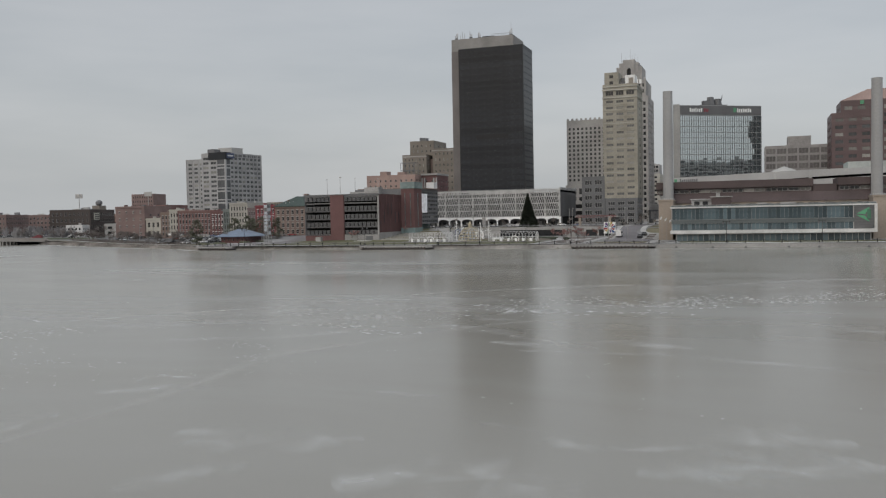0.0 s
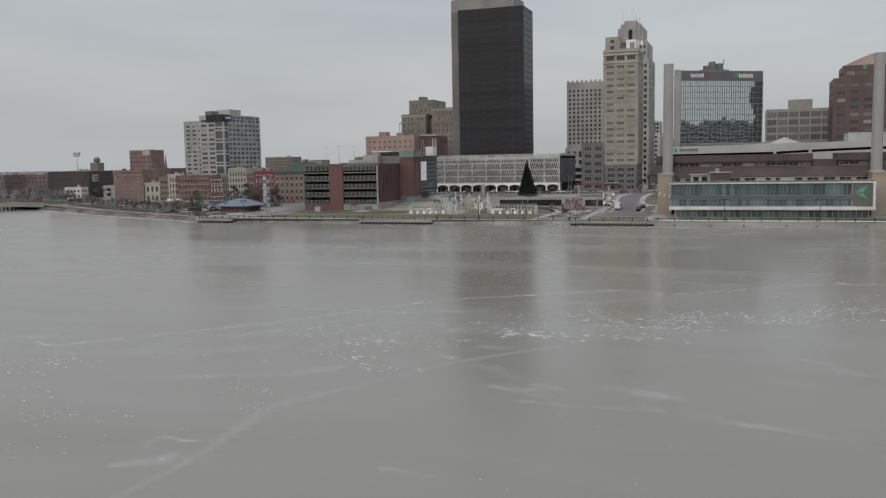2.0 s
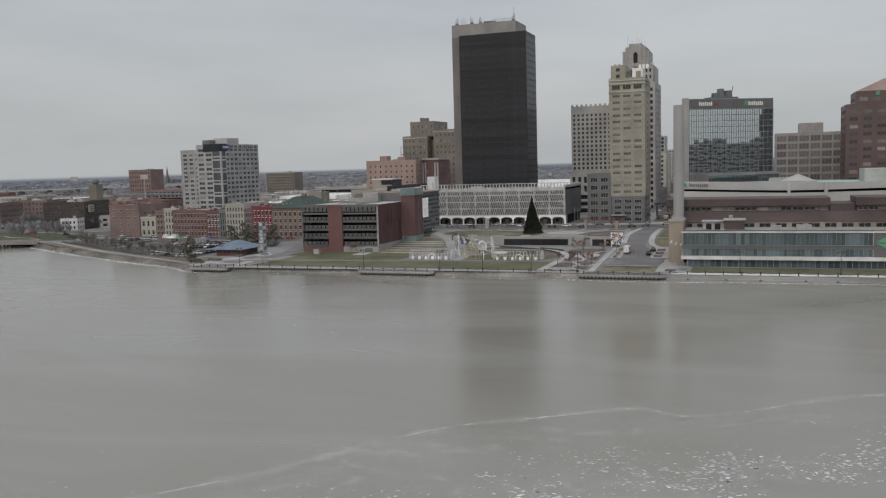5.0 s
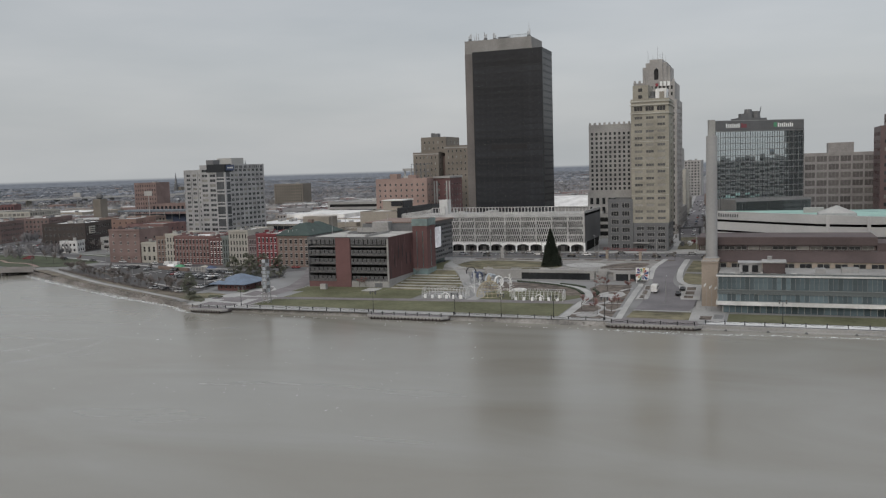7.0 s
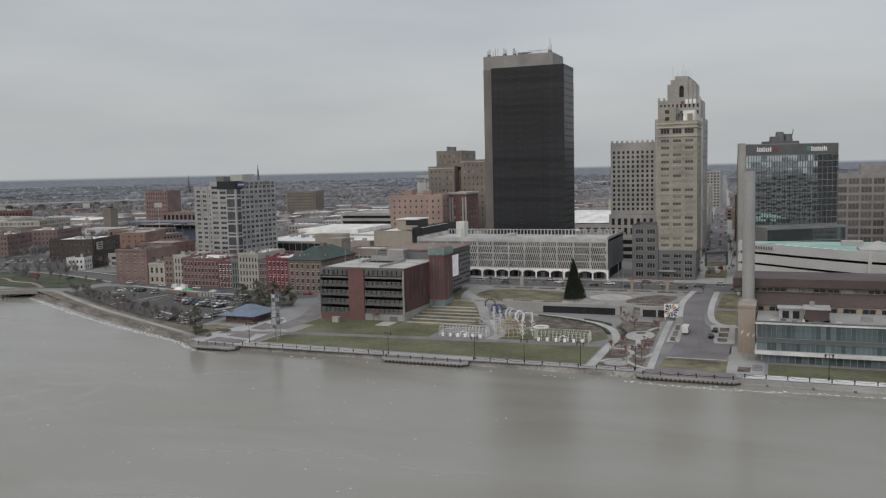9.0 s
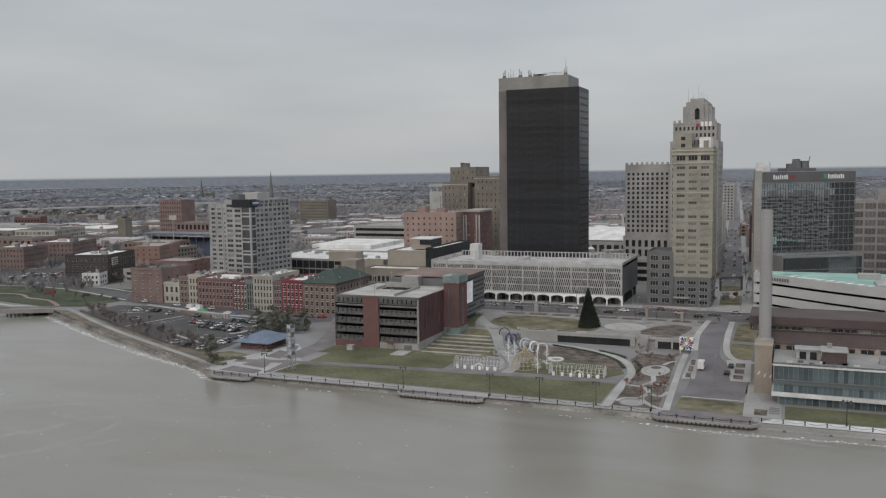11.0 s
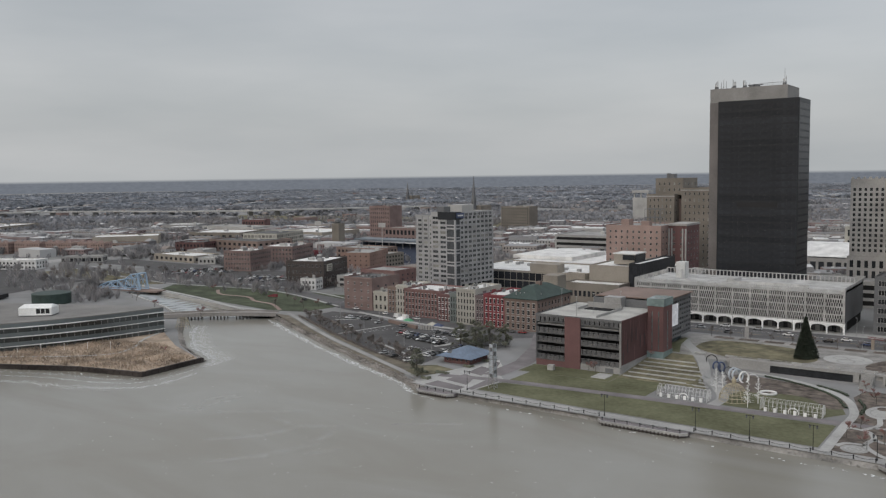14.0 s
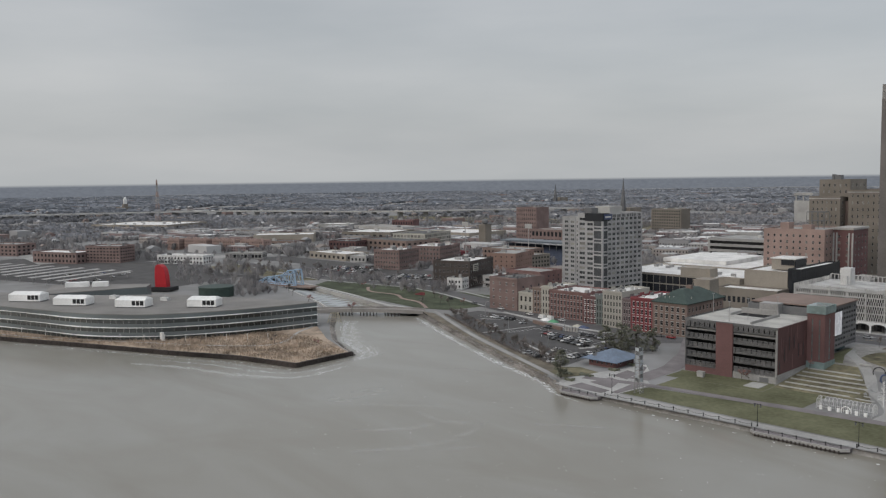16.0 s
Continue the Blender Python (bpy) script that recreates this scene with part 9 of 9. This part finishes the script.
while count < 1150:
    d = 520 + 3300 * rf.random() ** 0.8
    a = radians(rf.uniform(-14, 78))
    x, y = 120 - d * math.sin(a), -250 + d * math.cos(a)
    if y < 230 - max(0, (-x - 500)) * 0.3 or not free(x, y, 38) or (d < 800 and rf.random() < 0.4):
        continue
    big = rf.random() < 0.22
    w, l, h = (rf.uniform(9, 26), rf.uniform(7, 16), rf.uniform(5, 10)) if big else (rf.uniform(4, 6), rf.uniform(4, 7), rf.uniform(4, 6))
    z = gz(x, y) + bowl(x, y) - 0.5
    if big:
        sheds.box(x - w, x + w, y - l, y + l, z, z + h)
    else:
        houses.box(x - w, x + w, y - l, y + l, z, z + h)
        houses.prism([(x - w - 0.4, y - l - 0.4), (x + w + 0.4, y - l - 0.4), (x + w + 0.4, y + l + 0.4), (x - w - 0.4, y + l + 0.4)], z + h, z + h + 3, 0, [(x - w, y), (x + w, y), (x + w, y + 0.1), (x - w, y + 0.1)])
    count += 1
walls_, roofs_, panes_ = MB(), MB(), MB()
count = 0
while count < 560:
    x, y = rf.uniform(-1150, 40), rf.uniform(255, 1150)
    if not free(x, y, 36) or inside(x, y, [(-1100, 760), (-560, 820), (-620, 1060), (-1300, 980)]) or (-260 < x < -60 and y < 440) or (-480 < x < -270 and 340 < y < 430) or math.hypot(x - 120, y + 250) > 1350:
        continue
    if any(abs(x - o.location.x) < 62 and -26 < y - o.location.y < 75 for o in TOWNED):
        continue
    w, l, h = rf.uniform(6, 20), rf.uniform(6, 14), rf.uniform(4, 10)
    z = gz(x, y) + bowl(x, y) - 0.4
    m_ = pose(x, y, z, 0, 0, 18 + rf.gauss(0, 2))
    walls_.add(MB().box(-w, w, -l, l, 0, h), m_)
    roofs_.add(MB().box(-w + 0.4, w - 0.4, -l + 0.4, l - 0.4, h, h + 0.25), m_)
    for _ in range(rf.randrange(4)):
        q, p = rf.uniform(-0.7, 0.7) * w, rf.uniform(-0.7, 0.7) * l
        roofs_.add(MB().box(q - 1, q + 1, p - 0.8, p + 0.8, h + 0.26, h + rf.uniform(0.8, 1.8)), m_)
    for f in range(int(h / 3.4)):
        for i in range(int(w / 1.5)):
            u = -w + 1.6 + i * (2 * w - 3.2) / max(1, int(w / 1.5) - 1)
            panes_.add(MB().box(u - 0.55, u + 0.55, -l - 0.05, -l, 1.2 + 3.4 * f, 2.9 + 3.4 * f), m_)
        for i in range(int(l / 1.5)):
            u = -l + 1.6 + i * (2 * l - 3.2) / max(1, int(l / 1.5) - 1)
            panes_.add(MB().box(w, w + 0.05, u - 0.55, u + 0.55, 1.2 + 3.4 * f, 2.9 + 3.4 * f), m_)
    count += 1
tagged(part("town_buildings", walls_, TOWNWALL), "low brick and stucco stores filling the town", "buildings", "", "stuff")
tagged(part("town_windows", panes_, WINDOW), "dark windows of the low stores", "windows", "", "stuff")
tagged(part("town_roofs", roofs_, TOWNROOF), "flat white and grey roofs of the low stores", "roofs", "", "stuff")
tagged(part("far_houses", houses, HOUSES), "scattered small far houses with pitched roofs", "houses", "", "stuff")
tagged(part("far_sheds", sheds, HOUSES), "scattered flat-roofed far stores and sheds", "sheds", "", "stuff")
# Unseen woods and sheds scattered behind the camera, only for reflections.
east_b, rng5 = MB(), random.Random(6)
for _ in range(1500):
    x, y = rng5.uniform(-900, 900), rng5.uniform(-900, -440)
    broom(east_b, x, y, 2.4, rng5.uniform(4, 7), rng5.uniform(8, 14), 10, 0.4)
tagged(part("east_woods", east_b, WOODS), "unseen woods behind the camera, added for reflections", "woods", "", "stuff")
for k in range(24):
    x, y = rng5.uniform(-500, 600), rng5.uniform(-800, -450)
    t = thing("riverside_shed", "unseen shed behind the camera, added for reflections", "shed", x, y, 2.4, rng5.uniform(-20, 20))
    part("wall", MB().box(-15, 15, -10, 10, 0, rng5.uniform(8, 22)), rng5.choice((TAN, BRICKOLD, PALE)), t)

# ---- ice on the river: ridges, plates and shore frost
ri = random.Random(12)
plates = MB()


def plate(b, x, y, s, z=0.812):
    k = ri.randint(5, 8)
    a0, el, tn = ri.uniform(0, 6.28), ri.uniform(0.25, 0.7), ri.uniform(-0.3, 0.7)
    pts = []
    for i in range(k):
        a = a0 + 6.283 * i / k
        r = s * ri.uniform(0.5, 1.2)
        px, py = r * math.cos(a), r * el * math.sin(a)
        pts.append((x + px * math.cos(tn) - py * math.sin(tn), y + px * math.sin(tn) + py * math.cos(tn), z))
    b.poly(pts)


def crust(name, line, width, m, label):
    """A thin ribbon of frost along a line."""
    me = bpy.data.meshes.new(name)
    pts = smooth(line, 8)
    edge = band(pts, 1.0)
    n = len(pts)
    vs, fs_ = [], []
    for k in range(n):
        l, r, (x, y) = edge[k], edge[2 * n - 1 - k], pts[k]
        q = width * (0.35 + 0.65 * math.sin(math.pi * (k + 0.5) / n)) * (1 + 0.35 * math.sin(k * 1.7 + x))
        vs += [(x + (l[0] - x) * q, y + (l[1] - y) * q, 0.808), (x + (r[0] - x) * q, y + (r[1] - y) * q, 0.808)]
    fs_ = [(2 * k, 2 * k + 1, 2 * k + 3, 2 * k + 2) for k in range(n - 1)]
    me.from_pydata(vs, [], fs_)
    uv = me.uv_layers.new(name="UVMap")
    for k in range(n - 1):
        for c, (u, v) in enumerate(((k, 0), (k, 1), (k + 1, 1), (k + 1, 0))):
            uv.data[4 * k + c].uv = (u / n, v)
    me.materials.append(m)
    tagged(new(name, me), label, "", "", "stuff")


RIDGE = [(-40, -262), (0, -238), (48.8, -214.5), (53.4, -213.2), (58.2, -215.2), (61.7, -211.9), (66.1, -207.3), (72.8, -200), (79.2, -192.3), (85.6, -182.7), (92.7, -172), (99.3, -165.5), (108.6, -159.8), (121.7, -151.3), (128.7, -153.7), (135.9, -150.8), (149.6, -139.6), (158.3, -134.3), (166.3, -133.7), (190, -122), (300, -92)]
crust("ridge_frost", RIDGE, 4.5, WISPRIDGE, "soft white frost along the pressure ridge")
crust("ridge_core", RIDGE, 0.9, WISPCORE, "thin bright core of the pressure ridge")
crust("ice_crack", [(124, -196), (113.4, -208.5), (109.7, -215.1), (106.1, -222), (103.6, -227.2), (101.6, -231.4), (101.8, -235.6), (102.3, -240), (102.8, -244), (102.9, -252), (102, -266)], 2.6, WISPSOFT, "soft pale healed crack in the ice")
for line, width in (([(97.7, -245.5), (96.9, -242.4), (99.7, -242.7), (102.4, -241.8)], 0.7),
                    ([(122.7, -223.4), (130.4, -223.4), (136.2, -222.5), (142.1, -224.4), (148.8, -226.3), (157.6, -227.3)], 1.6), ([(97.5, -249.6), (101.3, -246.7), (105.2, -245.2)], 2.0), ([(114.9, -268.0), (116.9, -264.6), (118.8, -262.2)], 2.2),
                    ([(126.5, -250.1), (132.4, -252.5), (134.3, -254.4), (137.2, -254.4), (141.1, -252.5)], 1.2), ([(117.8, -243.8), (122.7, -244.3)], 1.0), ([(93.6, -259.3), (96.5, -258.3), (100.4, -256.4)], 2.4), ([(118.8, -218.6), (127.5, -221.5)], 1.6),
                    ([(111.0, -198.2), (113.0, -201.1), (117.8, -201.1)], 1.6), ([(109.1, -206.9), (117.8, -211.8), (123.6, -216.6), (126.5, -218.6)], 2.2), ([(119.8, -217.6), (123.6, -219.1), (126.5, -218.6)], 1.6), ([(130.4, -215.7), (138.2, -218.6)], 3.0),
                    ([(149.8, -198.2), (154.7, -203.1), (159.5, -200.2)], 2.6), ([(47.1, -214.7), (53.8, -210.8), (58.7, -210.8)], 4.0), ([(84.9, -224.4), (93.6, -221.5), (101.3, -214.7)], 2.6), ([(62.6, -218.6), (76.1, -214.7), (87.8, -208.9)], 3.0),
                    ([(142.1, -254.4), (145.0, -250.6), (148.8, -249.6)], 5.0), ([(141.1, -258.8), (144.0, -256.4), (148.8, -254.4)], 4.0), ([(138.2, -258.3), (141.1, -257.4), (145.0, -255.4)], 2.2), ([(146.9, -252.5), (151.8, -255.4), (157.6, -256.4)], 1.6),
                    ([(111.0, -257.4), (116.9, -258.3), (122.7, -256.4)], 3.5), ([(124.6, -264.1), (130.4, -261.2), (136.2, -263.2)], 4.0), ([(89.7, -265.1), (95.5, -263.2), (100.4, -259.3)], 3.0), ([(151.8, -241.8), (159.5, -244.8), (167.3, -243.8)], 3.0),
                    ([(-78, -97), (-68, -83), (-64, -68), (-68, -50)], 6.0), ([(-100, -52), (-81, -56), (-66, -46)], 4.0), ([(-140, -2), (-132, 5), (-122, 8)], 3.0), ([(-60, -78), (-53, -66)], 4.0), ([(-96, -84), (-84, -70), (-80, -58)], 5.0),
                    ([(-118, -60), (-104, -50), (-90, -40)], 5.0), ([(-60, -40), (-45, -30), (-34, -24)], 3.0), ([(90, -10), (104, -7), (116, -12), (124, -16)], 3.5), ([(112, -6), (130, -9), (150, -6)], 2.0)):
    crust("frost_wisp", line, width * (1.7 if line[0][1] < -150 else 1.2), WISP if line[0][1] < -150 else WISPDIM, "wispy pale frost on the river ice")
for cx, cy, sx, sy, n, s in ((97, -202.8, 2, 2.4, 50, 0.2), (99.2, -200.6, 3, 2.6, 60, 0.18), (87.6, -197.5, 2.6, 2.6, 30, 0.16), (106, -214.4, 1.4, 1.0, 16, 0.2), (99.4, -211.1, 0.9, 0.9, 18, 0.24), (112.2, -187.1, 4, 3, 60, 0.17), (116.8, -192.4, 1.5, 1.2, 60, 0.3),
                             (109.1, -197.9, 1.5, 1.2, 20, 0.2), (121.2, -175.7, 3, 3, 60, 0.17), (125, -178.9, 3, 2, 60, 0.17), (131, -183.2, 4, 1.6, 60, 0.2), (134.4, -178.5, 2, 1.8, 70, 0.22), (137.2, -174.1, 1.5, 2.4, 70, 0.24), (131.8, -190.4, 2, 0.8, 20, 0.2),
                             (147.8, -174.9, 3, 1.5, 60, 0.2), (152.4, -169.7, 3, 2.5, 80, 0.2), (158.3, -161.6, 3.5, 3.5, 90, 0.2), (168, -156, 7, 4, 90, 0.2), (95.9, -227.4, 1.2, 1.4, 26, 0.12), (100.5, -232.7, 0.8, 0.8, 12, 0.1), (65.1, -222.2, 2.5, 2, 40, 0.14), (83.7, -239.8, 1.6, 0.5, 30, 0.1), (62.5, -225.6, 2, 2, 40, 0.14), (73.9, -234.9, 2.5, 2, 16, 0.1), (86.9, -249.2, 1, 1, 12, 0.1),
                             (105, -186, 16, 7, 110, 0.1), (138, -172, 16, 6, 110, 0.11), (80, -212, 14, 6, 80, 0.1), (98, -240, 12, 6, 30, 0.06), (135, -235, 18, 10, 40, 0.06)):
    n = int(n * 1.8)
    while n > 0:
        x, y, k, tn = ri.gauss(cx, sx), ri.gauss(cy, sy), ri.choice((1, 1, 2, 3, 5, 9)), ri.uniform(-0.15, 0.35)
        for _ in range(k):
            q = ri.gauss(0, 0.35 * k)
            plate(plates, x + q, y + q * tn + ri.gauss(0, 0.12 * k), 1.1 * s * ri.uniform(0.3, 1.5) ** 1.4)
        n -= k
for _ in range(260):
    plate(plates, ri.uniform(-150, 60), ri.uniform(-110, -4), ri.uniform(0.06, 0.35))
tagged(part("ice_plates", plates, ICE), "broken white ice plates below a pressure ridge", "", "", "stuff")
for line, width in (([(70, -214), (84, -198), (98, -190), (116, -188), (134, -180), (152, -168), (176, -158)], 16.0), ([(76, -200), (92, -182), (112, -168), (132, -158), (160, -146)], 16.0), ([(40, -222), (64, -218), (84, -210), (100, -206)], 9.0)):
    crust("grain_frost", line, width, WISPHAZE, "grainy frost below the pressure ridge")
frost = MB()
for k, width in enumerate((5.0, 13.0)):
    o = 1.5 + 4.2 * k
    crust("creek_frost", [(-183 + 0.5 * o, -16), (-186 + 0.6 * o, -6 + 0.8 * o), (-199 + 0.6 * o, 1 + 0.8 * o), (-218 + 0.6 * o, 9 + 0.8 * o), (-252 + 0.6 * o, 34 + 0.8 * o), (-268 + 0.6 * o, 50 + 0.8 * o)], width, WISPGRAIN if k else WISPFINE, "white frost crust along the spit")
crust("creek_frost", [(-290, 62), (-284, 78), (-270, 84), (-258, 92), (-246, 90)], 9.0, WISPFINE, "white frost crust under the low bridge")
crust("bank_frost", [(-246, 84), (-228, 74.5), (-202, 60.5), (-174, 46), (-138, 28.5), (-113, 18), (-91, 9), (-77, -1), (-62, -5)], 4.5, WISPFINE, "white frost crust along the rubble bank")
for k in (0, 2, 5):
    crust("pile_frost", [(-184 + 2.2 * k, -14 - 2 * k), (-182 + 2.2 * k, -42 - 2 * k), (-196, -52 - 3 * k), (-222, -58 - 3.2 * k), (-250, -70 - 3.4 * k)], 2.5 + 1.6 * k, WISPGRAIN, "wavy white frost streak off the river wall")
crust("pile_frost", [(-205, -53), (-240, -66), (-279, -81), (-345, -109), (-430, -146)], 6.0, WISP, "thin frost along the river wall")
crust("creek_ice", [(-296, 76), (-330, 90), (-370, 102), (-430, 118)], 30.0, CREEKICE, "pale sheet of ice on the creek")
crust("quay_frost", [(82, -5), (97, -6), (112, -6), (140, -4), (200, -2)], 3.4, WISPFINE, "thin frost below the landing")
for line, n, w in (([(-186, -44), (-220, -53), (-279, -79), (-345, -107)], 120, 2.0), ([(-185, -7), (-200, 1), (-220, 9), (-254, 34), (-270, 50)], 260, 3.0), ([(-246, 86), (-228, 76.5), (-202, 62.5), (-174, 48), (-138, 30.5), (-113, 20), (-91, 11), (-77, 1)], 420, 1.4), ([(-58, -1.5), (0, -2.5), (30, -3), (83, -4), (112, -3), (200, -1.8), (330, -1.8)], 110, 0.8)):
    lens = [math.hypot(b[0] - a[0], b[1] - a[1]) for a, b in zip(line, line[1:])]
    for _ in range(n):
        k = ri.choices(range(len(lens)), lens)[0]
        s = ri.random()
        (x0, y0), (x1, y1) = line[k], line[k + 1]
        L = lens[k]
        o = abs(ri.gauss(0, w))
        nx, ny = (y1 - y0) / L, -(x1 - x0) / L
        if line[0][0] == -185:
            nx, ny = abs(nx), abs(ny)
        if line[0][0] == -186:
            nx, ny = -nx, -ny
        plate(frost, x0 + (x1 - x0) * s + nx * o, y0 + (y1 - y0) * s + ny * o, ri.uniform(0.15, 0.7), 0.815)
tagged(part("shore_ice", frost, ICE), "white frost and ice crust along the banks", "", "", "stuff")

# ---- plain sign shapes on the office fronts
t = bpy.data.objects["mirror_office"]
for x, w, m in ((6, 8.0, WHITEPAINT), (14.6, 3.2, REDSIGN), (35.2, 9.0, WHITEPAINT)):
    n = int(w / 1.05)
    for k in range(n):
        part("sign_bar", MB().box(x + k * w / n, x + k * w / n + 0.62 * w / n, -0.3, -0.21, 62.7, 64.6 if k % 3 else 64.9), m, t)
part("sign_shape", MB().box(32.8, 34.6, -0.3, -0.21, 62.8, 65.0), GREENSIGN, t, "green sign shape")
t = bpy.data.objects["stepped_skyscraper"]
for k in range(3):
    part("sign_bar", MB().box(17.6 + 2.3 * k, 19.2 + 2.3 * k, 1.5, 1.72, 93.6, 96.4), WHITEPAINT, t)
